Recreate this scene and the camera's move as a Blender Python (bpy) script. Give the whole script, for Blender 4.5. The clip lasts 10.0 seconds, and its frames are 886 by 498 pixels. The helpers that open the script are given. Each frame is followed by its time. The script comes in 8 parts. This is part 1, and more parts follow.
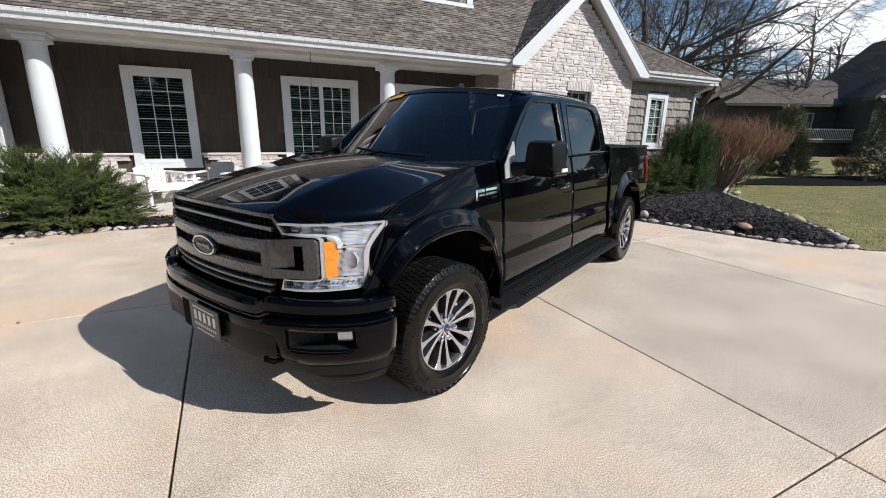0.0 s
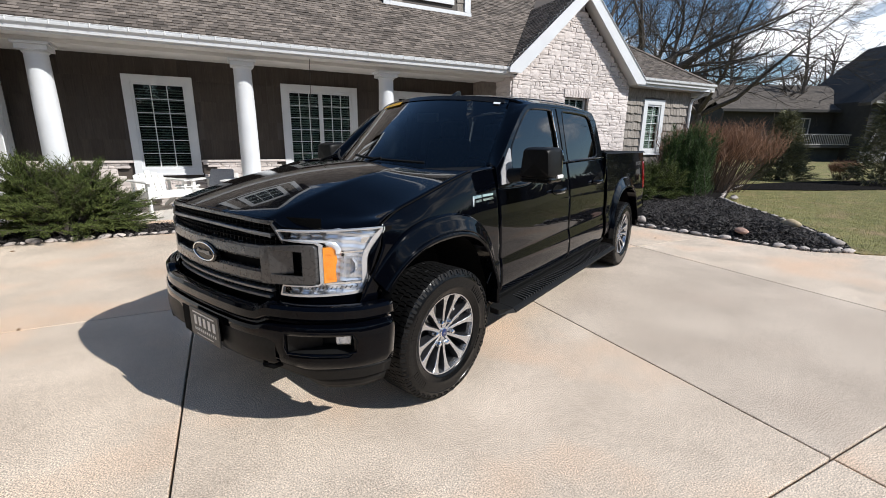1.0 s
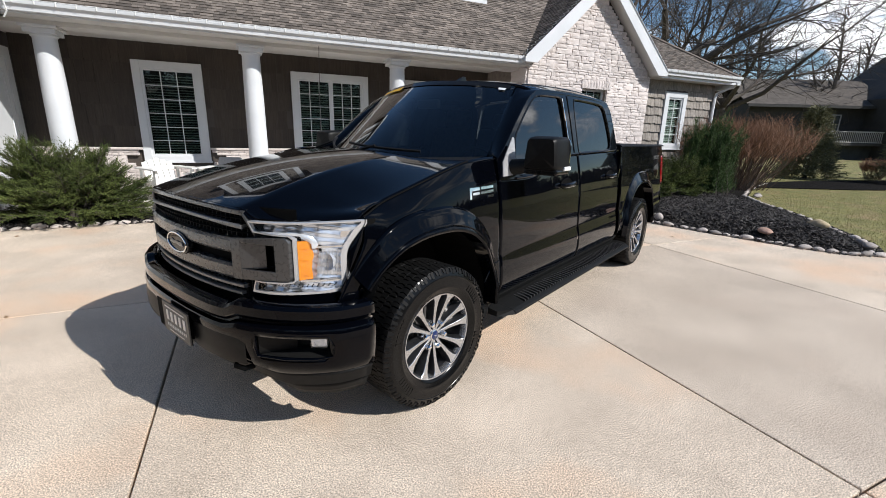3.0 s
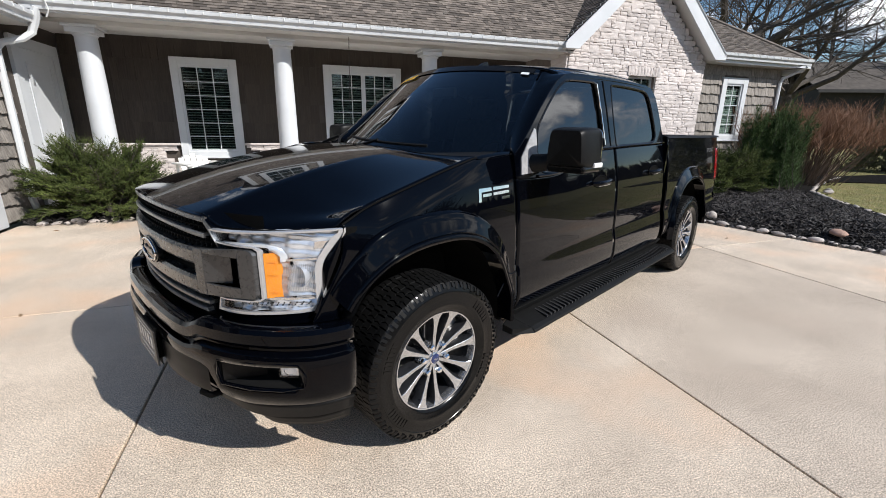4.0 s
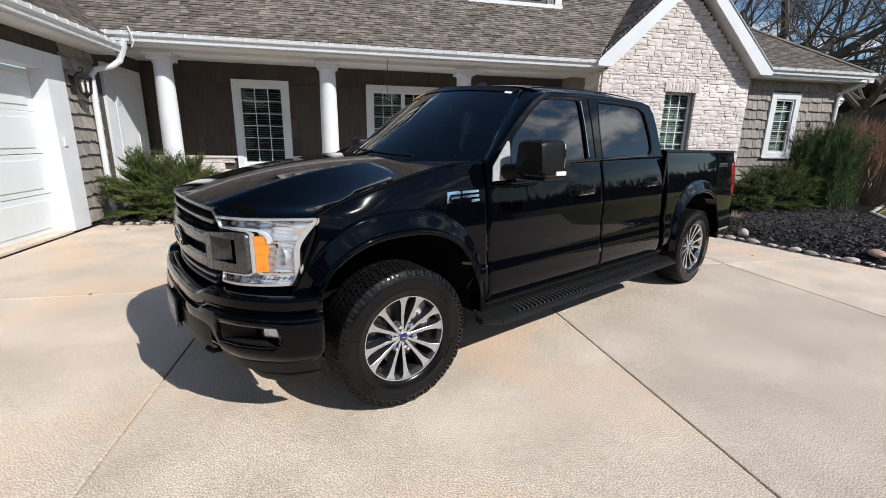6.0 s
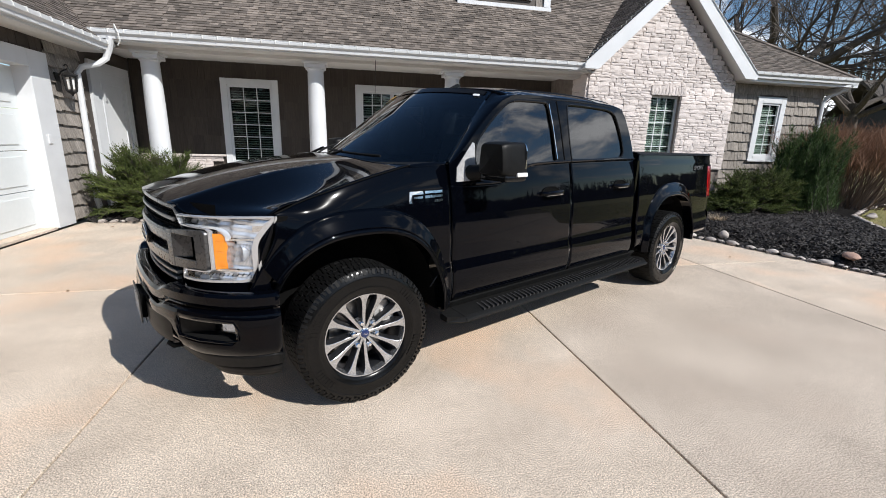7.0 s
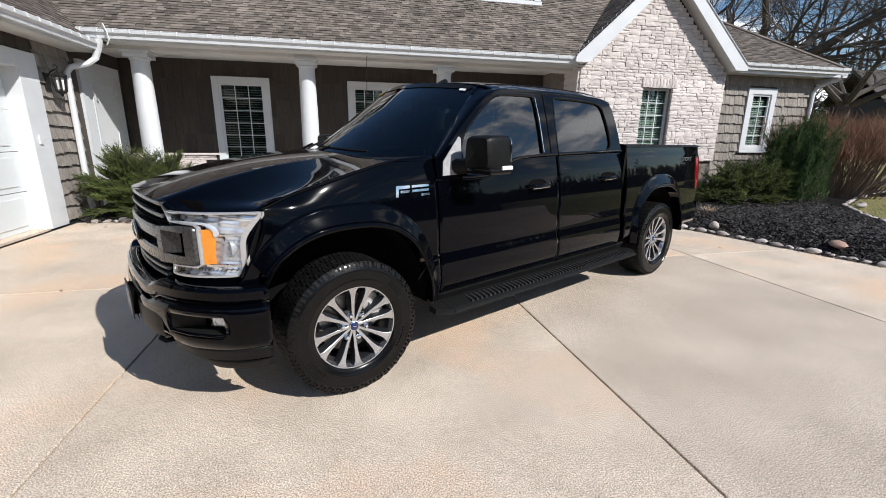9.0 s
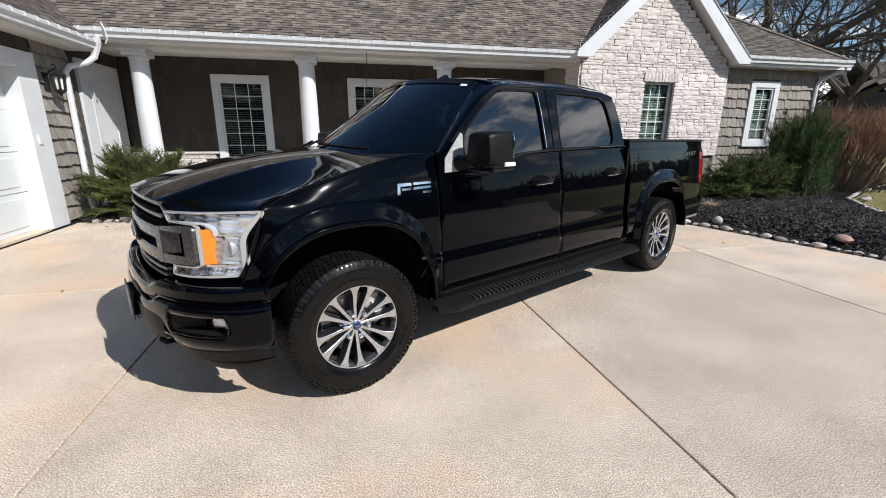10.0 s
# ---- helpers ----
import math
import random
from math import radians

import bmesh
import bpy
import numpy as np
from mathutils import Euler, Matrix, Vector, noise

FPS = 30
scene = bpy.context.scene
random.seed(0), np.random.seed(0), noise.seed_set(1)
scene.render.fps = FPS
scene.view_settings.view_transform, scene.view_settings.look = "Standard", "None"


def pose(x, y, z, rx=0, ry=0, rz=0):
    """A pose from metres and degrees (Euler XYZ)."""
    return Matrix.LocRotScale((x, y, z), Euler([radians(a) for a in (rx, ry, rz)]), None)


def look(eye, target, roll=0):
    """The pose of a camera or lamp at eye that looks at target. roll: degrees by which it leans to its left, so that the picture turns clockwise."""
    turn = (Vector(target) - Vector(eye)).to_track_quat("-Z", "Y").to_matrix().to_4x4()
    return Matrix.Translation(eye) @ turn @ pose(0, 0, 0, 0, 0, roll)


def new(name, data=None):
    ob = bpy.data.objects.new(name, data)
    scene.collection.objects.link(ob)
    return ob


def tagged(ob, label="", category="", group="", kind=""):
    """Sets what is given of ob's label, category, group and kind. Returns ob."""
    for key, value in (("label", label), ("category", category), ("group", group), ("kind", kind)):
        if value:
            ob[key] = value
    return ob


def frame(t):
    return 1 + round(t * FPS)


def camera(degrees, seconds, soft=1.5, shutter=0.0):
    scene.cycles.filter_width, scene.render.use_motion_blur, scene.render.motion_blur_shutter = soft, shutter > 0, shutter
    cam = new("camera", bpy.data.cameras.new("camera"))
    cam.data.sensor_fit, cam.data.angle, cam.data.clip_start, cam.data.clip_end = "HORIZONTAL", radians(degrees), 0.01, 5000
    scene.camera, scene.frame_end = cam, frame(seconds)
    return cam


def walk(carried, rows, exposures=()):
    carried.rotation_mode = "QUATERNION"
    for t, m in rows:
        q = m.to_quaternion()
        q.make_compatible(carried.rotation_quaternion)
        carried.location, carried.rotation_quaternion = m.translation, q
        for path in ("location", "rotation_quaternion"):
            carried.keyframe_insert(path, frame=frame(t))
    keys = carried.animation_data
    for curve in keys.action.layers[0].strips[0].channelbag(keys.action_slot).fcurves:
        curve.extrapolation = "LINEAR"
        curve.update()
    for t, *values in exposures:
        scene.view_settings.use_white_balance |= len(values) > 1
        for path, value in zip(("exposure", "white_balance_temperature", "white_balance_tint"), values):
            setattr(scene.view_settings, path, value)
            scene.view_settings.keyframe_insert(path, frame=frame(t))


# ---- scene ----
cam = camera(91.5, 10.0, soft=0.9)
PATH = [
    (0, (0.113, 0.018, 1.511), (0.975, 1.748, 0.995), 0.9),
    (0.5, (0.111, -0.007, 1.513), (0.977, 1.725, 1.01), 0.8),
    (1, (0.11, -0.017, 1.516), (0.977, 1.718, 1.027), 0.7),
    (1.5, (0.118, -0.024, 1.518), (0.982, 1.716, 1.04), 0.6),
    (2, (0.169, -0.034, 1.518), (1.023, 1.71, 1.039), 0.7),
    (2.5, (0.254, -0.019, 1.499), (1.087, 1.73, 1.002), 0.8),
    (2.7, (0.269, 0.02, 1.493), (1.1, 1.767, 0.987), 1.2),
    (3.8, (0.527, 0.326, 1.478), (1.188, 2.13, 0.923), 1.0),
    (4, (0.609, 0.347, 1.483), (1.237, 2.163, 0.929), 0.8),
    (4.5, (0.811, 0.343, 1.462), (1.353, 2.19, 0.917), 0.7),
    (5, (0.87, 0.283, 1.458), (1.352, 2.151, 0.931), 0.8),
    (6.3, (0.944, -0.138, 1.475), (1.355, 1.758, 0.99), 1.0),
    (6.5, (0.971, -0.135, 1.489), (1.41, 1.753, 0.998), 1.7),
    (7, (1.101, -0.192, 1.475), (1.533, 1.7, 0.988), 1.5),
    (7.5, (1.139, -0.234, 1.471), (1.566, 1.659, 0.988), 1.1),
    (8, (1.143, -0.26, 1.478), (1.575, 1.631, 0.988), 0.9),
    (8.5, (1.144, -0.262, 1.469), (1.584, 1.625, 0.973), 0.8),
    (9, (1.149, -0.25, 1.468), (1.593, 1.633, 0.964), 0.7),
    (9.5, (1.152, -0.237, 1.47), (1.595, 1.644, 0.957), 0.5),
    (10, (1.15, -0.218, 1.467), (1.587, 1.664, 0.948), 0.2),
]
walk(cam, [(t, look(eye, target, roll)) for t, eye, target, roll in PATH])

# ---- world and sun ----
SUN_TO = Vector((0.51, -0.64, 0.655)).normalized()
world = bpy.data.worlds.new("sky")
scene.world = world
world.use_nodes = True
wt = world.node_tree
wt.nodes.clear()
w_out = wt.nodes.new("ShaderNodeOutputWorld")
w_bg = wt.nodes.new("ShaderNodeBackground")
w_sky = wt.nodes.new("ShaderNodeTexSky")
w_sky.sky_type = 'NISHITA'
w_sky.sun_disc = False
w_sky.sun_elevation = math.asin(SUN_TO.z)
w_sky.sun_rotation = math.atan2(SUN_TO.x, SUN_TO.y)
w_sky.air_density, w_sky.dust_density, w_sky.ozone_density = 1.0, 0.1, 2.0
w_co = wt.nodes.new("ShaderNodeTexCoord")
w_map = wt.nodes.new("ShaderNodeMapping")
w_map.inputs["Scale"].default_value = (1.0, 1.0, 2.4)
w_n1 = wt.nodes.new("ShaderNodeTexNoise")
w_n1.inputs["Scale"].default_value = 6.0
w_n1.inputs["Detail"].default_value = 9.0
w_n1.inputs["Roughness"].default_value = 0.58
w_n1.inputs["Distortion"].default_value = 0.4
w_ramp = wt.nodes.new("ShaderNodeValToRGB")
w_ramp.color_ramp.elements[0].position, w_ramp.color_ramp.elements[1].position = 0.475, 0.585
w_mix = wt.nodes.new("ShaderNodeMix")
w_mix.data_type = 'RGBA'
wt.links.new(w_co.outputs["Generated"], w_map.inputs["Vector"])
wt.links.new(w_map.outputs[0], w_n1.inputs["Vector"])
w_sep = wt.nodes.new("ShaderNodeSeparateXYZ")
w_low = wt.nodes.new("ShaderNodeMapRange")
w_low.interpolation_type = 'SMOOTHSTEP'
w_low.inputs["From Min"].default_value, w_low.inputs["From Max"].default_value = 0.38, 0.82
w_low.inputs["To Min"].default_value, w_low.inputs["To Max"].default_value = -0.012, -0.30
w_add = wt.nodes.new("ShaderNodeMath")
wt.links.new(w_co.outputs["Generated"], w_sep.inputs[0])
wt.links.new(w_sep.outputs[2], w_low.inputs["Value"])
wt.links.new(w_n1.outputs["Fac"], w_add.inputs[0])
wt.links.new(w_low.outputs[0], w_add.inputs[1])
wt.links.new(w_add.outputs[0], w_ramp.inputs["Fac"])
wt.links.new(w_ramp.outputs[0], w_mix.inputs[0])
w_deep = wt.nodes.new("ShaderNodeHueSaturation")
w_deep.inputs["Saturation"].default_value, w_deep.inputs["Value"].default_value = 1.12, 1.15
wt.links.new(w_sky.outputs[0], w_deep.inputs["Color"])
wt.links.new(w_deep.outputs[0], w_mix.inputs[6])
# clouds are grey underneath and white where they are thick
w_body = wt.nodes.new("ShaderNodeMix")
w_body.data_type = 'RGBA'
w_body.inputs[6].default_value, w_body.inputs[7].default_value = (5.5, 5.9, 6.8, 1), (18.0, 18.4, 19.0, 1)
w_thick = wt.nodes.new("ShaderNodeMapRange")
w_thick.inputs["From Min"].default_value, w_thick.inputs["From Max"].default_value = 0.50, 0.66
wt.links.new(w_n1.outputs["Fac"], w_thick.inputs["Value"])
wt.links.new(w_thick.outputs[0], w_body.inputs[0])
wt.links.new(w_body.outputs[2], w_mix.inputs[7])
wt.links.new(w_mix.outputs[2], w_bg.inputs["Color"])
w_bg.inputs["Strength"].default_value = 0.085
wt.links.new(w_bg.outputs[0], w_out.inputs[0])

sun = new("sun", bpy.data.lights.new("sun", 'SUN'))
sun.data.energy, sun.data.angle, sun.data.color = 5.0, radians(0.53), (1.0, 0.975, 0.94)
sun.matrix_world = look(SUN_TO * 60, (0, 0, 0))
scene.view_settings.exposure = 0.14


# ---- materials ----
def nodes_of(name):
    m = bpy.data.materials.new(name)
    m.use_nodes = True
    t = m.node_tree
    return m, t, t.nodes["Principled BSDF"]


def surf(name, a, b, scale=4.0, rough=0.7, metal=0.0, bump=0.0, bump_scale=60.0, fine=0.35, piece=0.0, island=0.0, spec=0.5, coat=0.0,
         stretch=(1, 1, 1), rough_var=0.08, dist=0.01, detail=6.0, stain=None, stain_scale=0.8, coord="Object", speck=None):
    """A rough surface: two colours mixed by broad and fine noise, with relief; piece and island shift the shade from piece to piece."""
    m, t, p = nodes_of(name)
    N, L = t.nodes, t.links
    co = N.new("ShaderNodeTexCoord")
    mp = N.new("ShaderNodeMapping")
    mp.inputs["Scale"].default_value = stretch
    L.new(co.outputs[coord], mp.inputs["Vector"])
    vec = mp.outputs[0]
    if piece:
        oi = N.new("ShaderNodeObjectInfo")
        sh = N.new("ShaderNodeVectorMath")
        sh.operation = 'MULTIPLY_ADD'
        sh.inputs[1].default_value = (1, 1, 1)
        cr = N.new("ShaderNodeCombineXYZ")
        mu = N.new("ShaderNodeMath")
        mu.operation = 'MULTIPLY'
        mu.inputs[1].default_value = 37.0
        L.new(oi.outputs["Random"], mu.inputs[0])
        L.new(mu.outputs[0], cr.inputs[0])
        L.new(mu.outputs[0], cr.inputs[1])
        L.new(vec, sh.inputs[0])
        L.new(cr.outputs[0], sh.inputs[2])
        vec = sh.outputs[0]
    big = N.new("ShaderNodeTexNoise")
    big.inputs["Scale"].default_value, big.inputs["Detail"].default_value = scale, detail
    sm = N.new("ShaderNodeTexNoise")
    sm.inputs["Scale"].default_value, sm.inputs["Detail"].default_value = bump_scale, 5.0
    L.new(vec, big.inputs["Vector"])
    L.new(vec, sm.inputs["Vector"])
    f = N.new("ShaderNodeMix")
    f.inputs[0].default_value = fine
    L.new(big.outputs["Fac"], f.inputs[2])
    L.new(sm.outputs["Fac"], f.inputs[3])
    r = N.new("ShaderNodeValToRGB")
    r.color_ramp.elements[0].position, r.color_ramp.elements[1].position = 0.32, 0.68
    r.color_ramp.elements[0].color, r.color_ramp.elements[1].color = (*a, 1), (*b, 1)
    L.new(f.outputs[0], r.inputs["Fac"])
    col = r.outputs[0]
    if stain:
        s2 = N.new("ShaderNodeTexNoise")
        s2.inputs["Scale"].default_value, s2.inputs["Detail"].default_value = stain_scale, 3.0
        L.new(vec, s2.inputs["Vector"])
        r2 = N.new("ShaderNodeValToRGB")
        r2.color_ramp.elements[0].position, r2.color_ramp.elements[1].position = 0.5, 0.72
        L.new(s2.outputs["Fac"], r2.inputs["Fac"])
        mx = N.new("ShaderNodeMix")
        mx.data_type = 'RGBA'
        L.new(r2.outputs[0], mx.inputs[0])
        L.new(col, mx.inputs[6])
        mx.inputs[7].default_value = (*stain, 1)
        col = mx.outputs[2]
    if speck:
        s3 = N.new("ShaderNodeTexNoise")
        s3.inputs["Scale"].default_value, s3.inputs["Detail"].default_value, s3.inputs["Roughness"].default_value = speck[0], 3.0, 0.85
        L.new(vec, s3.inputs["Vector"])
        m3 = N.new("ShaderNodeMapRange")
        m3.inputs["From Min"].default_value, m3.inputs["From Max"].default_value = 0.36, 0.64
        m3.inputs["To Min"].default_value, m3.inputs["To Max"].default_value = speck[1], speck[2]
        L.new(s3.outputs["Fac"], m3.inputs["Value"])
        h3 = N.new("ShaderNodeHueSaturation")
        L.new(m3.outputs[0], h3.inputs["Value"])
        L.new(col, h3.inputs["Color"])
        col = h3.outputs[0]
    for amount, node, sock in ((piece, "ShaderNodeObjectInfo", "Random"), (island, "ShaderNodeNewGeometry", "Random Per Island")):
        if amount:
            oi = N.new(node)
            mr = N.new("ShaderNodeMapRange")
            mr.inputs["To Min"].default_value, mr.inputs["To Max"].default_value = 1 - amount, 1 + amount
            L.new(oi.outputs[sock], mr.inputs["Value"])
            hs = N.new("ShaderNodeHueSaturation")
            L.new(mr.outputs[0], hs.inputs["Value"])
            L.new(col, hs.inputs["Color"])
            col = hs.outputs[0]
    L.new(col, p.inputs["Base Color"])
    rr = N.new("ShaderNodeMapRange")
    rr.inputs["To Min"].default_value, rr.inputs["To Max"].default_value = max(0, rough - rough_var), min(1, rough + rough_var)
    L.new(sm.outputs["Fac"], rr.inputs["Value"])
    L.new(rr.outputs[0], p.inputs["Roughness"])
    p.inputs["Metallic"].default_value = metal
    p.inputs["Specular IOR Level"].default_value = spec
    p.inputs["Coat Weight"].default_value = coat
    p.inputs["Coat Roughness"].default_value = 0.03
    if bump:
        bp = N.new("ShaderNodeBump")
        bp.inputs["Strength"].default_value, bp.inputs["Distance"].default_value = bump, dist
        L.new(f.outputs[0], bp.inputs["Height"])
        L.new(bp.outputs[0], p.inputs["Normal"])
    return m


def glass_pane(name, tint, gloss=0.02, ior=1.5, rise=5.0):
    """A thin pane: what lies behind it, tinted, under a mirror layer that grows at grazing angles."""
    m, t, p = nodes_of(name)
    N, L = t.nodes, t.links
    N.remove(p)
    tr = N.new("ShaderNodeBsdfTransparent")
    tr.inputs[0].default_value = (*tint, 1)
    gl = N.new("ShaderNodeBsdfGlossy")
    gl.inputs["Roughness"].default_value = gloss
    lw = N.new("ShaderNodeLayerWeight")
    lw.inputs["Blend"].default_value = 0.5
    pw = N.new("ShaderNodeMath")
    pw.operation = 'POWER'
    pw.inputs[1].default_value = rise
    fr = N.new("ShaderNodeMapRange")
    fr.inputs["To Min"].default_value, fr.inputs["To Max"].default_value = ((ior - 1) / (ior + 1)) ** 2, 1.0
    L.new(lw.outputs["Facing"], pw.inputs[0])
    L.new(pw.outputs[0], fr.inputs["Value"])
    mx = N.new("ShaderNodeMixShader")
    L.new(fr.outputs[0], mx.inputs[0])
    L.new(tr.outputs[0], mx.inputs[1])
    L.new(gl.outputs[0], mx.inputs[2])
    L.new(mx.outputs[0], N["Material Output"].inputs["Surface"])
    return m


M_CONCRETE = surf("concrete_slab", (0.50, 0.412, 0.325), (0.80, 0.674, 0.545), 1.7, 0.85, bump=0.07, bump_scale=22, fine=0.4, piece=0.04, stain=(0.74, 0.53, 0.375), stain_scale=1.0, dist=0.003, speck=(135, 0.20, 1.55))
# same concrete, darkened: the near foreground's darker tone is put into its colour
M_CONCRETE_DARK = surf("darkened_concrete_slab", (0.45, 0.372, 0.298), (0.72, 0.61, 0.498), 1.3, 0.85, bump=0.08, bump_scale=22, fine=0.4, stain=(0.56, 0.46, 0.37), stain_scale=1.1, dist=0.003, speck=(135, 0.18, 1.55))
M_JOINT = surf("joint_soil", (0.05, 0.04, 0.03), (0.12, 0.09, 0.07), 20, 0.95)
M_SOIL = surf("far_ground", (0.10, 0.09, 0.045), (0.17, 0.14, 0.07), 0.8, 0.95, bump=0.5, bump_scale=25)
M_LAWN = surf("lawn_turf", (0.105, 0.118, 0.030), (0.28, 0.248, 0.092), 2.2, 0.95, stain=(0.30, 0.215, 0.115), stain_scale=1.4, speck=(26, 0.35, 1.5), bump=0.8, bump_scale=45, fine=0.5, dist=0.03)
M_GRASS = surf("grass_blade", (0.17, 0.19, 0.05), (0.52, 0.44, 0.21), 3.0, 0.8, island=0.35)
M_MULCH = surf("mulch_bed", (0.004, 0.004, 0.004), (0.018, 0.016, 0.015), 9, 0.95, bump=1.0, bump_scale=40, fine=0.6, dist=0.03, spec=0.05)
M_CHIP = surf("mulch_chip", (0.007, 0.006, 0.006), (0.050, 0.043, 0.039), 30, 0.6, island=0.75, bump=0.4, spec=0.35)
M_RIVER = surf("river_stone", (0.28, 0.245, 0.225), (0.56, 0.50, 0.46), 12, 0.8, bump=0.5, bump_scale=50, piece=0.36, dist=0.006)
M_ROCKRED = surf("red_rock", (0.33, 0.19, 0.14), (0.50, 0.34, 0.27), 9, 0.8, bump=0.6, bump_scale=30, piece=0.15)
M_ROCKTAN = surf("tan_rock", (0.36, 0.27, 0.16), (0.52, 0.42, 0.28), 9, 0.8, bump=0.6, bump_scale=30)
M_ROOF = surf("roof_shingle", (0.062, 0.052, 0.044), (0.190, 0.160, 0.137), 3, 0.93, bump=0.5, bump_scale=240, fine=0.5, piece=0.46, island=0.46, dist=0.004)
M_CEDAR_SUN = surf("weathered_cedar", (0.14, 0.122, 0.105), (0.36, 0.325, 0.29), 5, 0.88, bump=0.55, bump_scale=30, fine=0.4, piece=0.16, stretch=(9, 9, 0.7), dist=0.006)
# brown cedar whose colour also carries the shade of porch and eave
M_CEDAR_SHADE = surf("shaded_brown_cedar", (0.038, 0.030, 0.024), (0.072, 0.057, 0.046), 5, 0.85, bump=0.45, bump_scale=30, fine=0.4, piece=0.14, stretch=(9, 9, 0.7), dist=0.005)
M_STONE = surf("whitewashed_stone", (0.54, 0.475, 0.445), (0.70, 0.64, 0.61), 7, 0.88, bump=0.5, bump_scale=26, fine=0.5, piece=0.14, island=0.12, dist=0.012)
M_MORTAR = surf("mortar", (0.15, 0.12, 0.10), (0.26, 0.22, 0.19), 9, 0.95, bump=0.5, bump_scale=60)
M_WHITE = surf("white_paint", (0.59, 0.605, 0.62), (0.66, 0.675, 0.69), 2.5, 0.45, bump=0.05, bump_scale=30, fine=0.2)
M_SOFFIT = surf("soffit_paint", (0.60, 0.59, 0.57), (0.66, 0.65, 0.63), 2.5, 0.6, bump=0.05, bump_scale=30)
M_GARDOOR = surf("garage_door_paint", (0.60, 0.635, 0.64), (0.66, 0.69, 0.695), 2.0, 0.4, bump=0.03, bump_scale=15)
M_DARKTRIM = surf("dark_trim", (0.05, 0.04, 0.033), (0.07, 0.056, 0.045), 4, 0.6)
M_BLIND = surf("window_blind", (0.66, 0.70, 0.66), (0.76, 0.80, 0.76), 3, 0.6)
# near-black colour holds the dark of unlit rooms and under the neighbour's deck
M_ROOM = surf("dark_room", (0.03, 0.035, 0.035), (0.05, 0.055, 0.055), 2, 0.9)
M_IRON = surf("lantern_iron", (0.012, 0.012, 0.012), (0.03, 0.028, 0.026), 20, 0.5, metal=0.4, bump=0.2)
M_FROST = surf("frosted_glass", (0.70, 0.70, 0.68), (0.8, 0.8, 0.78), 6, 0.25)
M_CABLE = surf("heat_cable", (0.55, 0.55, 0.53), (0.68, 0.68, 0.66), 20, 0.5)
M_PANE = glass_pane("house_glass", (0.62, 0.70, 0.67), 0.008, 1.7)
# dark siding; the shadow on the facing walls is partly in this colour
M_NEIGH = surf("shaded_neighbour_siding", (0.028, 0.027, 0.027), (0.042, 0.041, 0.040), 3, 0.8, bump=0.3, bump_scale=20)
M_NROOF = surf("neighbour_roof", (0.055, 0.047, 0.040), (0.115, 0.098, 0.085), 2.5, 0.95, bump=0.4, bump_scale=30)
M_BARK = surf("bark", (0.045, 0.037, 0.031), (0.115, 0.096, 0.082), 6, 0.95, bump=0.8, bump_scale=30, dist=0.02)
M_TWIG = surf("red_twig", (0.15, 0.078, 0.046), (0.31, 0.165, 0.095), 8, 0.8, island=0.35)
M_TWIGB = surf("grey_twig", (0.09, 0.06, 0.045), (0.17, 0.12, 0.09), 8, 0.85, island=0.3)
M_JUNIPER = surf("juniper_leaf", (0.020, 0.034, 0.009), (0.118, 0.145, 0.040), 3.0, 0.8, island=0.45, spec=0.2)
M_YEW = surf("upright_evergreen_leaf", (0.018, 0.042, 0.013), (0.090, 0.140, 0.046), 3.0, 0.75, island=0.4, spec=0.2)
M_SPRUCE = surf("spruce_needle", (0.05, 0.058, 0.024), (0.17, 0.16, 0.07), 4.0, 0.7, island=0.4)
M_DRYGRASS = surf("dry_grass", (0.30, 0.22, 0.14), (0.50, 0.40, 0.28), 10, 0.9, island=0.3)
M_LEAFDRY = surf("fallen_leaf", (0.16, 0.09, 0.04), (0.30, 0.18, 0.09), 10, 0.9)


# ---- building helpers ----
def link_mesh(name, data, material, smooth=None):
    """A mesh object from a bmesh or from (verts, faces)."""
    me = bpy.data.meshes.new(name)
    if isinstance(data, tuple):
        me.from_pydata([tuple(v) for v in data[0]], [], data[1])
        bm = bmesh.new()
        bm.from_mesh(me)
        bmesh.ops.recalc_face_normals(bm, faces=bm.faces)
        bm.to_mesh(me)
        bm.free()
    else:
        bmesh.ops.recalc_face_normals(data, faces=data.faces)
        data.to_mesh(me)
        data.free()
    me.materials.append(material)
    if smooth is not None:
        me.polygons.foreach_set("use_smooth", [True] * len(me.polygons))
        me.set_sharp_from_angle(angle=radians(smooth))
    me.update()
    return new(name, me)


def part(name, data, material, parent, label="", smooth=None, solid=0.0, bevel=0.0, at=None):
    """One mesh under a thing or a part."""
    ob = link_mesh(name, data, material, smooth)
    ob.parent = parent
    if at is not None:
        ob.matrix_basis = at
    if label:
        ob["label"] = label
    if solid:
        md = ob.modifiers.new("thickness", 'SOLIDIFY')
        md.thickness, md.offset = solid, -1
    if bevel:
        md = ob.modifiers.new("edge", 'BEVEL')
        md.width, md.segments, md.limit_method = bevel, 2, 'ANGLE'
    return ob


def piece(name, mesh, parent, m):
    """One of many alike pieces, on shared mesh data."""
    ob = new(name, mesh)
    ob.parent = parent
    ob.matrix_basis = m
    return ob


def thing(name, m, label, category, group="", kind=""):
    ob = new(name)
    ob.empty_display_size = 0.2
    ob.matrix_world = m
    return tagged(ob, label, category, group, kind)


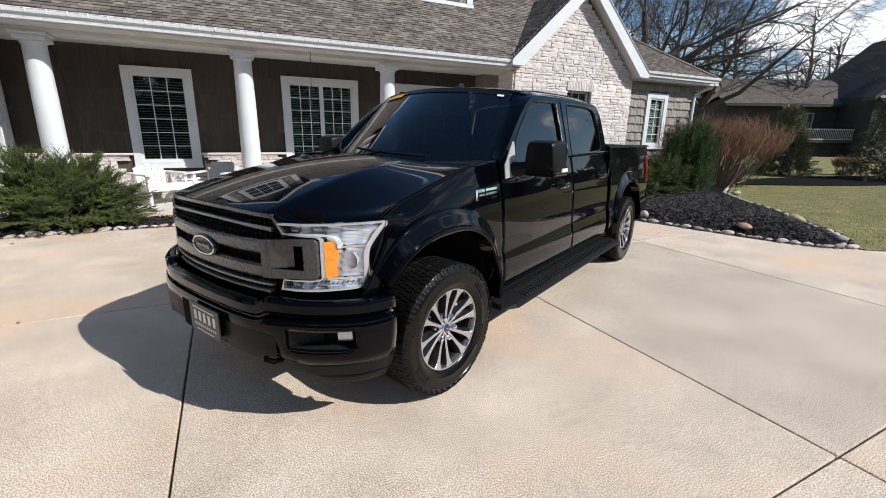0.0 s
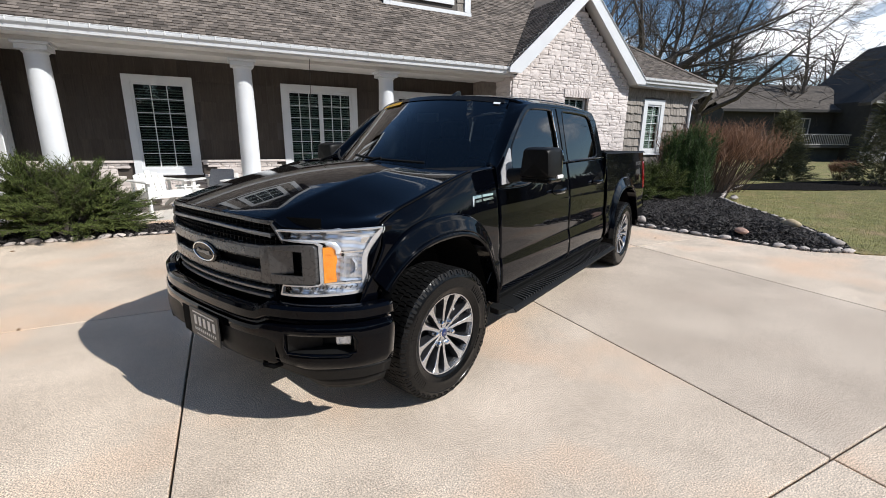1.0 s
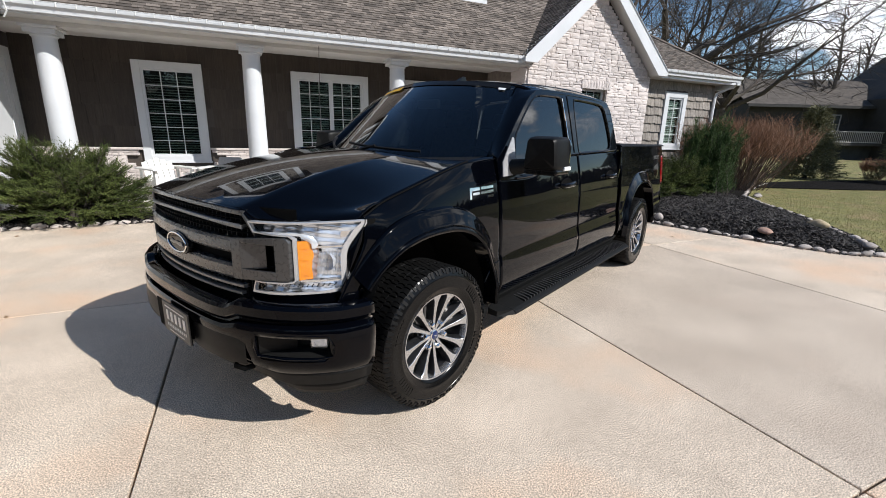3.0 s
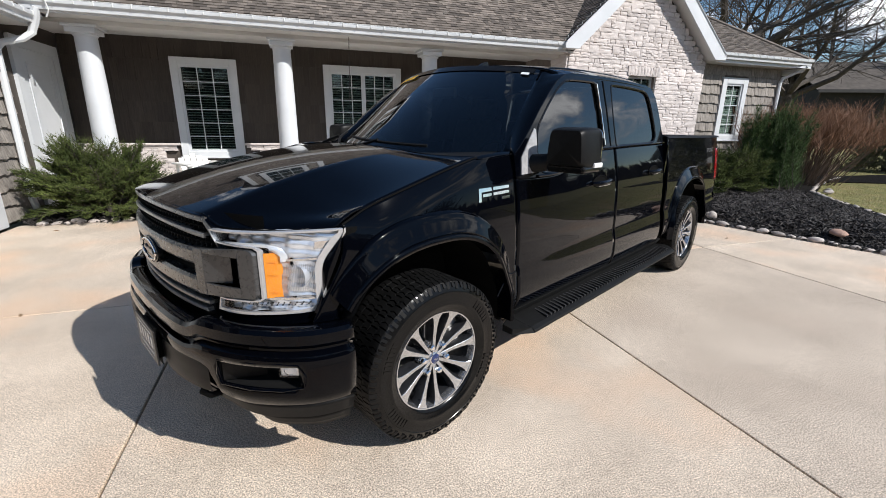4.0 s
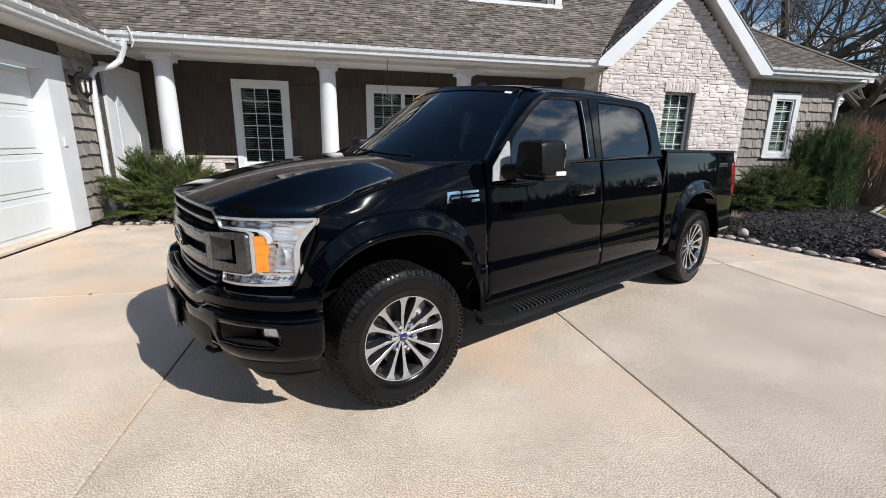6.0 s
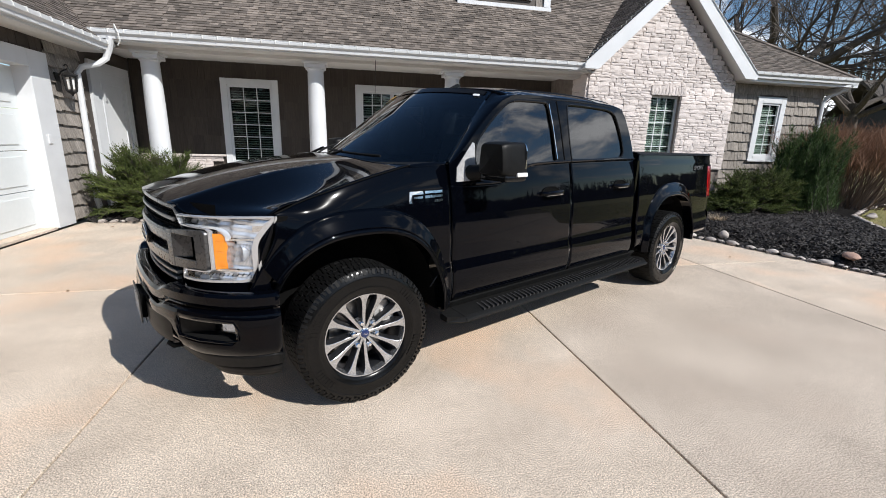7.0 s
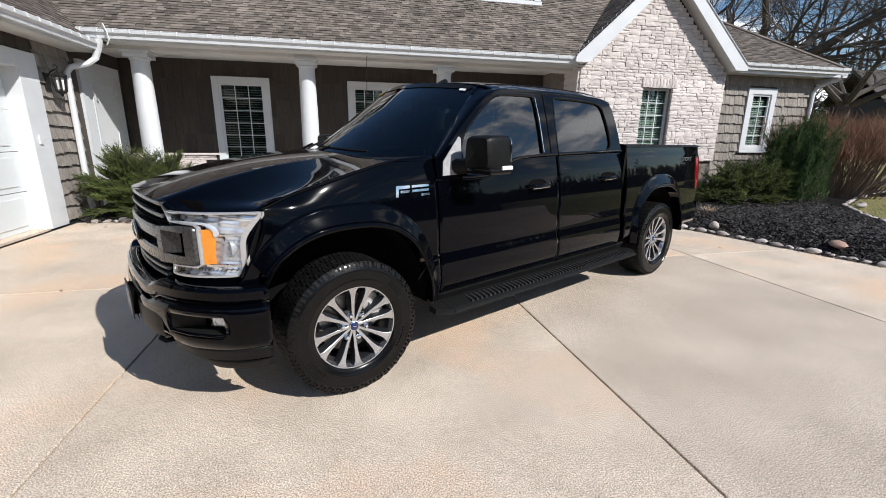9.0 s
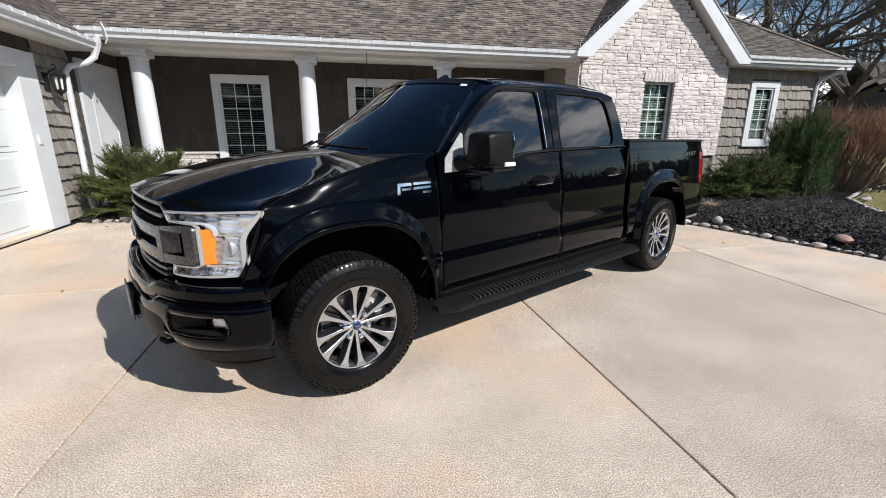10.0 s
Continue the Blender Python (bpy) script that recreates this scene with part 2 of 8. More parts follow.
def box(x0, x1, y0, y1, z0, z1, bm=None):
    bm = bm or bmesh.new()
    m = Matrix.LocRotScale(((x0 + x1) / 2, (y0 + y1) / 2, (z0 + z1) / 2), None, (abs(x1 - x0), abs(y1 - y0), abs(z1 - z0)))
    bmesh.ops.create_cube(bm, size=1, matrix=m)
    return bm


def soft_box(x0, x1, y0, y1, z0, z1, r=0.004, seg=2):
    bm = box(x0, x1, y0, y1, z0, z1)
    bmesh.ops.bevel(bm, geom=bm.edges[:], offset=r, segments=seg, affect='EDGES', profile=0.5)
    return bm


def prism(pts, d0, d1, axis="y"):
    """A polygon drawn out along an axis: pts are the two other coordinates, in order."""
    n = len(pts)
    def put(a, b, d):
        return {"x": (d, a, b), "y": (a, d, b), "z": (a, b, d)}[axis]
    v = [put(a, b, d0) for a, b in pts] + [put(a, b, d1) for a, b in pts]
    f = [tuple(range(n)), tuple(range(2 * n - 1, n - 1, -1))]
    f += [(i, (i + 1) % n, n + (i + 1) % n, n + i) for i in range(n)]
    return v, f


def merge(*items):
    v, f = [], []
    for a, b in items:
        o = len(v)
        v += list(a)
        f += [tuple(i + o for i in q) for q in b]
    return v, f


def boxvf(x0, x1, y0, y1, z0, z1):
    return prism([(x0, y0), (x1, y0), (x1, y1), (x0, y1)], z0, z1, "z")


def tube(pts, radii, sides=8, cap=True):
    """A round bar along points; one radius or one for each point."""
    pts = [Vector(p) for p in pts]
    if not isinstance(radii, (list, tuple)):
        radii = [radii] * len(pts)
    v, f = [], []
    ref = None
    for i, p in enumerate(pts):
        d = (pts[min(i + 1, len(pts) - 1)] - pts[max(i - 1, 0)]).normalized()
        if ref is None:
            ref = d.orthogonal().normalized()
        ref = (ref - d * ref.dot(d))
        ref = ref.normalized() if ref.length > 1e-6 else d.orthogonal().normalized()
        b = d.cross(ref)
        for k in range(sides):
            a = 2 * math.pi * k / sides
            v.append(p + (ref * math.cos(a) + b * math.sin(a)) * radii[i])
    for i in range(len(pts) - 1):
        for k in range(sides):
            k2 = (k + 1) % sides
            f.append((i * sides + k, i * sides + k2, (i + 1) * sides + k2, (i + 1) * sides + k))
    if cap:
        f.append(tuple(range(sides - 1, -1, -1)))
        f.append(tuple((len(pts) - 1) * sides + k for k in range(sides)))
    return v, f


def lathe(profile, n=32, axis="z", centre=(0, 0, 0), closed=False):
    """A profile of (radius, height) turned round an axis."""
    v, f = [], []
    for k in range(n):
        a = 2 * math.pi * k / n
        ca, sa = math.cos(a), math.sin(a)
        for r, h in profile:
            q = {"z": (r * ca, r * sa, h), "y": (r * ca, h, r * sa), "x": (h, r * ca, r * sa)}[axis]
            v.append((q[0] + centre[0], q[1] + centre[1], q[2] + centre[2]))
    m = len(profile)
    for k in range(n):
        k2 = (k + 1) % n
        for i in range(m - 1 if not closed else m):
            j = (i + 1) % m
            f.append((k * m + i, k * m + j, k2 * m + j, k2 * m + i))
    return v, f


def grid(nu, nv, fn, keep=None):
    """A sheet of nu by nv cells through fn(u, v)."""
    v = [fn(i / nu, j / nv) for j in range(nv + 1) for i in range(nu + 1)]
    f = []
    for j in range(nv):
        for i in range(nu):
            if keep is None or keep((i + 0.5) / nu, (j + 0.5) / nv):
                a = j * (nu + 1) + i
                f.append((a, a + 1, a + nu + 2, a + nu + 1))
    return v, f


def lerp(a, b, t):
    return a + (b - a) * t


def curve_at(pts, x):
    """A smooth value through (x, value) points."""
    if x <= pts[0][0]:
        return pts[0][1]
    if x >= pts[-1][0]:
        return pts[-1][1]
    for i in range(len(pts) - 1):
        x0, y0 = pts[i]
        x1, y1 = pts[i + 1]
        if x <= x1:
            def slope(k):
                if k <= 0 or k >= len(pts) - 1:
                    return None
                return (pts[k + 1][1] - pts[k - 1][1]) / (pts[k + 1][0] - pts[k - 1][0])
            h = x1 - x0
            s = (y1 - y0) / h
            m0, m1 = slope(i), slope(i + 1)
            m0 = s if m0 is None else m0
            m1 = s if m1 is None else m1
            t = (x - x0) / h
            return (2*t**3 - 3*t*t + 1) * y0 + (t**3 - 2*t*t + t) * h * m0 + (3*t*t - 2*t**3) * y1 + (t**3 - t*t) * h * m1
    return pts[-1][1]


def smoothstep(a, b, x):
    t = min(1, max(0, (x - a) / (b - a)))
    return t * t * (3 - 2 * t)

# ---- ground, driveway, beds ----
rng = random.Random(7)
ground = tagged(link_mesh("ground", boxvf(-400, 400, -400, 400, -0.4, -0.10), M_SOIL), "dry early-spring soil and turf reaching the horizon", "ground", kind="structure")

# edge of the driveway, from the house bed round to the lawn
EDGE = [(-2.95, 7.93), (-2.2, 7.97), (-1.2, 8.02), (0.0, 8.02), (2.0, 8.0), (4.0, 7.85), (5.6, 7.2), (6.5, 6.3), (6.9, 5.4), (7.12, 4.6), (7.32, 3.9), (7.52, 3.3), (7.75, 2.95), (8.12, 2.72)]
LAWN_EDGE = [(8.12, 2.66), (8.6, 2.3), (10.0, 1.7), (13.0, 1.0), (20.0, -0.5), (40.0, -6.0), (60.0, -14.0)]
LAWN_BACK = [(8.12, 2.80), (8.9, 3.2), (9.7, 4.0), (10.6, 4.95), (11.6, 6.2), (12.6, 7.3), (14.5, 8.3), (17.0, 9.2)]

driveway = thing("driveway", Matrix.Identity(4), "tan broom-finished concrete driveway with sawn joints", "driveway", kind="structure")
part("bedding", boxvf(-9.1, 17.2, -6.6, 8.1, -0.12, -0.05), M_JOINT, driveway)
XS = [-9.1, -6.15, -3.19, -0.25, 2.68, 5.56, 8.5, 11.4, 14.3, 17.2]
YS = [-6.6, -2.9, 0.755, 4.34, 8.06]
GAP = 0.006


def slab_mesh(x0, x1, y0, y1):
    return soft_box(x0 + GAP, x1 - GAP, y0 + GAP, y1 - GAP, -0.10, 0.0, 0.006, 2)


for i in range(len(XS) - 1):
    for j in range(len(YS) - 1):
        if XS[i] < -3.2 and YS[j] > 4:
            continue
        if XS[i] > 8 and YS[j] > 4:
            continue
        x0, x1 = XS[i], XS[i + 1]
        # the slab at the near right of the view takes the darkened concrete
        part("slab", slab_mesh(x0, x1, YS[j], YS[j + 1]), M_CONCRETE_DARK if x0 < 3.12 < x1 and YS[j] < 1.22 < YS[j + 1] else M_CONCRETE, driveway)

# lawn: a low sheet of turf that laps the driveway's edge
def lawn_sheet():
    outer = [(60, -14), (200, -60), (200, 200), (10, 200), (10.5, 12)]
    inner = LAWN_BACK[::-1]
    pts = LAWN_EDGE + outer[1:] + [(17.0, 12.0)] + inner
    return prism(pts, -0.11, 0.018, "z")


lawn = tagged(link_mesh("lawn", lawn_sheet(), M_LAWN), "patchy yellow-green lawn with dry thatch and leaf litter", "lawn", kind="structure")


def inside(poly, x, y):
    r = False
    for i in range(len(poly)):
        (xa, ya), (xb, yb) = poly[i], poly[i - 1]
        if (ya > y) != (yb > y) and x < (xb - xa) * (y - ya) / (yb - ya) + xa:
            r = not r
    return r


def edge_dist(path, x, y):
    best = 9.0
    for (xa, ya), (xb, yb) in zip(path, path[1:]):
        dx, dy = xb - xa, yb - ya
        t = max(0, min(1, ((x - xa) * dx + (y - ya) * dy) / (dx * dx + dy * dy)))
        best = min(best, math.hypot(x - xa - t * dx, y - ya - t * dy))
    return best


def bed_mesh(poly, rim, step, height):
    """A mounded sheet of mulch inside a plan polygon."""
    xs = [p[0] for p in poly]
    ys = [p[1] for p in poly]
    bm = bmesh.new()
    got = {}
    nx, ny = int((max(xs) - min(xs)) / step) + 2, int((max(ys) - min(ys)) / step) + 2
    for i in range(nx):
        for j in range(ny):
            x, y = min(xs) + i * step, min(ys) + j * step
            if inside(poly, x, y):
                d = edge_dist(rim, x, y)
                z = 0.012 + height * smoothstep(0, 0.9, d) + 0.02 * noise.noise((x * 6, y * 6, 0)) * smoothstep(0, 0.2, d)
                got[i, j] = bm.verts.new((x, y, z))
    for (i, j) in list(got):
        q = [got.get(k) for k in ((i, j), (i + 1, j), (i + 1, j + 1), (i, j + 1))]
        if all(q):
            bm.faces.new(q)
    return bm


BED_RIGHT = EDGE[5:] + LAWN_BACK[1:] + [(17.0, 12.0), (10, 12), (10, 9.3), (6, 9.3), (4.0, 9.0)]
BED_LEFT = EDGE[:6] + [(4.0, 9.0), (-3.25, 9.0), (-3.25, 8.2)]
bed_a = tagged(link_mesh("mulch_bed", bed_mesh(BED_RIGHT, EDGE + LAWN_BACK, 0.09, 0.16), M_MULCH, 60), "raised bed of dark shredded bark mulch beside the driveway", "mulch bed", kind="structure")
bed_b = tagged(link_mesh("mulch_bed", bed_mesh(BED_LEFT, EDGE, 0.09, 0.05), M_MULCH, 60), "narrow bed of dark bark mulch along the porch", "mulch bed", kind="structure")


def chips(poly, rim, n, height, seed):
    r = random.Random(seed)
    xs = [p[0] for p in poly]
    ys = [p[1] for p in poly]
    v, f = [], []
    while n > 0:
        x, y = r.uniform(min(xs), max(xs)), r.uniform(min(ys), max(ys))
        if not inside(poly, x, y):
            continue
        n -= 1
        d = edge_dist(rim, x, y)
        z = 0.022 + height * smoothstep(0, 0.9, d)
        l, w, h = r.uniform(0.014, 0.050), r.uniform(0.005, 0.013), r.uniform(0.003, 0.010)
        m = Matrix.Translation((x, y, z)) @ Euler((r.uniform(-.7, .7), r.uniform(-.7, .7), r.uniform(0, 6.3))).to_matrix().to_4x4()
        o = len(v)
        v += [m @ Vector(q) for q in ((-l, -w, -h), (l, -w * .6, -h), (l * .8, w, 0), (-l, w, 0), (-l * .7, 0, h), (l * .7, 0, h))]
        f += [tuple(o + k for k in q) for q in ((0, 1, 2, 3), (0, 1, 5, 4), (2, 3, 4, 5), (0, 4, 3), (1, 2, 5))]
    return v, f


NEAR_BED = EDGE[7:] + LAWN_BACK[1:5] + [(11.0, 7.6), (8.0, 8.5), (6.4, 7.5)]
tagged(link_mesh("bark_chip", chips(NEAR_BED, EDGE + LAWN_BACK, 20000, 0.16, 3), M_CHIP), "loose dark bark chips strewn over the bed", "bark chips", kind="stuff")
tagged(link_mesh("bark_chip", chips(BED_LEFT, EDGE, 6000, 0.05, 4), M_CHIP), "loose dark bark chips strewn along the porch", "bark chips", kind="stuff")


def grass(n, seed):
    r = random.Random(seed)
    v, f = [], []
    poly = LAWN_EDGE[:4] + [(20, -.4), (26, 4), (24, 12), (17, 12)] + LAWN_BACK[::-1]
    while n > 0:
        x, y = r.uniform(8, 26), r.uniform(-.4, 12)
        if not inside(poly, x, y):
            continue
        if r.random() > 1.25 - (x - 8) / 18:
            continue
        n -= 1
        a, h, lean = r.uniform(0, 6.28), r.uniform(0.010, 0.034), r.uniform(0.0, 0.03)
        c, s = math.cos(a) * 0.004, math.sin(a) * 0.004
        o = len(v)
        v += [(x - c, y - s, 0.015), (x + c, y + s, 0.015), (x - s * lean * 250, y + c * lean * 250, 0.015 + h)]
        f.append((o, o + 1, o + 2))
    return v, f


tagged(link_mesh("grass", grass(95000, 5), M_GRASS), "short patchy grass, part green and part straw-dry", "grass", kind="stuff")


def rock_mesh(seed, sub=2):
    bm = bmesh.new()
    bmesh.ops.create_icosphere(bm, subdivisions=sub, radius=0.5)
    o = Vector((seed * 7.3, seed * 3.1, 0))
    for v in bm.verts:
        v.co *= 1 + 0.34 * noise.noise(v.co * 2.2 + o) + 0.12 * noise.noise(v.co * 5 + o)
    me = bpy.data.meshes.new("rock")
    bm.to_mesh(me)
    bm.free()
    me.polygons.foreach_set("use_smooth", [True] * len(me.polygons))
    return me


ROCKS = [rock_mesh(k) for k in range(8)]
for me in ROCKS:
    me.materials.append(M_RIVER)
RED_ROCKS = [rock_mesh(k + 20, 2) for k in range(2)]
for me in RED_ROCKS:
    me.materials.append(M_ROCKRED)
TAN_ROCK = rock_mesh(31)
TAN_ROCK.materials.append(M_ROCKTAN)


def lay_stones(path, group, lo, hi, r, start=0.0, end=None, gap=0.02, off=0.06):
    total = sum(math.dist(a, b) for a, b in zip(path, path[1:]))
    d = start
    while d < (end or total):
        l = r.uniform(lo, hi)
        t = d + l / 2
        for a, b in zip(path, path[1:]):
            s = math.dist(a, b)
            if t <= s or b is path[-1]:
                k = min(1, t / s)
                x, y = lerp(a[0], b[0], k), lerp(a[1], b[1], k)
                ang = math.atan2(b[1] - a[1], b[0] - a[0])
                break
            t -= s
        w, h = l * r.uniform(0.55, 0.8), l * r.uniform(0.38, 0.55)
        x += -math.sin(ang) * off
        y += math.cos(ang) * off
        ob = new("edging_stone", r.choice(ROCKS))
        ob.matrix_world = Matrix.LocRotScale((x, y, h * 0.30), Euler((r.uniform(-.2, .2), r.uniform(-.2, .2), ang + r.uniform(-.3, .3))), (l * 1.05, w, h))
        tagged(ob, "rounded pale river stone edging the mulch bed", "stone", group=group)
        d += l + r.uniform(0, gap)


lay_stones(EDGE, "stones edging the beds", 0.09, 0.20, random.Random(11), off=0.05)
lay_stones(LAWN_BACK, "stones edging the beds", 0.09, 0.19, random.Random(12), off=0.10, gap=0.10)
for x, y, z, l, w, h, mesh, lab in ((7.62, 4.02, .11, 0.32, 0.18, 0.085, RED_ROCKS[0], "flat reddish rock lying on the mulch"),
                                    (8.95, 3.95, .12, 0.30, 0.22, 0.17, TAN_ROCK, "pale tan rock lying on the mulch"),
                                    (7.12, 5.55, .07, 0.15, 0.12, 0.13, ROCKS[4], "small pale stone behind the edging"),
                                    (8.32, 3.02, .05, 0.20, 0.15, 0.11, ROCKS[1], "pale round stone at the bed's corner"),
                                    (8.55, 3.2, .05, 0.17, 0.14, 0.10, ROCKS[6], "pale round stone at the bed's corner"),
                                    (12.5, 7.0, .06, 0.27, 0.17, 0.10, ROCKS[3], "flat pale stone at the lawn's edge"),
                                    (12.85, 7.2, .06, 0.22, 0.15, 0.09, ROCKS[5], "flat pale stone at the lawn's edge")):
    ob = new("rock", mesh)
    ob.matrix_world = Matrix.LocRotScale((x, y, z + h * 0.2), Euler((0.1, 0.05, x * 3)), (l, w, h))
    tagged(ob, lab, "rock")

# ---- the house ----
PY = 10.76       # porch back wall
SY = 8.95        # stone gable face
WY = 9.42        # wing wall face
GX = -3.30       # garage wall face


def shingle_mesh(w, h, mat, seed, lean=0.012, t=0.010):
    """One split shingle: w across, h high, thicker at its butt, with a ragged lower edge."""
    r = random.Random(seed)
    n = 3
    v, f = [], []
    for i in range(n + 1):
        x = -w / 2 + w * i / n
        drop = r.uniform(-0.006, 0.006)
        v += [(x, 0, h), (x, -lean, drop), (x, -lean + t, drop), (x, 0.002, h)]
    for i in range(n):
        a, b = 4 * i, 4 * i + 4
        f += [(a, a + 1, b + 1, b), (a + 1, a + 2, b + 2, b + 1)]
    f += [(0, 3, 2, 1), (4 * n, 4 * n + 1, 4 * n + 2, 4 * n + 3)]
    me = bpy.data.meshes.new("shingle")
    me.from_pydata(v, [], f)
    me.materials.append(mat)
    return me


def shingle_wall(parent, mat, place, u0, u1, z0, z1, rows, wmin, wmax, r, skip=None, lean=0.018, jog=0.006):
    """Rows of shingles on a wall. place(u, z) is the pose of a shingle whose own x runs along the wall and whose -y faces out."""
    meshes = {}
    h = (z1 - z0) / rows
    for j in range(rows):
        u = u0 - r.uniform(0, wmin)
        z = z0 + j * h
        while u < u1:
            w = r.choice((wmin, (wmin + wmax) / 2, wmax))
            a, b = max(u, u0), min(u + w, u1)
            u += w
            if b - a < 0.03 or (skip and skip((a + b) / 2, z + h / 2)):
                continue
            key = (round(w, 3), r.randrange(3))
            if key not in meshes:
                meshes[key] = shingle_mesh(w - 0.008, h + 0.02, mat, key[1] + int(w * 1000), lean)
            m = place((a + b) / 2, z + r.uniform(-jog, jog)) @ Matrix.Diagonal(((b - a) / w, 1, 1, 1))
            piece("shingle", meshes[key], parent, m)


def sash_window(name, label, x0, x1, z0, z1, y, trim, cols, rows, sashes=1, sill=0.0, shut=1.0):
    """A window in a wall that faces -y: casing, frame, bars, panes, blind and the dark room behind."""
    w = thing(name, Matrix.Identity(4), label, "window", kind="structure")
    tm = M_WHITE
    if trim:
        for n, b in (("casing", (x0 - trim, x0, z0 - trim, z1 + trim)), ("casing", (x1, x1 + trim, z0 - trim, z1 + trim)), ("casing", (x0, x1, z1, z1 + trim)), ("casing", (x0, x1, z0 - trim, z0))):
            part(n, soft_box(b[0], b[1], y - 0.045, y + 0.03, b[2], b[3], 0.004), tm, w)
        part("window_sill", soft_box(x0 - trim - 0.02, x1 + trim + 0.02, y - 0.075, y - 0.045, z0 - trim, z0 - trim + 0.04, 0.005), tm, w)
    sw = (x1 - x0) / sashes
    for k in range(sashes):
        a, b = x0 + k * sw, x0 + (k + 1) * sw
        fr = 0.045
        part("window_frame", merge(boxvf(a, a + fr, y - 0.015, y + 0.05, z0, z1), boxvf(b - fr, b, y - 0.015, y + 0.05, z0, z1),
                                   boxvf(a + fr, b - fr, y - 0.015, y + 0.05, z0, z0 + fr), boxvf(a + fr, b - fr, y - 0.015, y + 0.05, z1 - fr, z1)), M_WHITE, w)
        ga, gb, g0, g1 = a + fr, b - fr, z0 + fr, z1 - fr
        pane = part("pane", boxvf(ga, gb, y + 0.018, y + 0.022, g0, g1), M_PANE, w)
        pane.visible_shadow = False
        for i in range(1, cols):
            x = lerp(ga, gb, i / cols)
            part("muntin", boxvf(x - 0.008, x + 0.008, y + 0.004, y + 0.030, g0, g1), M_WHITE, w)
        for j in range(1, rows):
            z = lerp(g0, g1, j / rows)
            part("muntin", boxvf(ga, gb, y + 0.006, y + 0.028, z - 0.008, z + 0.008), M_WHITE, w)
        n = int((g1 - g0) / 0.052)
        slats = merge(*[([(ga + .01, y + 0.062, g0 + 0.052 * i + 0.004), (gb - .01, y + 0.062, g0 + 0.052 * i + 0.004), (gb - .01, y + 0.098, g0 + 0.052 * i + 0.004 + 0.030 * shut), (ga + .01, y + 0.098, g0 + 0.052 * i + 0.004 + 0.030 * shut),
                          (ga + .01, y + 0.064, g0 + 0.052 * i), (gb - .01, y + 0.064, g0 + 0.052 * i), (gb - .01, y + 0.096, g0 + 0.052 * i + 0.042 * shut), (ga + .01, y + 0.096, g0 + 0.052 * i + 0.042 * shut)],
                         [(0, 1, 2, 3), (4, 5, 6, 7), (0, 1, 5, 4)]) for i in range(n)])
        part("blind", slats, M_BLIND, w, "pale horizontal slatted blind")
    # dark-coloured boxes added behind the glass stand for the unlit room
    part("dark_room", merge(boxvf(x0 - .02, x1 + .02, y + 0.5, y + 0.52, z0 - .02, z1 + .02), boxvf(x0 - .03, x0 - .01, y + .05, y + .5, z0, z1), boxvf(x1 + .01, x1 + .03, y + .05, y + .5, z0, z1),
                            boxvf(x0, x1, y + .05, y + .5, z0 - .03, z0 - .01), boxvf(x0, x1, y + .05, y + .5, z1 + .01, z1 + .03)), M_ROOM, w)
    return w


def wall_with_holes(x0, x1, z0, z1, y0, y1, holes):
    """A wall along x, with oblong openings (xa, xb, za, zb) through it, in order along x."""
    items = []
    x = x0
    for xa, xb, za, zb in holes:
        items.append(boxvf(x, xa, y0, y1, z0, z1))
        items.append(boxvf(xa, xb, y0, y1, z0, za))
        items.append(boxvf(xa, xb, y0, y1, zb, z1))
        x = xb
    items.append(boxvf(x, x1, y0, y1, z0, z1))
    return merge(*items)


# porch: floor, back wall, windows
PORCH_Z = 0.12
porch = thing("porch_floor", Matrix.Identity(4), "pale concrete porch slab with shallow scored lines", "porch floor", kind="structure")
part("slab_edge", soft_box(-3.28, 6.4, 8.74, PY, -0.1, PORCH_Z - 0.012, 0.01), M_CONCRETE, porch)
M_PORCHTILE = surf("porch_boards", (0.56, 0.52, 0.47), (0.70, 0.66, 0.60), 3, 0.8, bump=0.2, bump_scale=50, piece=0.10, stretch=(1, 1, 1))
bx = -3.26
while bx < 6.38:
    part("board", boxvf(bx + 0.004, min(bx + 0.136, 6.39), 8.76, PY - 0.01, PORCH_Z - 0.014, PORCH_Z), M_PORCHTILE, porch)
    bx += 0.14

W1 = (-1.40, -0.47, 0.87, 2.56)
W2 = (1.52, 2.98, 0.87, 2.56)
W2B = (4.15, 5.6, 0.87, 2.56)
wall_porch = thing("wall_porch", Matrix.Identity(4), "porch back wall of shade-darkened brown cedar shingles over pale stone", "wall", kind="structure")
part("backing", wall_with_holes(GX, 6.45, 0.0, 3.4, PY + 0.02, PY + 0.18, [W1, W2, W2B]), M_DARKTRIM, wall_porch)
sash_window("window_1", "white-trimmed porch window with grid bars and closed blinds", *W1, PY, 0.135, 3, 6, shut=0.45)
sash_window("window_2", "wide white-trimmed double porch window with grid bars and closed blinds", *W2, PY, 0.135, 3, 6, sashes=2, shut=0.75)
sash_window("window_3", "wide white-trimmed porch window behind the truck", *W2B, PY, 0.135, 3, 6, sashes=2, shut=0.75)


def in_windows(x, z):
    return any(a - 0.14 < x < b + 0.14 and c - 0.14 < z < d + 0.14 for a, b, c, d in (W1, W2, W2B))


shingle_wall(wall_porch, M_CEDAR_SHADE, lambda u, z: pose(u, PY + 0.018, z), GX, 6.42, 1.06, 3.02, 5, 0.13, 0.29, random.Random(21), in_windows, 0.014)

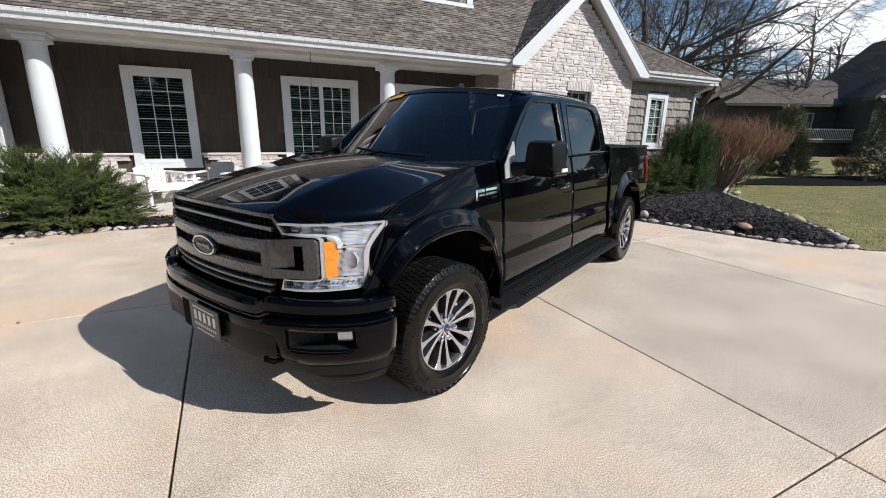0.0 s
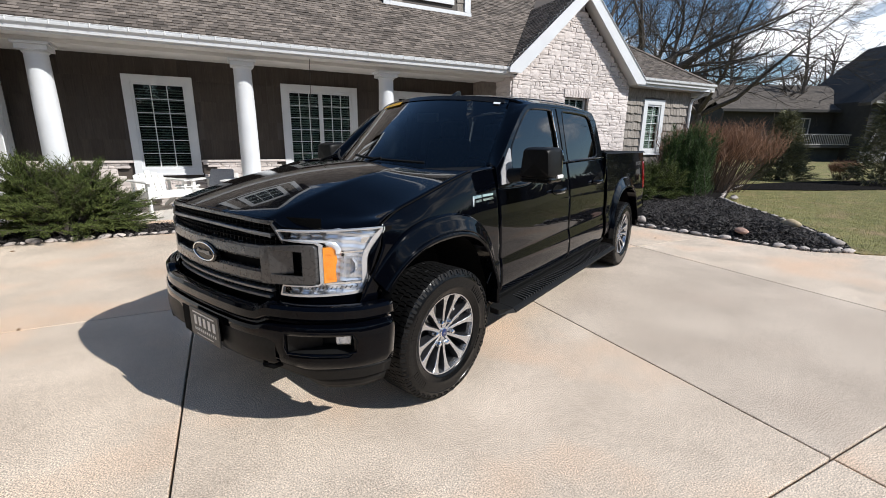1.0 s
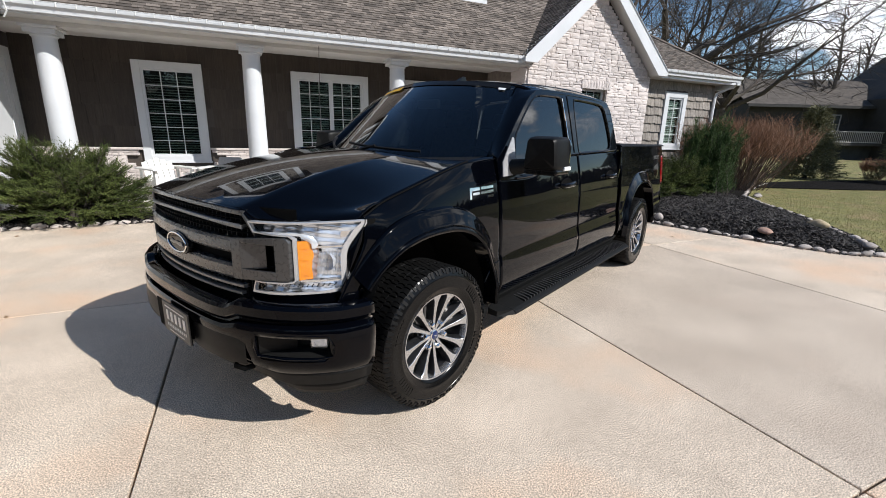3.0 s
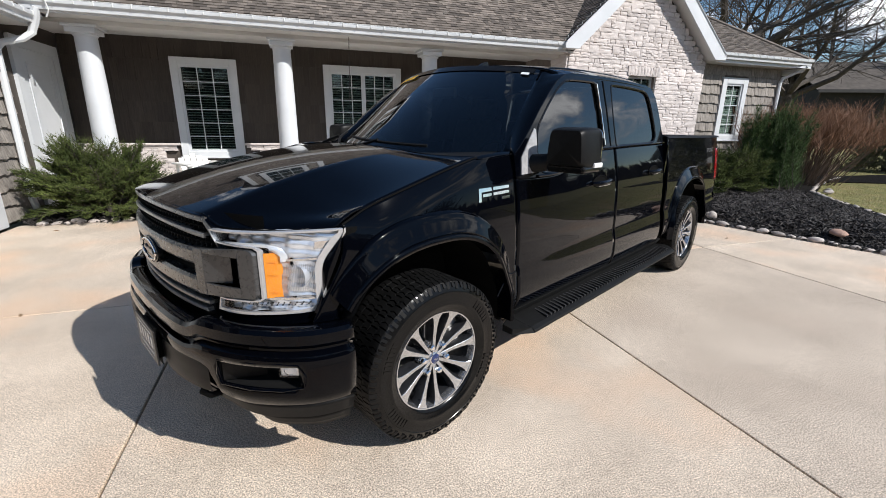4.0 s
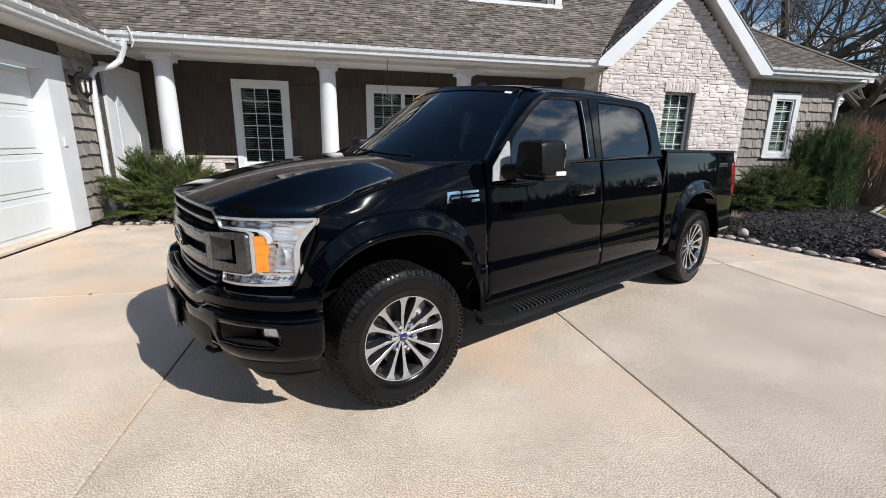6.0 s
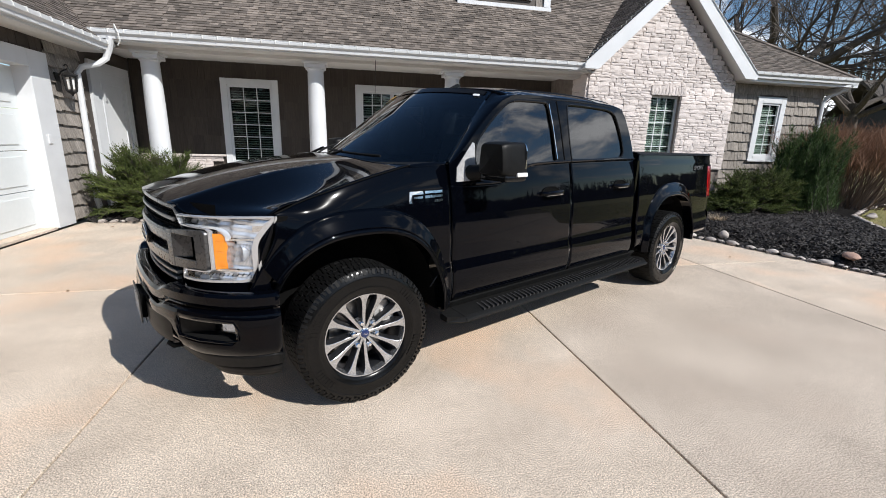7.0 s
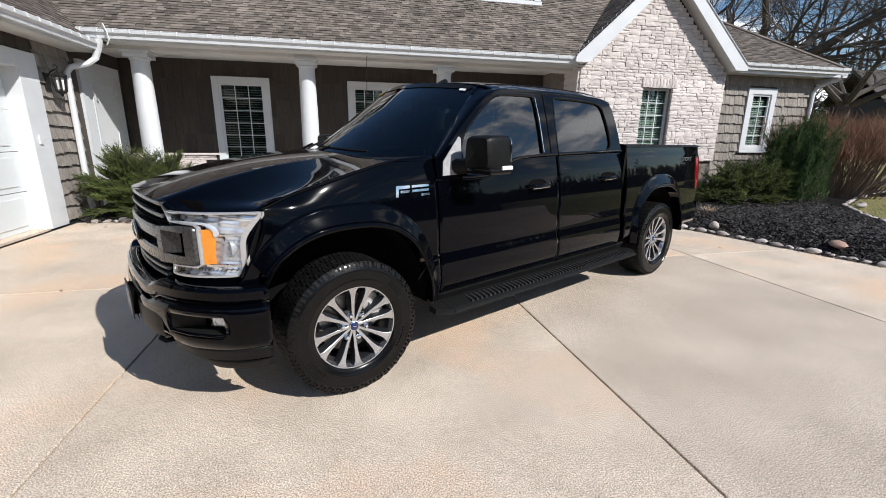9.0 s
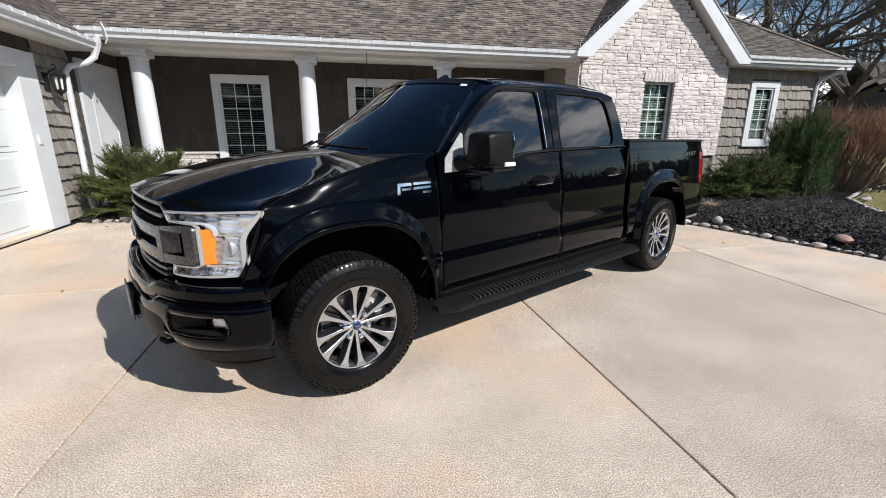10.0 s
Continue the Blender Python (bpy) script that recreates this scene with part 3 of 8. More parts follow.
# pale stone plinth below the shingles
for la, lb in ((GX, W1[0] - .14), (W1[1] + .14, W2[0] - .14), (W2[1] + .14, W2B[0] - .14), (W2B[1] + .14, 6.42)):
    part("ledge", soft_box(la, lb, PY - 0.09, PY + 0.02, 1.0, 1.045, 0.008), M_STONE, wall_porch, "pale stone ledge")


def block_mesh(seed, mat):
    """A split-faced stone in a unit box; its -y side is the rough face."""
    r = random.Random(seed)
    bm = bmesh.new()
    n = 3
    front = [[bm.verts.new(((-0.5 + i / n) * (1 - .03 * (j in (0, n))) + r.uniform(-.02, .02), -0.5 + r.uniform(-.06, .06) + (r.uniform(.02, .10) if i in (0, n) or j in (0, n) else 0), (-0.5 + j / n) * (1 - .03 * (i in (0, n))) + r.uniform(-.05, .05))) for i in range(n + 1)] for j in range(n + 1)]
    back = [bm.verts.new(q) for q in ((-.5, .5, -.5), (.5, .5, -.5), (.5, .5, .5), (-.5, .5, .5))]
    for j in range(n):
        for i in range(n):
            bm.faces.new((front[j][i], front[j][i + 1], front[j + 1][i + 1], front[j + 1][i]))
    bm.faces.new([front[0][i] for i in range(n + 1)][::-1] + back[:2])
    bm.faces.new([front[n][i] for i in range(n + 1)] + back[2:])
    bm.faces.new([front[j][0] for j in range(n + 1)] + [back[3], back[0]])
    bm.faces.new([front[j][n] for j in range(n + 1)][::-1] + [back[1], back[2]])
    bmesh.ops.recalc_face_normals(bm, faces=bm.faces)
    me = bpy.data.meshes.new("stone")
    bm.to_mesh(me)
    bm.free()
    me.materials.append(mat)
    return me


BLOCKS = [block_mesh(k, M_STONE) for k in range(10)]


LAID = {}


def lay_blocks(parent, x0, x1, z0, z1, y, r, skip=None, limit=None, depth=0.09, hs=(0.055, 0.075, 0.095, 0.12, 0.15)):
    """Courses of split stone; the first 300 on a wall are pieces of their own, the rest one part."""
    rest = []
    def lay(m):
        me = r.choice(BLOCKS)
        LAID[parent.name] = LAID.get(parent.name, 0) + 1
        if LAID[parent.name] <= 300:
            piece("stone", me, parent, m)
        else:
            rest.append(([m @ q.co for q in me.vertices], [tuple(p.vertices) for p in me.polygons]))
    z = z0
    while z < z1 - 0.03:
        h = min(r.choice(hs), z1 - z)
        if z1 - z - h < 0.05:
            h = z1 - z
        a, b = limit(z + h / 2) if limit else (x0, x1)
        x = a
        while x < b - 0.02:
            w = min(r.uniform(0.10, 0.36) * (0.8 if h < .1 else 1), b - x)
            if b - x - w < 0.08:
                w = b - x
            parts = [(z, h)]
            if h > 0.11 and r.random() < 0.5:
                k = r.uniform(.35, .65)
                parts = [(z, h * k), (z + h * k, h * (1 - k))]
            for zz, hh in parts:
                if not (skip and skip(x, x + w, zz, zz + hh)):
                    lay(Matrix.LocRotScale((x + w / 2, y + r.uniform(-.008, .008), zz + hh / 2), Euler((r.uniform(-.015, .015), r.uniform(-.012, .012), r.uniform(-.02, .02))), (w - r.uniform(.003, .010), depth, hh - r.uniform(.003, .009))))
            x += w
        z += h
    if rest:
        tagged(part("stone_field", merge(*rest), M_STONE, parent), kind="stuff")


lay_blocks(wall_porch, GX, 6.42, PORCH_Z, 1.0, PY - 0.02, random.Random(31), lambda a, b, c, d: any(b > p[0] - .16 and a < p[1] + .16 and d > 0.72 for p in (W1, W2, W2B)), depth=0.08)

# columns
def column(x):
    c = thing("porch_column", pose(x, 9.42, 0), "round white porch column on the porch slab", "column", "porch columns", kind="structure")
    part("base", merge(boxvf(-.2, .2, -.2, .2, PORCH_Z, PORCH_Z + .07)), M_WHITE, c, bevel=0.006)
    part("shaft", lathe([(0.0, PORCH_Z + .07), (0.195, PORCH_Z + .07), (0.195, .22), (0.175, .25), (0.174, 1.2), (0.168, 2.0), (0.154, 2.74), (0.158, 2.76), (0.175, 2.775), (0.175, 2.80), (0, 2.80)], 32), M_WHITE, c, smooth=40)
    part("capital", merge(boxvf(-.20, .20, -.20, .20, 2.80, 2.875), boxvf(-.235, .235, -.235, .235, 2.875, 2.92)), M_WHITE, c, bevel=0.006)
    return c


for cx in (-2.385, 0.575, 3.40):
    column(cx)
part_beam = thing("porch_beam", Matrix.Identity(4), "white painted beam over the porch columns", "beam", kind="structure")
part("beam", soft_box(GX, 6.42, 9.22, 9.62, 2.92, 3.10, 0.006), M_SOFFIT, part_beam)
porch_ceiling = tagged(link_mesh("ceiling_porch", merge(boxvf(GX, 6.42, 9.62, PY + .02, 3.03, 3.07), boxvf(-3.2, 6.42, 8.88, 9.22, 2.985, 3.01)), M_SOFFIT), "white boarded porch ceiling and soffit", "ceiling", kind="structure")

# ---- roofs ----
EAVE_Y, EAVE_Z, PITCH = 8.80, 3.13, 0.92
ROOF_T = 0.12


def roof_tab(w, h, seed):
    """One shingle tab lying in its own x (along the eave) and y (up the slope)."""
    r = random.Random(seed)
    t = 0.013
    v = [(-w/2, 0, t), (w/2, 0, t), (w/2, h, 0.001), (-w/2, h, 0.001), (-w/2, 0, 0), (w/2, 0, 0)]
    return v, [(0, 1, 2, 3), (4, 5, 1, 0)]


def slope_pose(x, s, y0, z0, k, face):
    """On a slope that starts at y0, z0 and rises k per metre; face turns it round z."""
    a = math.atan(k)
    return pose(0, 0, 0, 0, 0, face) @ pose(x, y0 + s * math.cos(a), z0 + s * math.sin(a), math.degrees(a))


def roof_rows(parent, x_of, s0, s1, y0, z0, k, face, r, own_rows, step=0.078):
    """Shingle rows on one slope: the lowest as pieces, the rest as one part. x_of(s) is the span at a height along the slope."""
    tabs = {}
    v, f = [], []
    n = int((s1 - s0) / step)
    a = math.atan(k)
    for j in range(n):
        s = s0 + j * step
        xa, xb = x_of(s + step / 2)
        x = xa - r.uniform(0, 0.2)
        while x < xb:
            w = r.choice((0.08, 0.11, 0.15, 0.20))
            p, q = max(x, xa), min(x + w, xb)
            x += w
            if q - p < 0.02:
                continue
            lift = r.choice((0.0, 0.0, 0.006))
            m = slope_pose((p + q) / 2, s, y0, z0, k, face) @ Matrix.Translation((0, 0, 0.003 + lift))
            if j < own_rows:
                if w not in tabs:
                    me = bpy.data.meshes.new("roof_shingle")
                    me.from_pydata(*[roof_tab(w - 0.003, step + 0.015, 1)[0], [], roof_tab(w, step, 1)[1]])
                    me.materials.append(M_ROOF)
                    tabs[w] = me
                piece("roof_shingle", tabs[w], parent, m @ Matrix.Diagonal(((q - p) / w, 1, 1, 1)))
            else:
                vv, ff = roof_tab(q - p - 0.003, step + 0.015, 1)
                o = len(v)
                v += [m @ Vector(c) for c in vv]
                f += [tuple(o + i for i in c) for c in ff]
    if v:
        tagged(part("roof_shingle_field", (v, f), M_ROOF, parent), kind="stuff")


RIDGE_S = 5.8
ca, sa = math.cos(math.atan(PITCH)), math.sin(math.atan(PITCH))
GCX, GHALF, GBASE = 8.28, 2.13, 3.13      # the stone gable's roof: middle, half span, eave height
main_roof = thing("roof_main", Matrix.Identity(4), "steep main roof of mottled grey-brown asphalt shingles", "roof", kind="structure")
part("deck", prism([(EAVE_Y, EAVE_Z - .01), (EAVE_Y + RIDGE_S * ca, EAVE_Z + RIDGE_S * sa - .01), (EAVE_Y + RIDGE_S * ca + .6, EAVE_Z + RIDGE_S * sa - .4), (EAVE_Y + .15, EAVE_Z - .13)], -9.0, 6.22, "x"), M_DARKTRIM, main_roof)
part("deck", prism([(EAVE_Y + .5, EAVE_Z - .01 + .46), (EAVE_Y + RIDGE_S * ca, EAVE_Z + RIDGE_S * sa - .01), (EAVE_Y + RIDGE_S * ca + .6, EAVE_Z + RIDGE_S * sa - .4), (EAVE_Y + .65, EAVE_Z + .33)], 6.22, 10.2, "x"), M_DARKTRIM, main_roof)


def main_span(s):
    return (-3.05 - s * ca, min(10.2, GCX - GHALF + s * ca))


roof_rows(main_roof, main_span, 0, RIDGE_S, EAVE_Y, EAVE_Z, PITCH, 0, random.Random(41), 3)

# gable roof over the stone front: two slopes facing -x and +x
gable_roof = thing("roof_gable", Matrix.Identity(4), "steep front gable roof of asphalt shingles with white rakes", "roof", kind="structure")
RAKE_Y = 8.66
PEAK_Z = GBASE + GHALF * PITCH
part("deck", prism([(GCX - GHALF, GBASE), (GCX, PEAK_Z), (GCX + GHALF, GBASE), (GCX + GHALF - .12, GBASE - .02), (GCX, PEAK_Z - .16), (GCX - GHALF + .12, GBASE - .02)], RAKE_Y + 0.02, 13.5, "y"), M_DARKTRIM, gable_roof)
GS = GHALF / ca
roof_rows(gable_roof, lambda s: (-(RAKE_Y + 4.6), -(RAKE_Y + 0.01)), 0, GS, GCX - GHALF, GBASE + .01, PITCH, -90, random.Random(42), 3)
roof_rows(gable_roof, lambda s: (RAKE_Y + 0.01, RAKE_Y + 3.6), 0, GS, -(GCX + GHALF), GBASE + .01, PITCH, 90, random.Random(43), 3)


def rake(sign):
    """The white rake board and its soffit on one side of the gable."""
    e = sign * GHALF
    up = 0.05
    board = prism([(GCX + e * 1.035, GBASE + 0.0), (GCX, PEAK_Z + up), (GCX, PEAK_Z + up - 0.31), (GCX + e * 0.885, GBASE - 0.10), (GCX + e * 1.035, GBASE - 0.10)], RAKE_Y - 0.02, RAKE_Y + 0.02, "y")
    part("rake_board", board, M_WHITE, gable_roof, "white painted rake board")
    part("rake_soffit", prism([(GCX + e * 1.03, GBASE - 0.07), (GCX, PEAK_Z - 0.10), (GCX, PEAK_Z - 0.16), (GCX + e * 0.9, GBASE - 0.10), (GCX + e * 1.03, GBASE - 0.10)], RAKE_Y + 0.02, SY + 0.05, "y"), M_SOFFIT, gable_roof)
    part("rake_edge", tube([(GCX + e * 1.03, RAKE_Y - 0.03, GBASE + 0.02), (GCX, RAKE_Y - 0.03, PEAK_Z + up + 0.01)], 0.012, 6), M_WHITE, gable_roof)
    # heat cable in a zigzag along the rake
    z = []
    n = 44
    for i in range(n + 1):
        t = i / n
        zz = lerp(GBASE + 0.03, PEAK_Z + up + 0.03, t)
        xx = GCX + e * 1.03 * (1 - t)
        z.append((xx, RAKE_Y + (0.0 if i % 2 else 0.10), zz + (0.02 if i % 2 else 0.04)))
    part("heat_cable", tube(z, 0.006, 5), M_CABLE, gable_roof)


rake(-1)
rake(1)

# stone front with its window
W3 = (7.97, 8.76, 1.15, 2.61)
wall_gable = thing("wall_gable", Matrix.Identity(4), "gable front of whitewashed split-faced stone blocks", "wall", kind="structure")
SX0, SX1 = 6.36, 10.20
part("backing", merge(wall_with_holes(SX0, SX1, 0, 3.05, SY + 0.03, SY + 0.3, [W3]), prism([(SX0, 3.05), (SX1, 3.05), (GCX, 3.05 + (SX1 - SX0) / 2 * PITCH)], SY + 0.03, SY + 0.3, "y")), M_MORTAR, wall_gable)
part("return_wall", boxvf(SX0, SX0 + .25, SY + 0.3, PY + .1, 0, 3.3), M_MORTAR, wall_gable)
part("far_return_wall", boxvf(SX1 - .25, SX1, SY + 0.3, WY + .3, 0, 3.3), M_MORTAR, wall_gable)


def gable_limit(z):
    if z < 3.02:
        return SX0, SX1
    k = (z - 3.02) / PITCH
    return SX0 + k + 0.02, SX1 - k - 0.02


def skip_w3(a, b, c, d):
    return b > W3[0] - .02 and a < W3[1] + .02 and d > W3[2] and c < W3[3] + 0.2


rs = random.Random(51)
for xa, xb in ((SX0, W3[0] - 0.0), (W3[1] + 0.0, SX1)):
    lay_blocks(wall_gable, xa, xb, 0.95, W3[3] + 0.21, SY + 0.01, rs)
lay_blocks(wall_gable, W3[0], W3[1], 0.95, W3[2], SY + 0.01, rs)
lay_blocks(wall_gable, SX0, SX1, W3[3] + 0.21, 4.75, SY + 0.01, rs, None, lambda z: gable_limit(z))
lx = W3[0] - 0.04
while lx < W3[1] + 0.02:
    lw = rs.uniform(0.07, 0.11)
    piece("stone", rs.choice(BLOCKS), wall_gable, Matrix.LocRotScale((lx + lw / 2, SY - 0.005, W3[3] + 0.105), None, (lw - .006, 0.1, 0.20)))
    lx += lw
sash_window("window_4", "recessed window in the stone wall with grid bars and half-open blinds", *W3, SY + 0.11, 0, 3, 5)
for z in [0.95 + 0.155 * k for k in range(14)]:
    piece("stone", BLOCKS[int(z * 7) % 10], wall_gable, Matrix.LocRotScale((SX0 - 0.01, SY + 0.3, z + 0.075), Euler((0, 0, radians(-90))), (0.6, 0.09, 0.148)))

# wing with weathered shingles
W4 = (11.57, 12.17, 1.30, 2.62)
wall_wing = thing("wall_wing", Matrix.Identity(4), "wing wall of weathered grey-tan cedar shingles", "wall", kind="structure")
WX1 = 13.52
part("backing", wall_with_holes(SX1, WX1, 0, 3.15, WY + 0.02, WY + 0.2, [W4]), M_DARKTRIM, wall_wing)
part("side", boxvf(WX1 - .18, WX1, WY + .2, 16, 0, 3.15), M_CEDAR_SUN, wall_wing)
sash_window("window_5", "narrow white-trimmed wing window with grid bars and blinds", *W4, WY, 0.15, 2, 5)
shingle_wall(wall_wing, M_CEDAR_SUN, lambda u, z: pose(u, WY + 0.018, z), SX1, WX1, 0.25, 3.05, 12, 0.10, 0.19, random.Random(61), lambda x, z: W4[0] - .16 < x < W4[1] + .16 and W4[2] - .16 < z < W4[3] + .16, 0.042, 0.014)
wing_roof = thing("roof_wing", Matrix.Identity(4), "hipped wing roof of grey-brown asphalt shingles", "roof", kind="structure")
WEY, WEZ, WEX = 9.02, 3.24, 14.0
part("deck", ([(10.0, WEY, WEZ), (WEX, WEY, WEZ), (WEX - 4.2, WEY + 4.2, WEZ + 4.2 * 0.68), (9.0, WEY + 4.2, WEZ + 4.2 * 0.68), (WEX, 18, WEZ), (WEX - 4.2, 18, WEZ + 4.2 * .68),
               (10.0, WEY + .1, WEZ - .1), (WEX - .1, WEY + .1, WEZ - .1), (WEX - .1, 18, WEZ - .1)], [(0, 1, 2, 3), (1, 4, 5, 2), (0, 1, 7, 6), (1, 4, 8, 7)]), M_DARKTRIM, wing_roof)
cw, sw_ = math.cos(math.atan(.68)), math.sin(math.atan(.68))
roof_rows(wing_roof, lambda s: (GCX + GHALF - s * cw * 0.75 if s < 9 else 0, WEX - s * cw), 0, 4.9, WEY, WEZ + .012, 0.68, 0, random.Random(44), 5)
roof_rows(wing_roof, lambda s: (WEY + s * cw, 16), 0, 4.9, -WEX, WEZ + .012, 0.68, 90, random.Random(45), 0)
part("hip_cap", tube([(WEX, WEY, WEZ + .03), (WEX - 4.2, WEY + 4.2, WEZ + 4.2 * .68 + .03)], 0.05, 6), M_ROOF, wing_roof)
part("soffit", merge(boxvf(SX1, WEX - .05, WEY + .05, WY + .02, 3.06, 3.085), boxvf(WX1, WEX - .05, WY + .02, 16, 3.06, 3.085)), M_SOFFIT, wing_roof)
part("fascia", merge(boxvf(SX1 + .02, WEX, WEY + .03, WEY + .06, 3.06, 3.2), boxvf(WEX - .03, WEX, WEY + .06, 16, 3.06, 3.2)), M_WHITE, wing_roof)


def gutter(name, p0, p1, out, parent_label, h=0.13, d=0.12, clips=0.24):
    """A K-style gutter from p0 to p1; out is the way it faces."""
    g = thing(name, Matrix.Identity(4), parent_label, "gutter", "eaves gutters", kind="structure")
    a, b, o = Vector(p0), Vector(p1), Vector(out)
    prof = [(0.0, 0.0), (0.0, -h), (d * .55, -h), (d * .62, -h * .62), (d * .95, -h * .36), (d, -0.02), (d * 1.02, 0.0), (d * .92, 0.004), (d * .9, -0.03), (d * .55, -h * .7), (0.02, -h * .8), (0.02, 0)]
    v = [p + o * q[0] + Vector((0, 0, q[1])) for p in (a, b) for q in prof]
    n = len(prof)
    f = [(i, (i + 1) % n, n + (i + 1) % n, n + i) for i in range(n)] + [tuple(range(n))[::-1], tuple(range(n, 2 * n))]
    part("trough", (v, f), M_WHITE, g, "white metal gutter")
    L = (b - a).length
    k = int(L / clips)
    zig = []
    for i in range(k + 1):
        c = a.lerp(b, i / max(1, k))
        zig += [c + o * d * 0.95 + Vector((0, 0, 0.012)), c + o * d * 0.2 + Vector((0, 0, 0.03)), c.lerp(b, 0.5 / max(1, k)) + o * d * 0.35 + Vector((0, 0, 0.02))]
        part("clip", tube([c + o * 0.0 + Vector((0, 0, 0.01)), c + o * d * 1.0 + Vector((0, 0, 0.008)), c + o * d * 1.03 + Vector((0, 0, -0.045))], 0.009, 5), M_CABLE, g)
    part("heat_cable", tube(zig, 0.008, 5), M_CABLE, g, "pale heat cable looped along the gutter")
    part("heat_run", tube([a + o * d * 0.8 + Vector((0, 0, 0.012)), b + o * d * 0.8 + Vector((0, 0, 0.012))], 0.006, 5), M_CABLE, g)
    return g


gutter("gutter", (-3.2, 8.86, 3.14), (6.2, 8.86, 3.14), (0, -1, 0), "white porch gutter with looped heat cable")
gutter("gutter", (GCX + GHALF + .05, WEY + .03, 3.26), (WEX, WEY + .03, 3.26), (0, -1, 0), "white wing gutter with heat cable")
part("eave_return", prism([(WEY + .03, 3.12), (WEY + .55, 3.12), (WEY + .55, 2.93), (WEY + .15, 2.97)], WEX - .30, WEX - .01, "x"), M_WHITE, main_roof)
part("fascia", boxvf(-3.2, 6.25, 8.86, 8.885, 2.985, 3.13), M_WHITE, main_roof)

# dormer on the main roof
def dormer(x0, x1):
    d = thing("dormer", Matrix.Identity(4), "gabled roof dormer of cedar shingles with a white-trimmed window", "dormer", "roof dormers", kind="structure")
    y, mid = 10.3, (x0 + x1) / 2
    z = EAVE_Z + (y - EAVE_Y) * PITCH
    half = (x1 - x0) / 2
    part("wall", prism([(x0, z - .2), (x1, z - .2), (x1, z + 1.25), (mid, z + 1.25 + half * .9), (x0, z + 1.25)], y, y + 3.0, "y"), M_DARKTRIM, d)
    shingle_wall(d, M_CEDAR_SUN, lambda u, zz: pose(u, y - .004, zz), x0, x1, z + .05, z + 1.3, 6, .11, .19, random.Random(int(x0 * 10)), lambda u, zz: mid - .68 < u < mid + .68 and zz > z + .14, 0.02)
    part("apron_trim", boxvf(x0 - .05, x1 + .05, y - .05, y - .02, z - 0.02, z + 0.06), M_WHITE, d)
    for xx in (x0, x1 - .12):
        part("corner_trim", boxvf(xx - .02, xx + .14, y - .055, y - .02, z + .06, z + 1.3), M_WHITE, d)
    for n_, b in (("casing", (mid - .65, mid + .65, z + .18, z + .32)), ("casing", (mid - .65, mid - .5, z + .32, z + 1.35)), ("casing", (mid + .5, mid + .65, z + .32, z + 1.35)), ("casing", (mid - .65, mid + .65, z + 1.35, z + 1.5))):
        part(n_, boxvf(b[0], b[1], y - .06, y - .02, b[2], b[3]), M_WHITE, d)
    part("pane", boxvf(mid - .5, mid + .5, y - .034, y - .028, z + .32, z + 1.35), M_PANE, d)
    for k in (1, 2):
        part("muntin", boxvf(mid - .5 + k / 3 - .01, mid - .5 + k / 3 + .01, y - .045, y - .03, z + .32, z + 1.35), M_WHITE, d)
        part("muntin", boxvf(mid - .5, mid + .5, y - .044, y - .03, z + .32 + k * .34 - .01, z + .32 + k * .34 + .01), M_WHITE, d)
    for sg in (-1, 1):
        part("roof_slope", prism([(mid + sg * (half + .25), z + 1.05), (mid, z + 1.35 + half * .9), (mid, z + 1.47 + half * .9), (mid + sg * (half + .25), z + 1.17)], y - .28, y + 3.2, "y"), M_ROOF, d)
        part("rake_board", prism([(mid + sg * (half + .27), z + 1.0), (mid, z + 1.30 + half * .9), (mid, z + 1.50 + half * .9), (mid + sg * (half + .27), z + 1.19)], y - .31, y - .28, "y"), M_WHITE, d)


dormer(3.72, 5.90)
# unseen second dormer, added for its reflection in bonnet and windscreen
dormer(-1.35, 0.85)

# downspout at the wing's corner
ds = thing("downspout", Matrix.Identity(4), "white downspout at the wing corner", "downspout", kind="structure")
part("pipe", tube([(13.85, 9.0, 3.12), (13.8, 9.1, 3.02), (13.55, 9.36, 2.82), (13.5, 9.37, 2.7), (13.5, 9.37, 0.3)], 0.045, 8), M_WHITE, ds, smooth=40)
tagged(link_mesh("soffit_return", prism([(13.55, 3.06), (14.02, 3.06), (14.02, 3.22), (13.95, 3.24)], 9.0, 9.42, "y"), M_WHITE), "boxed white eave return at the wing corner", "eave", kind="structure")

# ---- garage side ----
wall_garage = thing("wall_garage", Matrix.Identity(4), "garage wall of weathered cedar shingles beside the door", "wall", kind="structure")
part("backing", merge(boxvf(GX - .25, GX - .02, 7.98, PY + .2, 0, 2.98), boxvf(GX - .25, GX - .02, 2.0, 7.98, 2.40, 2.98), boxvf(GX - .25, GX - .02, 0.0, 2.0, 0, 2.98)), M_DARKTRIM, wall_garage)
shingle_wall(wall_garage, M_CEDAR_SUN, lambda u, z: pose(GX - 0.018, u, z, 0, 0, 90), 8.0, 8.92, 0.06, 2.86, 13, 0.10, 0.20, random.Random(71), None, 0.046, 0.016)
# strip under the eave, in the cedar with shade in its colour
shingle_wall(wall_garage, M_CEDAR_SHADE, lambda u, z: pose(GX - 0.018, u, z, 0, 0, 90), 2.0, 7.98, 2.62, 2.96, 1, 0.16, 0.25, random.Random(72))
garage_door = thing("door_garage", Matrix.Identity(4), "closed white panelled garage door in a deep white casing", "garage door", kind="structure")
part("casing", soft_box(GX - .2, GX + .035, 7.55, 7.99, 0.0, 2.60, 0.006), M_WHITE, garage_door)
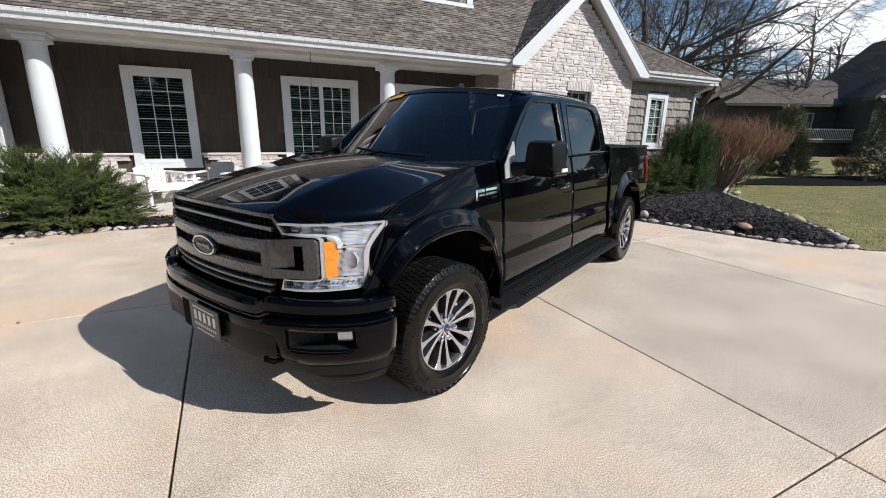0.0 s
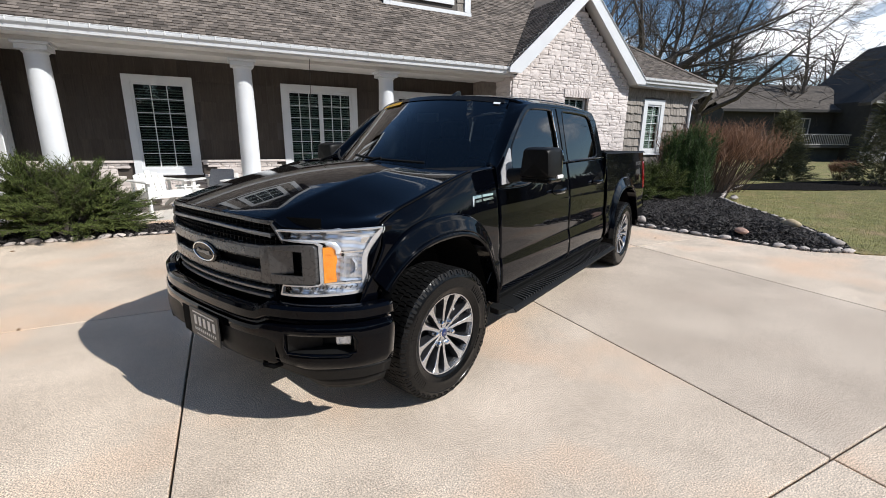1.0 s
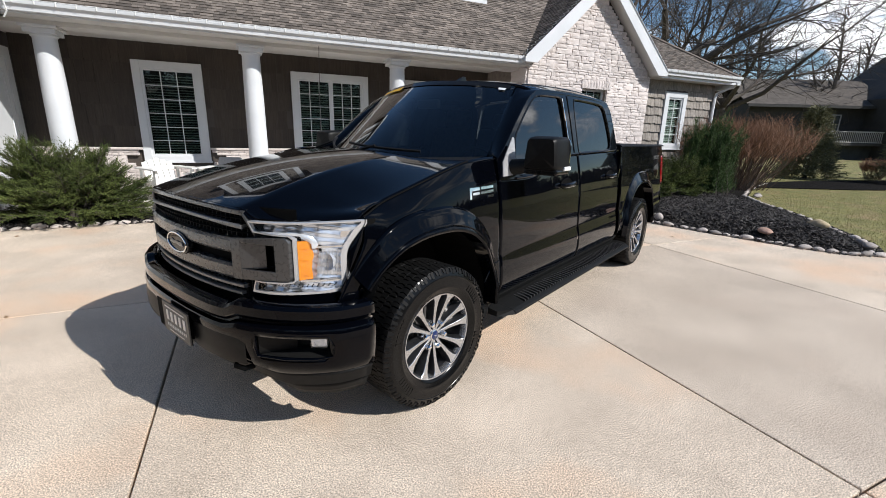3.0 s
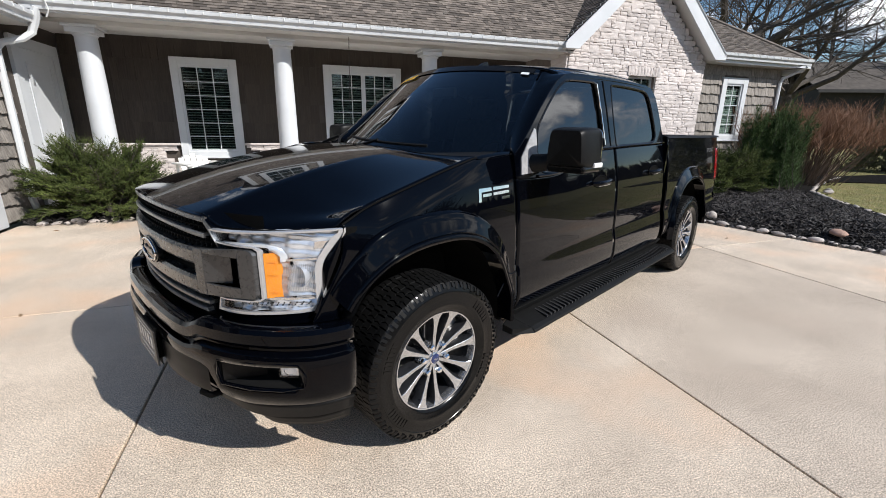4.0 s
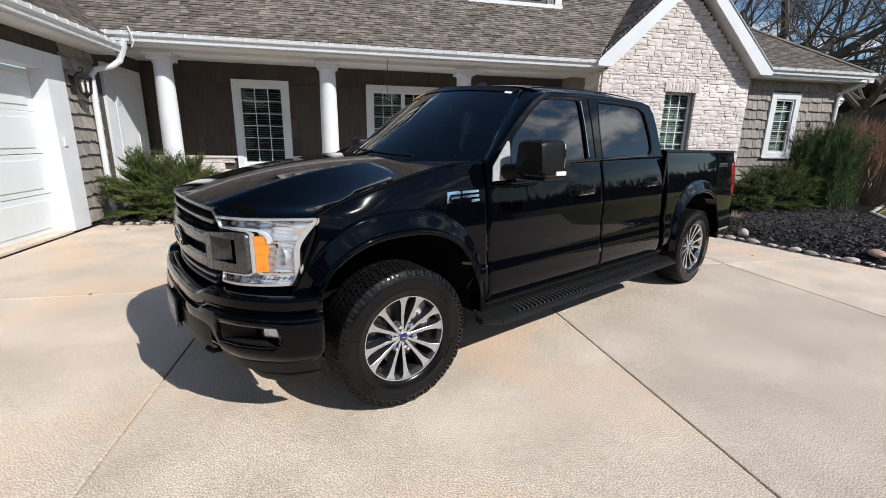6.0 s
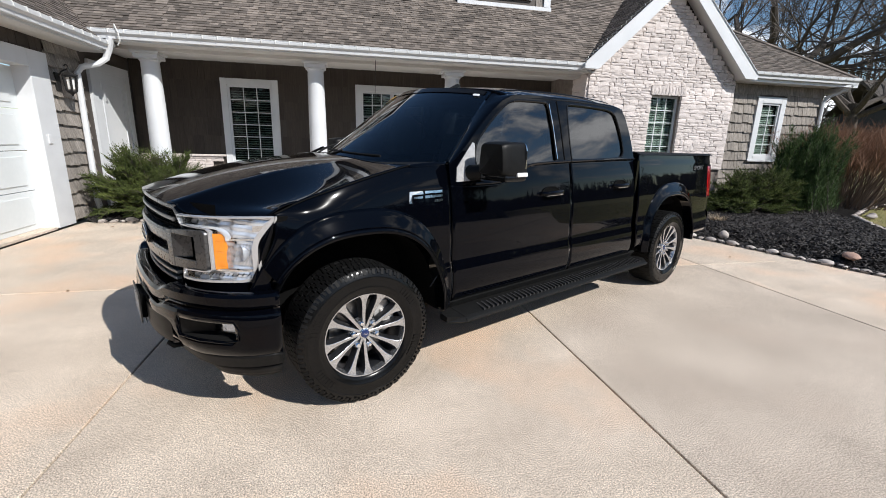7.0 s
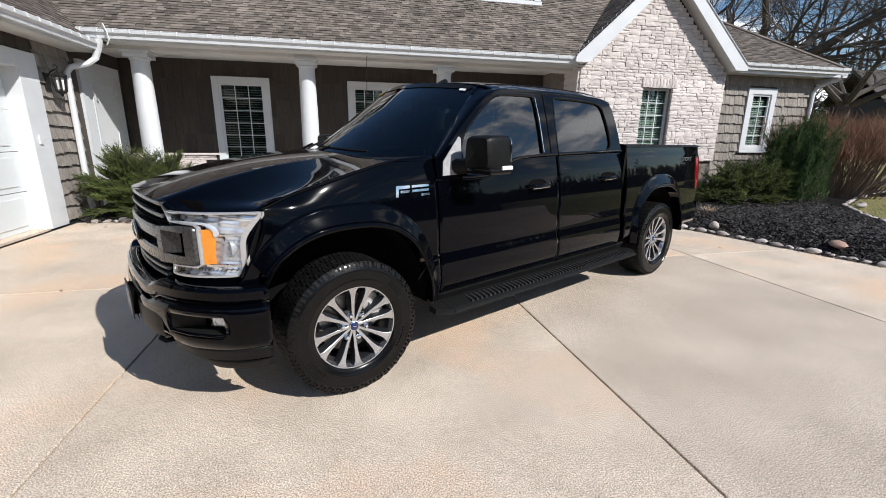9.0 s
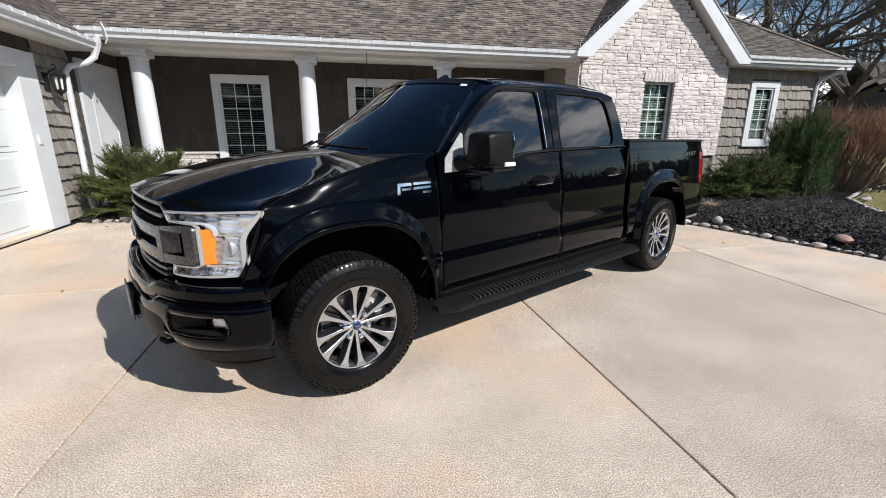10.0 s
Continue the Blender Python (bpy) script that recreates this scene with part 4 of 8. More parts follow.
part("casing_head", soft_box(GX - .2, GX + .035, 2.2, 7.55, 2.36, 2.60, 0.006), M_WHITE, garage_door)
for zz in range(4):
    z0 = 0.015 + zz * 0.585
    part("door_panel", soft_box(GX - .24, GX - .19, 2.3, 7.55, z0, z0 + 0.575, 0.004), M_GARDOOR, garage_door)
    for k in range(4):
        y0 = 2.45 + k * 1.28
        part("raised_panel", soft_box(GX - .195, GX - .175, y0, y0 + 1.1, z0 + .08, z0 + 0.5, 0.008), M_GARDOOR, garage_door)
part("threshold", boxvf(GX - .25, GX + .0, 2.2, 7.56, -.02, 0.012), M_CONCRETE, garage_door)
part("keypad", soft_box(GX + .035, GX + .055, 7.66, 7.74, 1.28, 1.42, 0.006), M_WHITE, garage_door, "white door keypad")

porch_door = thing("door_porch", Matrix.Identity(4), "closed white panelled side door in white casing", "door", kind="structure")
part("casing", merge(boxvf(GX - .02, GX + .03, 9.15, 9.34, PORCH_Z, 2.72), boxvf(GX - .02, GX + .03, 10.45, 10.64, PORCH_Z, 2.72), boxvf(GX - .02, GX + .03, 9.34, 10.45, 2.55, 2.72)), M_WHITE, porch_door)
part("door_leaf", soft_box(GX - .03, GX + .012, 9.34, 10.45, PORCH_Z, 2.55, 0.004), M_WHITE, porch_door)
part("door_mould", merge(boxvf(GX + .012, GX + .022, 9.5, 9.52, .5, 2.35), boxvf(GX + .012, GX + .022, 10.27, 10.29, .5, 2.35), boxvf(GX + .012, GX + .022, 9.5, 10.29, 2.35, 2.37), boxvf(GX + .012, GX + .022, 9.5, 10.29, .48, .5)), M_WHITE, porch_door)

garage_roof = thing("roof_garage", Matrix.Identity(4), "garage roof slope of asphalt shingles above its eave", "roof", kind="structure")
GEX, GEZ = -2.86, 2.98
part("deck", prism([(GEX, GEZ - .01), (GEX - 5, GEZ + 5 * PITCH - .01), (GEX - 5, GEZ + 5 * PITCH - .3), (GEX - .1, GEZ - .12)], -1.0, 9.0, "y"), M_DARKTRIM, garage_roof)
roof_rows(garage_roof, lambda s: (-1.0, 8.85 + s * ca), 0, 5.6, -GEX, GEZ, PITCH, 90, random.Random(46), 0)
part("soffit", boxvf(GX, GEX - .02, -1, 9.0, 2.80, 2.83), M_SOFFIT, garage_roof)
part("ceiling_return", boxvf(GX - .4, -2.72, 8.92, PY + .15, 2.985, 3.02), M_SOFFIT, main_roof)
part("fascia", boxvf(GEX - .03, GEX - .005, -1, 9.0, 2.80, 2.95), M_WHITE, garage_roof)
gutter("gutter", (GEX - .005, 9.0, 2.96), (GEX - .005, -1.0, 2.96), (1, 0, 0), "white garage gutter with looped heat cable")
ds2 = thing("downspout", Matrix.Identity(4), "white downspout with an elbow at the garage corner", "downspout", kind="structure")
part("pipe", tube([(-2.82, 8.88, 2.86), (-2.84, 8.86, 2.70), (-2.95, 8.80, 2.6), (-3.16, 8.70, 2.52), (-3.22, 8.66, 2.42), (-3.22, 8.62, 0.3), (-3.18, 8.6, 0.15)], 0.048, 8), M_WHITE, ds2, smooth=40)
part("elbow", tube([(-2.72, 8.82, 3.04), (-2.76, 8.84, 2.95), (-2.80, 8.87, 2.84), (-2.86, 8.86, 2.68)], [0.05, 0.065, 0.06, 0.05], 8), M_WHITE, ds2, smooth=40)
part("loose_cable", tube([(-2.62, 8.75, 3.16), (-2.6, 8.72, 3.22), (-2.56, 8.72, 3.1), (-2.55, 8.74, 2.98), (-2.6, 8.76, 2.9)], 0.012, 6), M_CABLE, ds2)


def lantern():
    l = thing("wall_lantern", pose(-3.27, 8.20, 2.22), "black iron wall lantern with frosted glass", "lantern")
    part("backplate", soft_box(-.03, 0.0, -.06, .06, -.14, .14, .006), M_IRON, l)
    part("arm", tube([(0, 0, .08), (.06, 0, .16), (.14, 0, .2), (.16, 0, .17)], 0.012, 8), M_IRON, l)
    part("roof", lathe([(0.0, .20), (0.02, .195), (0.03, .16), (0.115, .115), (0.12, .10), (0, .10)], 6, centre=(.16, 0, 0)), M_IRON, l)
    part("glass", lathe([(0, .075), (.058, .075), (.046, -.10), (0, -.10)], 6, centre=(.16, 0, 0)), M_FROST, l, "frosted white glass")
    for k in range(6):
        a = math.pi / 3 * k
        part("bar", tube([(.16 + .096 * math.cos(a), .096 * math.sin(a), .10), (.16 + .068 * math.cos(a), .068 * math.sin(a), -.13)], 0.016, 6), M_IRON, l)
    part("hook", tube([(.16, 0, .19), (.16, 0, .235), (.145, 0, .262), (.12, 0, .262), (.108, 0, .240)], .009, 6), M_IRON, l)
    part("band", lathe([(.098, .115), (.105, .10), (.100, .075), (.088, .075)], 6, centre=(.16, 0, 0)), M_IRON, l)
    part("base", lathe([(0, -.12), (.075, -.12), (.08, -.14), (.03, -.17), (.012, -.2), (0, -.21)], 6, centre=(.16, 0, 0)), M_IRON, l)


lantern()

# ---- the pickup truck ----
# own axes: x to the rear from the front axle, y across (negative on the driver's side), z up
def paint_black():
    """Black paint under a clear mirror-like lacquer that grows at grazing angles."""
    m, t, p = nodes_of("black_car_paint")
    N, L = t.nodes, t.links
    p.inputs["Base Color"].default_value = (0.0008, 0.0011, 0.0022, 1)
    p.inputs["Roughness"].default_value = 0.12
    p.inputs["Specular IOR Level"].default_value = 0.02
    gl = N.new("ShaderNodeBsdfGlossy")
    gl.inputs["Roughness"].default_value = 0.02
    lw = N.new("ShaderNodeLayerWeight")
    lw.inputs["Blend"].default_value = 0.5
    pw = N.new("ShaderNodeMath")
    pw.operation = 'POWER'
    pw.inputs[1].default_value = 4.3
    fr = N.new("ShaderNodeMapRange")
    fr.inputs["To Min"].default_value, fr.inputs["To Max"].default_value = 0.015, 1.0
    L.new(lw.outputs["Facing"], pw.inputs[0])
    L.new(pw.outputs[0], fr.inputs["Value"])
    mx = N.new("ShaderNodeMixShader")
    L.new(fr.outputs[0], mx.inputs[0])
    L.new(p.outputs[0], mx.inputs[1])
    L.new(gl.outputs[0], mx.inputs[2])
    L.new(mx.outputs[0], N["Material Output"].inputs["Surface"])
    return m


M_PAINT = paint_black()
M_PLASTIC = surf("textured_black_plastic", (0.006, 0.006, 0.006), (0.013, 0.013, 0.013), 30, 0.5, bump=0.25, bump_scale=600, fine=0.6, dist=0.001, spec=0.14)
M_GLOSSTRIM = surf("gloss_black_trim", (0.006, 0.006, 0.006), (0.010, 0.010, 0.010), 30, 0.05, rough_var=0.01, spec=0.25)
M_GRILLE = surf("grey_grille_paint", (0.050, 0.051, 0.053), (0.066, 0.067, 0.069), 60, 0.28, metal=0.35, coat=0.4, rough_var=0.04)
M_SILVERBAR = surf("satin_grey_bar", (0.16, 0.16, 0.16), (0.2, 0.2, 0.2), 60, 0.3, metal=0.5)
M_CHROME = surf("chrome", (0.80, 0.80, 0.80), (0.86, 0.86, 0.86), 40, 0.06, metal=1.0, rough_var=0.03)
M_REFLECTOR = surf("lamp_reflector", (0.78, 0.80, 0.84), (0.88, 0.90, 0.93), 9, 0.14, metal=0.6, rough_var=0.04)
M_AMBER = surf("amber_lens", (0.95, 0.29, 0.012), (1.0, 0.35, 0.022), 60, 0.12, coat=0.6)
M_RED = surf("red_lens", (0.20, 0.004, 0.006), (0.30, 0.007, 0.008), 60, 0.10, coat=0.8)
M_RUBBER = surf("tyre_rubber", (0.002, 0.002, 0.002), (0.005, 0.005, 0.005), 14, 0.20, bump=0.12, bump_scale=120, dist=0.001, spec=0.24)
M_TREAD = surf("tread_rubber", (0.0035, 0.0035, 0.0036), (0.009, 0.009, 0.009), 14, 0.55, bump=0.3, bump_scale=150, dist=0.002, spec=0.15)
M_ALLOY = surf("machined_alloy", (0.52, 0.53, 0.55), (0.62, 0.63, 0.65), 60, 0.24, metal=0.92, rough_var=0.05)
M_POCKET = surf("dark_wheel_paint", (0.020, 0.021, 0.024), (0.034, 0.035, 0.039), 30, 0.30, metal=0.4)
M_CASTING = surf("cast_calliper", (0.42, 0.41, 0.40), (0.56, 0.55, 0.53), 30, 0.45, metal=0.5)
M_BEZEL = surf("silver_bezel", (0.50, 0.51, 0.53), (0.60, 0.61, 0.63), 40, 0.18, metal=0.6)
M_BRIGHT = surf("lamp_white_panel", (0.80, 0.82, 0.85), (0.88, 0.90, 0.92), 40, 0.18, metal=0.45)
M_DISC = surf("brake_steel", (0.22, 0.21, 0.20), (0.34, 0.33, 0.32), 30, 0.4, metal=0.8)
M_BLUE = surf("blue_enamel", (0.008, 0.018, 0.075), (0.012, 0.026, 0.10), 30, 0.2, coat=0.6)
M_LENS = glass_pane("clear_lens", (0.94, 0.95, 0.96), 0.01, 1.45)
M_TINT = glass_pane("dark_tinted_glass", (0.020, 0.024, 0.030), 0.003, 2.15)
M_SHIELD = glass_pane("windscreen_glass", (0.34, 0.40, 0.41), 0.003, 1.6, 2.8)
M_CABIN = surf("cabin_trim", (0.012, 0.012, 0.013), (0.022, 0.022, 0.023), 12, 0.7)
M_SEAT = surf("grey_seat_cloth", (0.05, 0.05, 0.052), (0.09, 0.09, 0.09), 30, 0.85, bump=0.3, bump_scale=200)
# near-black parts; the dark inside gaps and openings is put into this colour too
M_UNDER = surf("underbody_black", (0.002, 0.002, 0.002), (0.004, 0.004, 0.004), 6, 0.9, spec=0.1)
M_PLATE = surf("plate_black", (0.008, 0.008, 0.008), (0.014, 0.014, 0.014), 20, 0.35)
M_PLATEINK = surf("plate_white", (0.62, 0.62, 0.60), (0.70, 0.70, 0.68), 20, 0.4)
M_STICK_Y = surf("yellow_sticker", (0.75, 0.42, 0.02), (0.85, 0.50, 0.04), 20, 0.5)
M_STICK_W = surf("white_sticker", (0.62, 0.64, 0.66), (0.72, 0.74, 0.76), 20, 0.5)
M_SATIN = surf("satin_black_cover", (0.004, 0.004, 0.004), (0.009, 0.009, 0.009), 40, 0.42, bump=0.2, bump_scale=400, dist=0.001, spec=0.15)
M_SILVERRIB = surf("worn_step_rib", (0.035, 0.035, 0.037), (0.075, 0.075, 0.078), 60, 0.30, metal=0.4)
M_SAIL = surf("silver_grey_panel", (0.34, 0.34, 0.345), (0.46, 0.46, 0.465), 30, 0.4, metal=0.3)

truck = thing("pickup_truck", pose(0.763, 2.956, 0, 0, 0, 26.65), "glossy black crew-cab pickup truck parked on the concrete driveway", "truck")

AX = 3.683                       # wheelbase
QP = [(.40, .925), (.46, .950), (.52, .967), (.57, .971), (.62, .969), (.655, .966), (.70, .957), (.735, .950), (.78, .9495), (.84, .9495), (.93, .945), (1.0, .940), (1.05, .935), (1.1, .930), (1.15, .924), (1.2, .918), (1.25, .910), (1.3, .902), (1.345, .893), (1.45, .88)]


def belt(x):
    return curve_at([(.6, 1.215), (.9, 1.205), (1.1, 1.215), (1.25, 1.262), (1.38, 1.315), (1.5, 1.327), (2.0, 1.340), (2.9, 1.352)], x)


def fender_top(x):
    return curve_at([(-.62, 1.06), (-.47, 1.108), (-.37, 1.142), (-.2, 1.197), (0, 1.252), (.2, 1.302), (.35, 1.334), (.5, 1.346), (.64, 1.350)], x)


def bed_top(x):
    return 1.405 - 0.006 * (x - 2.95)


def side_half(x, z, ztop, ytop):
    """Half the body's width at x and z, for a panel whose top edge lies at ztop, ytop."""
    q = curve_at(QP, z)
    q -= max(0, q - ytop) * math.exp(-max(0, ztop - z) / (0.085 if x < .625 else 0.055))
    if x < -0.05:
        q -= (lerp(.30, .14, smoothstep(.8, 1.09, z)) + .15 * smoothstep(1.11, 1.17, z)) * (-0.05 - x) ** 2
    q += .012 * smoothstep(2.93, 2.96, x)
    if x > 4.1:
        q -= 0.05 * (x - 4.1) ** 2
    return q


def fender_ytop(x):
    return 0.868 + 0.036 * smoothstep(-.26, -.46, x)


def arch_hit(x, z, xc):
    a = abs(x - xc) / 0.555
    b = max(0, z - 0.40) / 0.600
    return a ** 2.5 + b ** 2.5 < 1


def side_panel(name, s, xa, xb, zlo, top, ytop, nx, nz, arch=None, material=None, label=""):
    def pt(u, v):
        zg = lerp(zlo, 1.2, v)
        x = lerp(xa(zg) if callable(xa) else xa, xb(zg) if callable(xb) else xb, u)
        z = lerp(zlo, top(x), v ** 0.9)
        return (x, s * side_half(x, z, top(x), ytop(x)), z)
    keep = None
    if arch is not None:
        def keep(u, v):
            p = pt(u, v)
            return not arch_hit(p[0], p[2], arch)
    return part(name, grid(nx, nz, pt, keep), material or M_PAINT, truck, label, smooth=28, solid=0.012)


for s in (-1, 1):
    side_panel("front_fender", s, lambda z: curve_at([(.4, -.60), (.75, -.585), (.80, -.572), (.95, -.50), (1.08, -.452), (1.3, -.45)], z), .622, .42, fender_top, fender_ytop, 64, 50, arch=0.0)
    side_panel("bed_side", s, 2.955, 4.72, .50, bed_top, lambda x: .905, 84, 46, arch=AX)


def frame_y(z):
    return 0.888 - (z - 1.345) * 0.22


# doors, below the windows
for s in (-1, 1):
    for nm, x0, x1 in (("front_door", .632, 1.893), ("rear_door", 1.903, 2.905)):
        d = side_panel(nm, s, x0, x1, .455, belt, lambda x: frame_y(belt(x)) - .004, 48, 44)
        hx = x1 - .27
        hz = 1.115 if nm == "front_door" else 1.128
        y0 = s * curve_at(QP, hz)
        part("handle_cup", lathe([(0, -.002), (.05, .0), (.062, .005), (.066, .0)], 24, "y", (0, 0, 0)), M_UNDER, d, at=Matrix.LocRotScale((hx, y0 + s * .001, hz), None, (1.7, s * 1.0, .68)))
        part("handle", tube([(hx - .115, y0 + s * .006, hz - .004), (hx - .10, y0 + s * .034, hz - .004), (hx - .03, y0 + s * .044, hz - .003), (hx + .05, y0 + s * .044, hz - .001), (hx + .10, y0 + s * .034, hz), (hx + .112, y0 + s * .006, hz)], [.012, .016, .017, .017, .016, .012], 10), M_PAINT, d, smooth=60)
        part("handle_edge", tube([(hx - .10, y0 + s * .040, hz - .020), (hx - .03, y0 + s * .050, hz - .019), (hx + .05, y0 + s * .050, hz - .017), (hx + .10, y0 + s * .040, hz - .016)], .003, 6), M_CHROME, d)
        part("belt_trim", tube([(lerp(x0 + .2 if x0 < 1 else x0, x1, k / 16), s * (frame_y(belt(lerp(x0 + .2 if x0 < 1 else x0, x1, k / 16))) + .004), belt(lerp(x0 + .2 if x0 < 1 else x0, x1, k / 16)) + .004) for k in range(17)], .008, 6), M_GLOSSTRIM, d)

# upper cab side: one frame with the two window openings
OUTER = [(.627, 1.212), (.629, 1.335), (.690, 1.368), (.80, 1.455), (.92, 1.563), (1.05, 1.668), (1.17, 1.752), (1.28, 1.798), (1.45, 1.812), (1.8, 1.820), (2.3, 1.824), (2.6, 1.816), (2.72, 1.798), (2.80, 1.73), (2.85, 1.60), (2.887, 1.45), (2.905, 1.349)]
WIN_F = [(.852, 1.235), (.862, 1.447), (.98, 1.560), (1.10, 1.660), (1.21, 1.735), (1.29, 1.764), (1.45, 1.773), (1.63, 1.776), (1.672, 1.765), (1.70, 1.60), (1.722, 1.36), (1.715, 1.338), (1.50, 1.330), (1.36, 1.312), (1.25, 1.268), (1.12, 1.225), (.95, 1.215)]
WIN_R = [(1.905, 1.765), (1.94, 1.778), (2.3, 1.778), (2.52, 1.770), (2.60, 1.752), (2.645, 1.70), (2.70, 1.56), (2.725, 1.45), (2.715, 1.395), (2.675, 1.368), (2.60, 1.360), (2.2, 1.352), (1.93, 1.348), (1.912, 1.36)]


def filled(outer, holes, s, off=0.0):
    bm = bmesh.new()
    for loop in [outer] + holes:
        vs = [bm.verts.new((x, s * (frame_y(z) + off), z)) for x, z in loop]
        for i in range(len(vs)):
            bm.edges.new((vs[i - 1], vs[i]))
    bmesh.ops.triangle_fill(bm, edges=bm.edges[:], use_beauty=True)
    return bm


def rounded(loop, n=2):
    """Corner-cut smoothing of a closed outline."""
    for _ in range(n):
        out = []
        for i in range(len(loop)):
            a, b = loop[i], loop[(i + 1) % len(loop)]
            out += [(a[0] * .75 + b[0] * .25, a[1] * .75 + b[1] * .25), (a[0] * .25 + b[0] * .75, a[1] * .25 + b[1] * .75)]
        loop = out
    return loop


bottom = [(lerp(2.80, .72, k / 20), belt(lerp(2.80, .72, k / 20)) - .002) for k in range(21)]
for s in (-1, 1):
    cab = part("cab_side", filled(OUTER + bottom, [rounded(WIN_F), rounded(WIN_R)], s), M_PAINT, truck, solid=0.03)
    for w in (WIN_F, WIN_R):
        loop = rounded(w)
        g = part("side_window", filled([(x, z) for x, z in loop], [], s, -0.012), M_TINT, truck, "dark tinted side window")
        pts = [(x, s * (frame_y(z) - .004), z) for x, z in loop]
        part("window_seal", tube(pts + pts[:2], .009, 6, False), M_GLOSSTRIM, g)
    # black divider on the pillar between the doors, and the seam
    part("pillar_cover", filled([(1.705, 1.36), (1.735, 1.352), (1.888, 1.352), (1.890, 1.765), (1.87, 1.782), (1.70, 1.782), (1.69, 1.75)], [], s, 0.003), M_PAINT, cab)
    part("door_seam", tube([(1.815, s * (frame_y(1.352) + .004), 1.352), (1.80, s * (frame_y(1.6) + .004), 1.6), (1.775, s * (frame_y(1.79) + .004), 1.79)], .005, 5), M_UNDER, cab)
    part("chrome_edge", tube([(1.718, s * (frame_y(1.36) + .006), 1.36), (1.70, s * (frame_y(1.6) + .006), 1.6), (1.672, s * (frame_y(1.765) + .006), 1.765)], .006, 6), M_CHROME, cab, "bright edge strip")

# windscreen, pillars, roof
def shield_bottom(v):
    return Vector((.230 + .460 * abs(v) ** 1.7, .775 * v, 1.318 + .028 * abs(v) ** 2))


def shield_top(v):
    return Vector((1.045 + .155 * abs(v) ** 1.7, .655 * v, 1.868 - .046 * abs(v) ** 2.2))


def shield(u, w):
    v = 2 * u - 1
    p = shield_bottom(v).lerp(shield_top(v), w)
    p += Vector((-.62, 0, .78)) * (0.008 * 4 * w * (1 - w))
    return p


screen = part("windscreen", grid(24, 14, shield), M_SHIELD, truck, "large raked windscreen", smooth=60)
part("shade_band", grid(24, 2, lambda u, w: shield(lerp(.02, .98, u), lerp(.93, .995, w)) + Vector((-.003, 0, .004))), M_GLOSSTRIM, screen)
for s in (-1, 1):
    def pillar(u, w, s=s):
        a = shield(0.5 + 0.5 * s, u)
        i = u * 7
        k = min(6, int(i))
        f = i - k
        seq = OUTER[1:9]
        x, z = lerp(seq[k][0], seq[k + 1][0], f), lerp(seq[k][1], seq[k + 1][1], f)
        b = Vector((x, s * (frame_y(z) + .001), z))
        p = a.lerp(b, w)
        p += Vector((-.25, s * .7, .35)) * (.022 * 4 * w * (1 - w))
        return p
    part("windscreen_pillar", grid(24, 8, pillar), M_PAINT, truck, smooth=50, solid=.01)


def roof_z(x):
    return curve_at([(1.0, 1.862), (1.15, 1.878), (1.4, 1.902), (1.8, 1.918), (2.3, 1.921), (2.65, 1.906), (2.8, 1.884), (2.9, 1.852)], x)


def roof_pt(u, w):
    y = (2 * u - 1) * .792
    ay = abs(y)
    xf = 1.042 + .158 * (ay / .655) ** 1.7
    xr = 2.86 - .10 * (ay / .79) ** 3
    x = lerp(xf, xr, w)
    z = roof_z(x) - .048 * (min(ay, .64) / .64) ** 2.2
    if ay > .62:
        z -= .066 * ((ay - .62) / .172) ** 1.7
    return (x, y, z)


roof = part("roof", grid(40, 30, roof_pt), M_PAINT, truck, smooth=50, solid=.012)
for s in (-1, 1):
    part("drip_rail", tube([roof_pt(.5 + .5 * s * .835, k / 20) for k in range(1, 20)], .006, 5), M_GLOSSTRIM, roof)
fin = prism([(1.34, 1.895), (1.48, 1.905), (1.465, 1.942), (1.445, 1.948), (1.41, 1.932)], -.016, .016, "y")
part("antenna_fin", fin, M_GLOSSTRIM, roof, "black shark-fin antenna", bevel=.008)

# cab back
part("cab_back", grid(24, 8, lambda u, w: (lerp(2.93, 2.845, w), (2 * u - 1) * lerp(.885, .74, w), lerp(1.33, 1.85 - .05 * abs(2 * u - 1) ** 2, w)), lambda u, w: not (.2 < u < .8 and .2 < w < .85)), M_PAINT, truck, smooth=50, solid=.012)
part("rear_window", grid(8, 4, lambda u, w: (lerp(2.925, 2.85, w), (2 * u - 1) * .56, lerp(1.42, 1.80, w))), M_TINT, truck, "dark tinted rear window")
part("cab_back_lower", boxvf(2.90, 2.935, -.93, .93, .5, 1.34), M_PAINT, truck)


# bonnet
def hood_front(y):
    """The leading edge at a distance from the middle: x and z."""
    if y < .53:
        x = -.860 + .060 * (y / .53) ** 2
    else:
        x = -.800 + .340 * ((y - .53) / .355) ** 1.55
    return x, 1.164 - .010 * (y / .5) ** 2 - .040 * smoothstep(.49, .60, y)


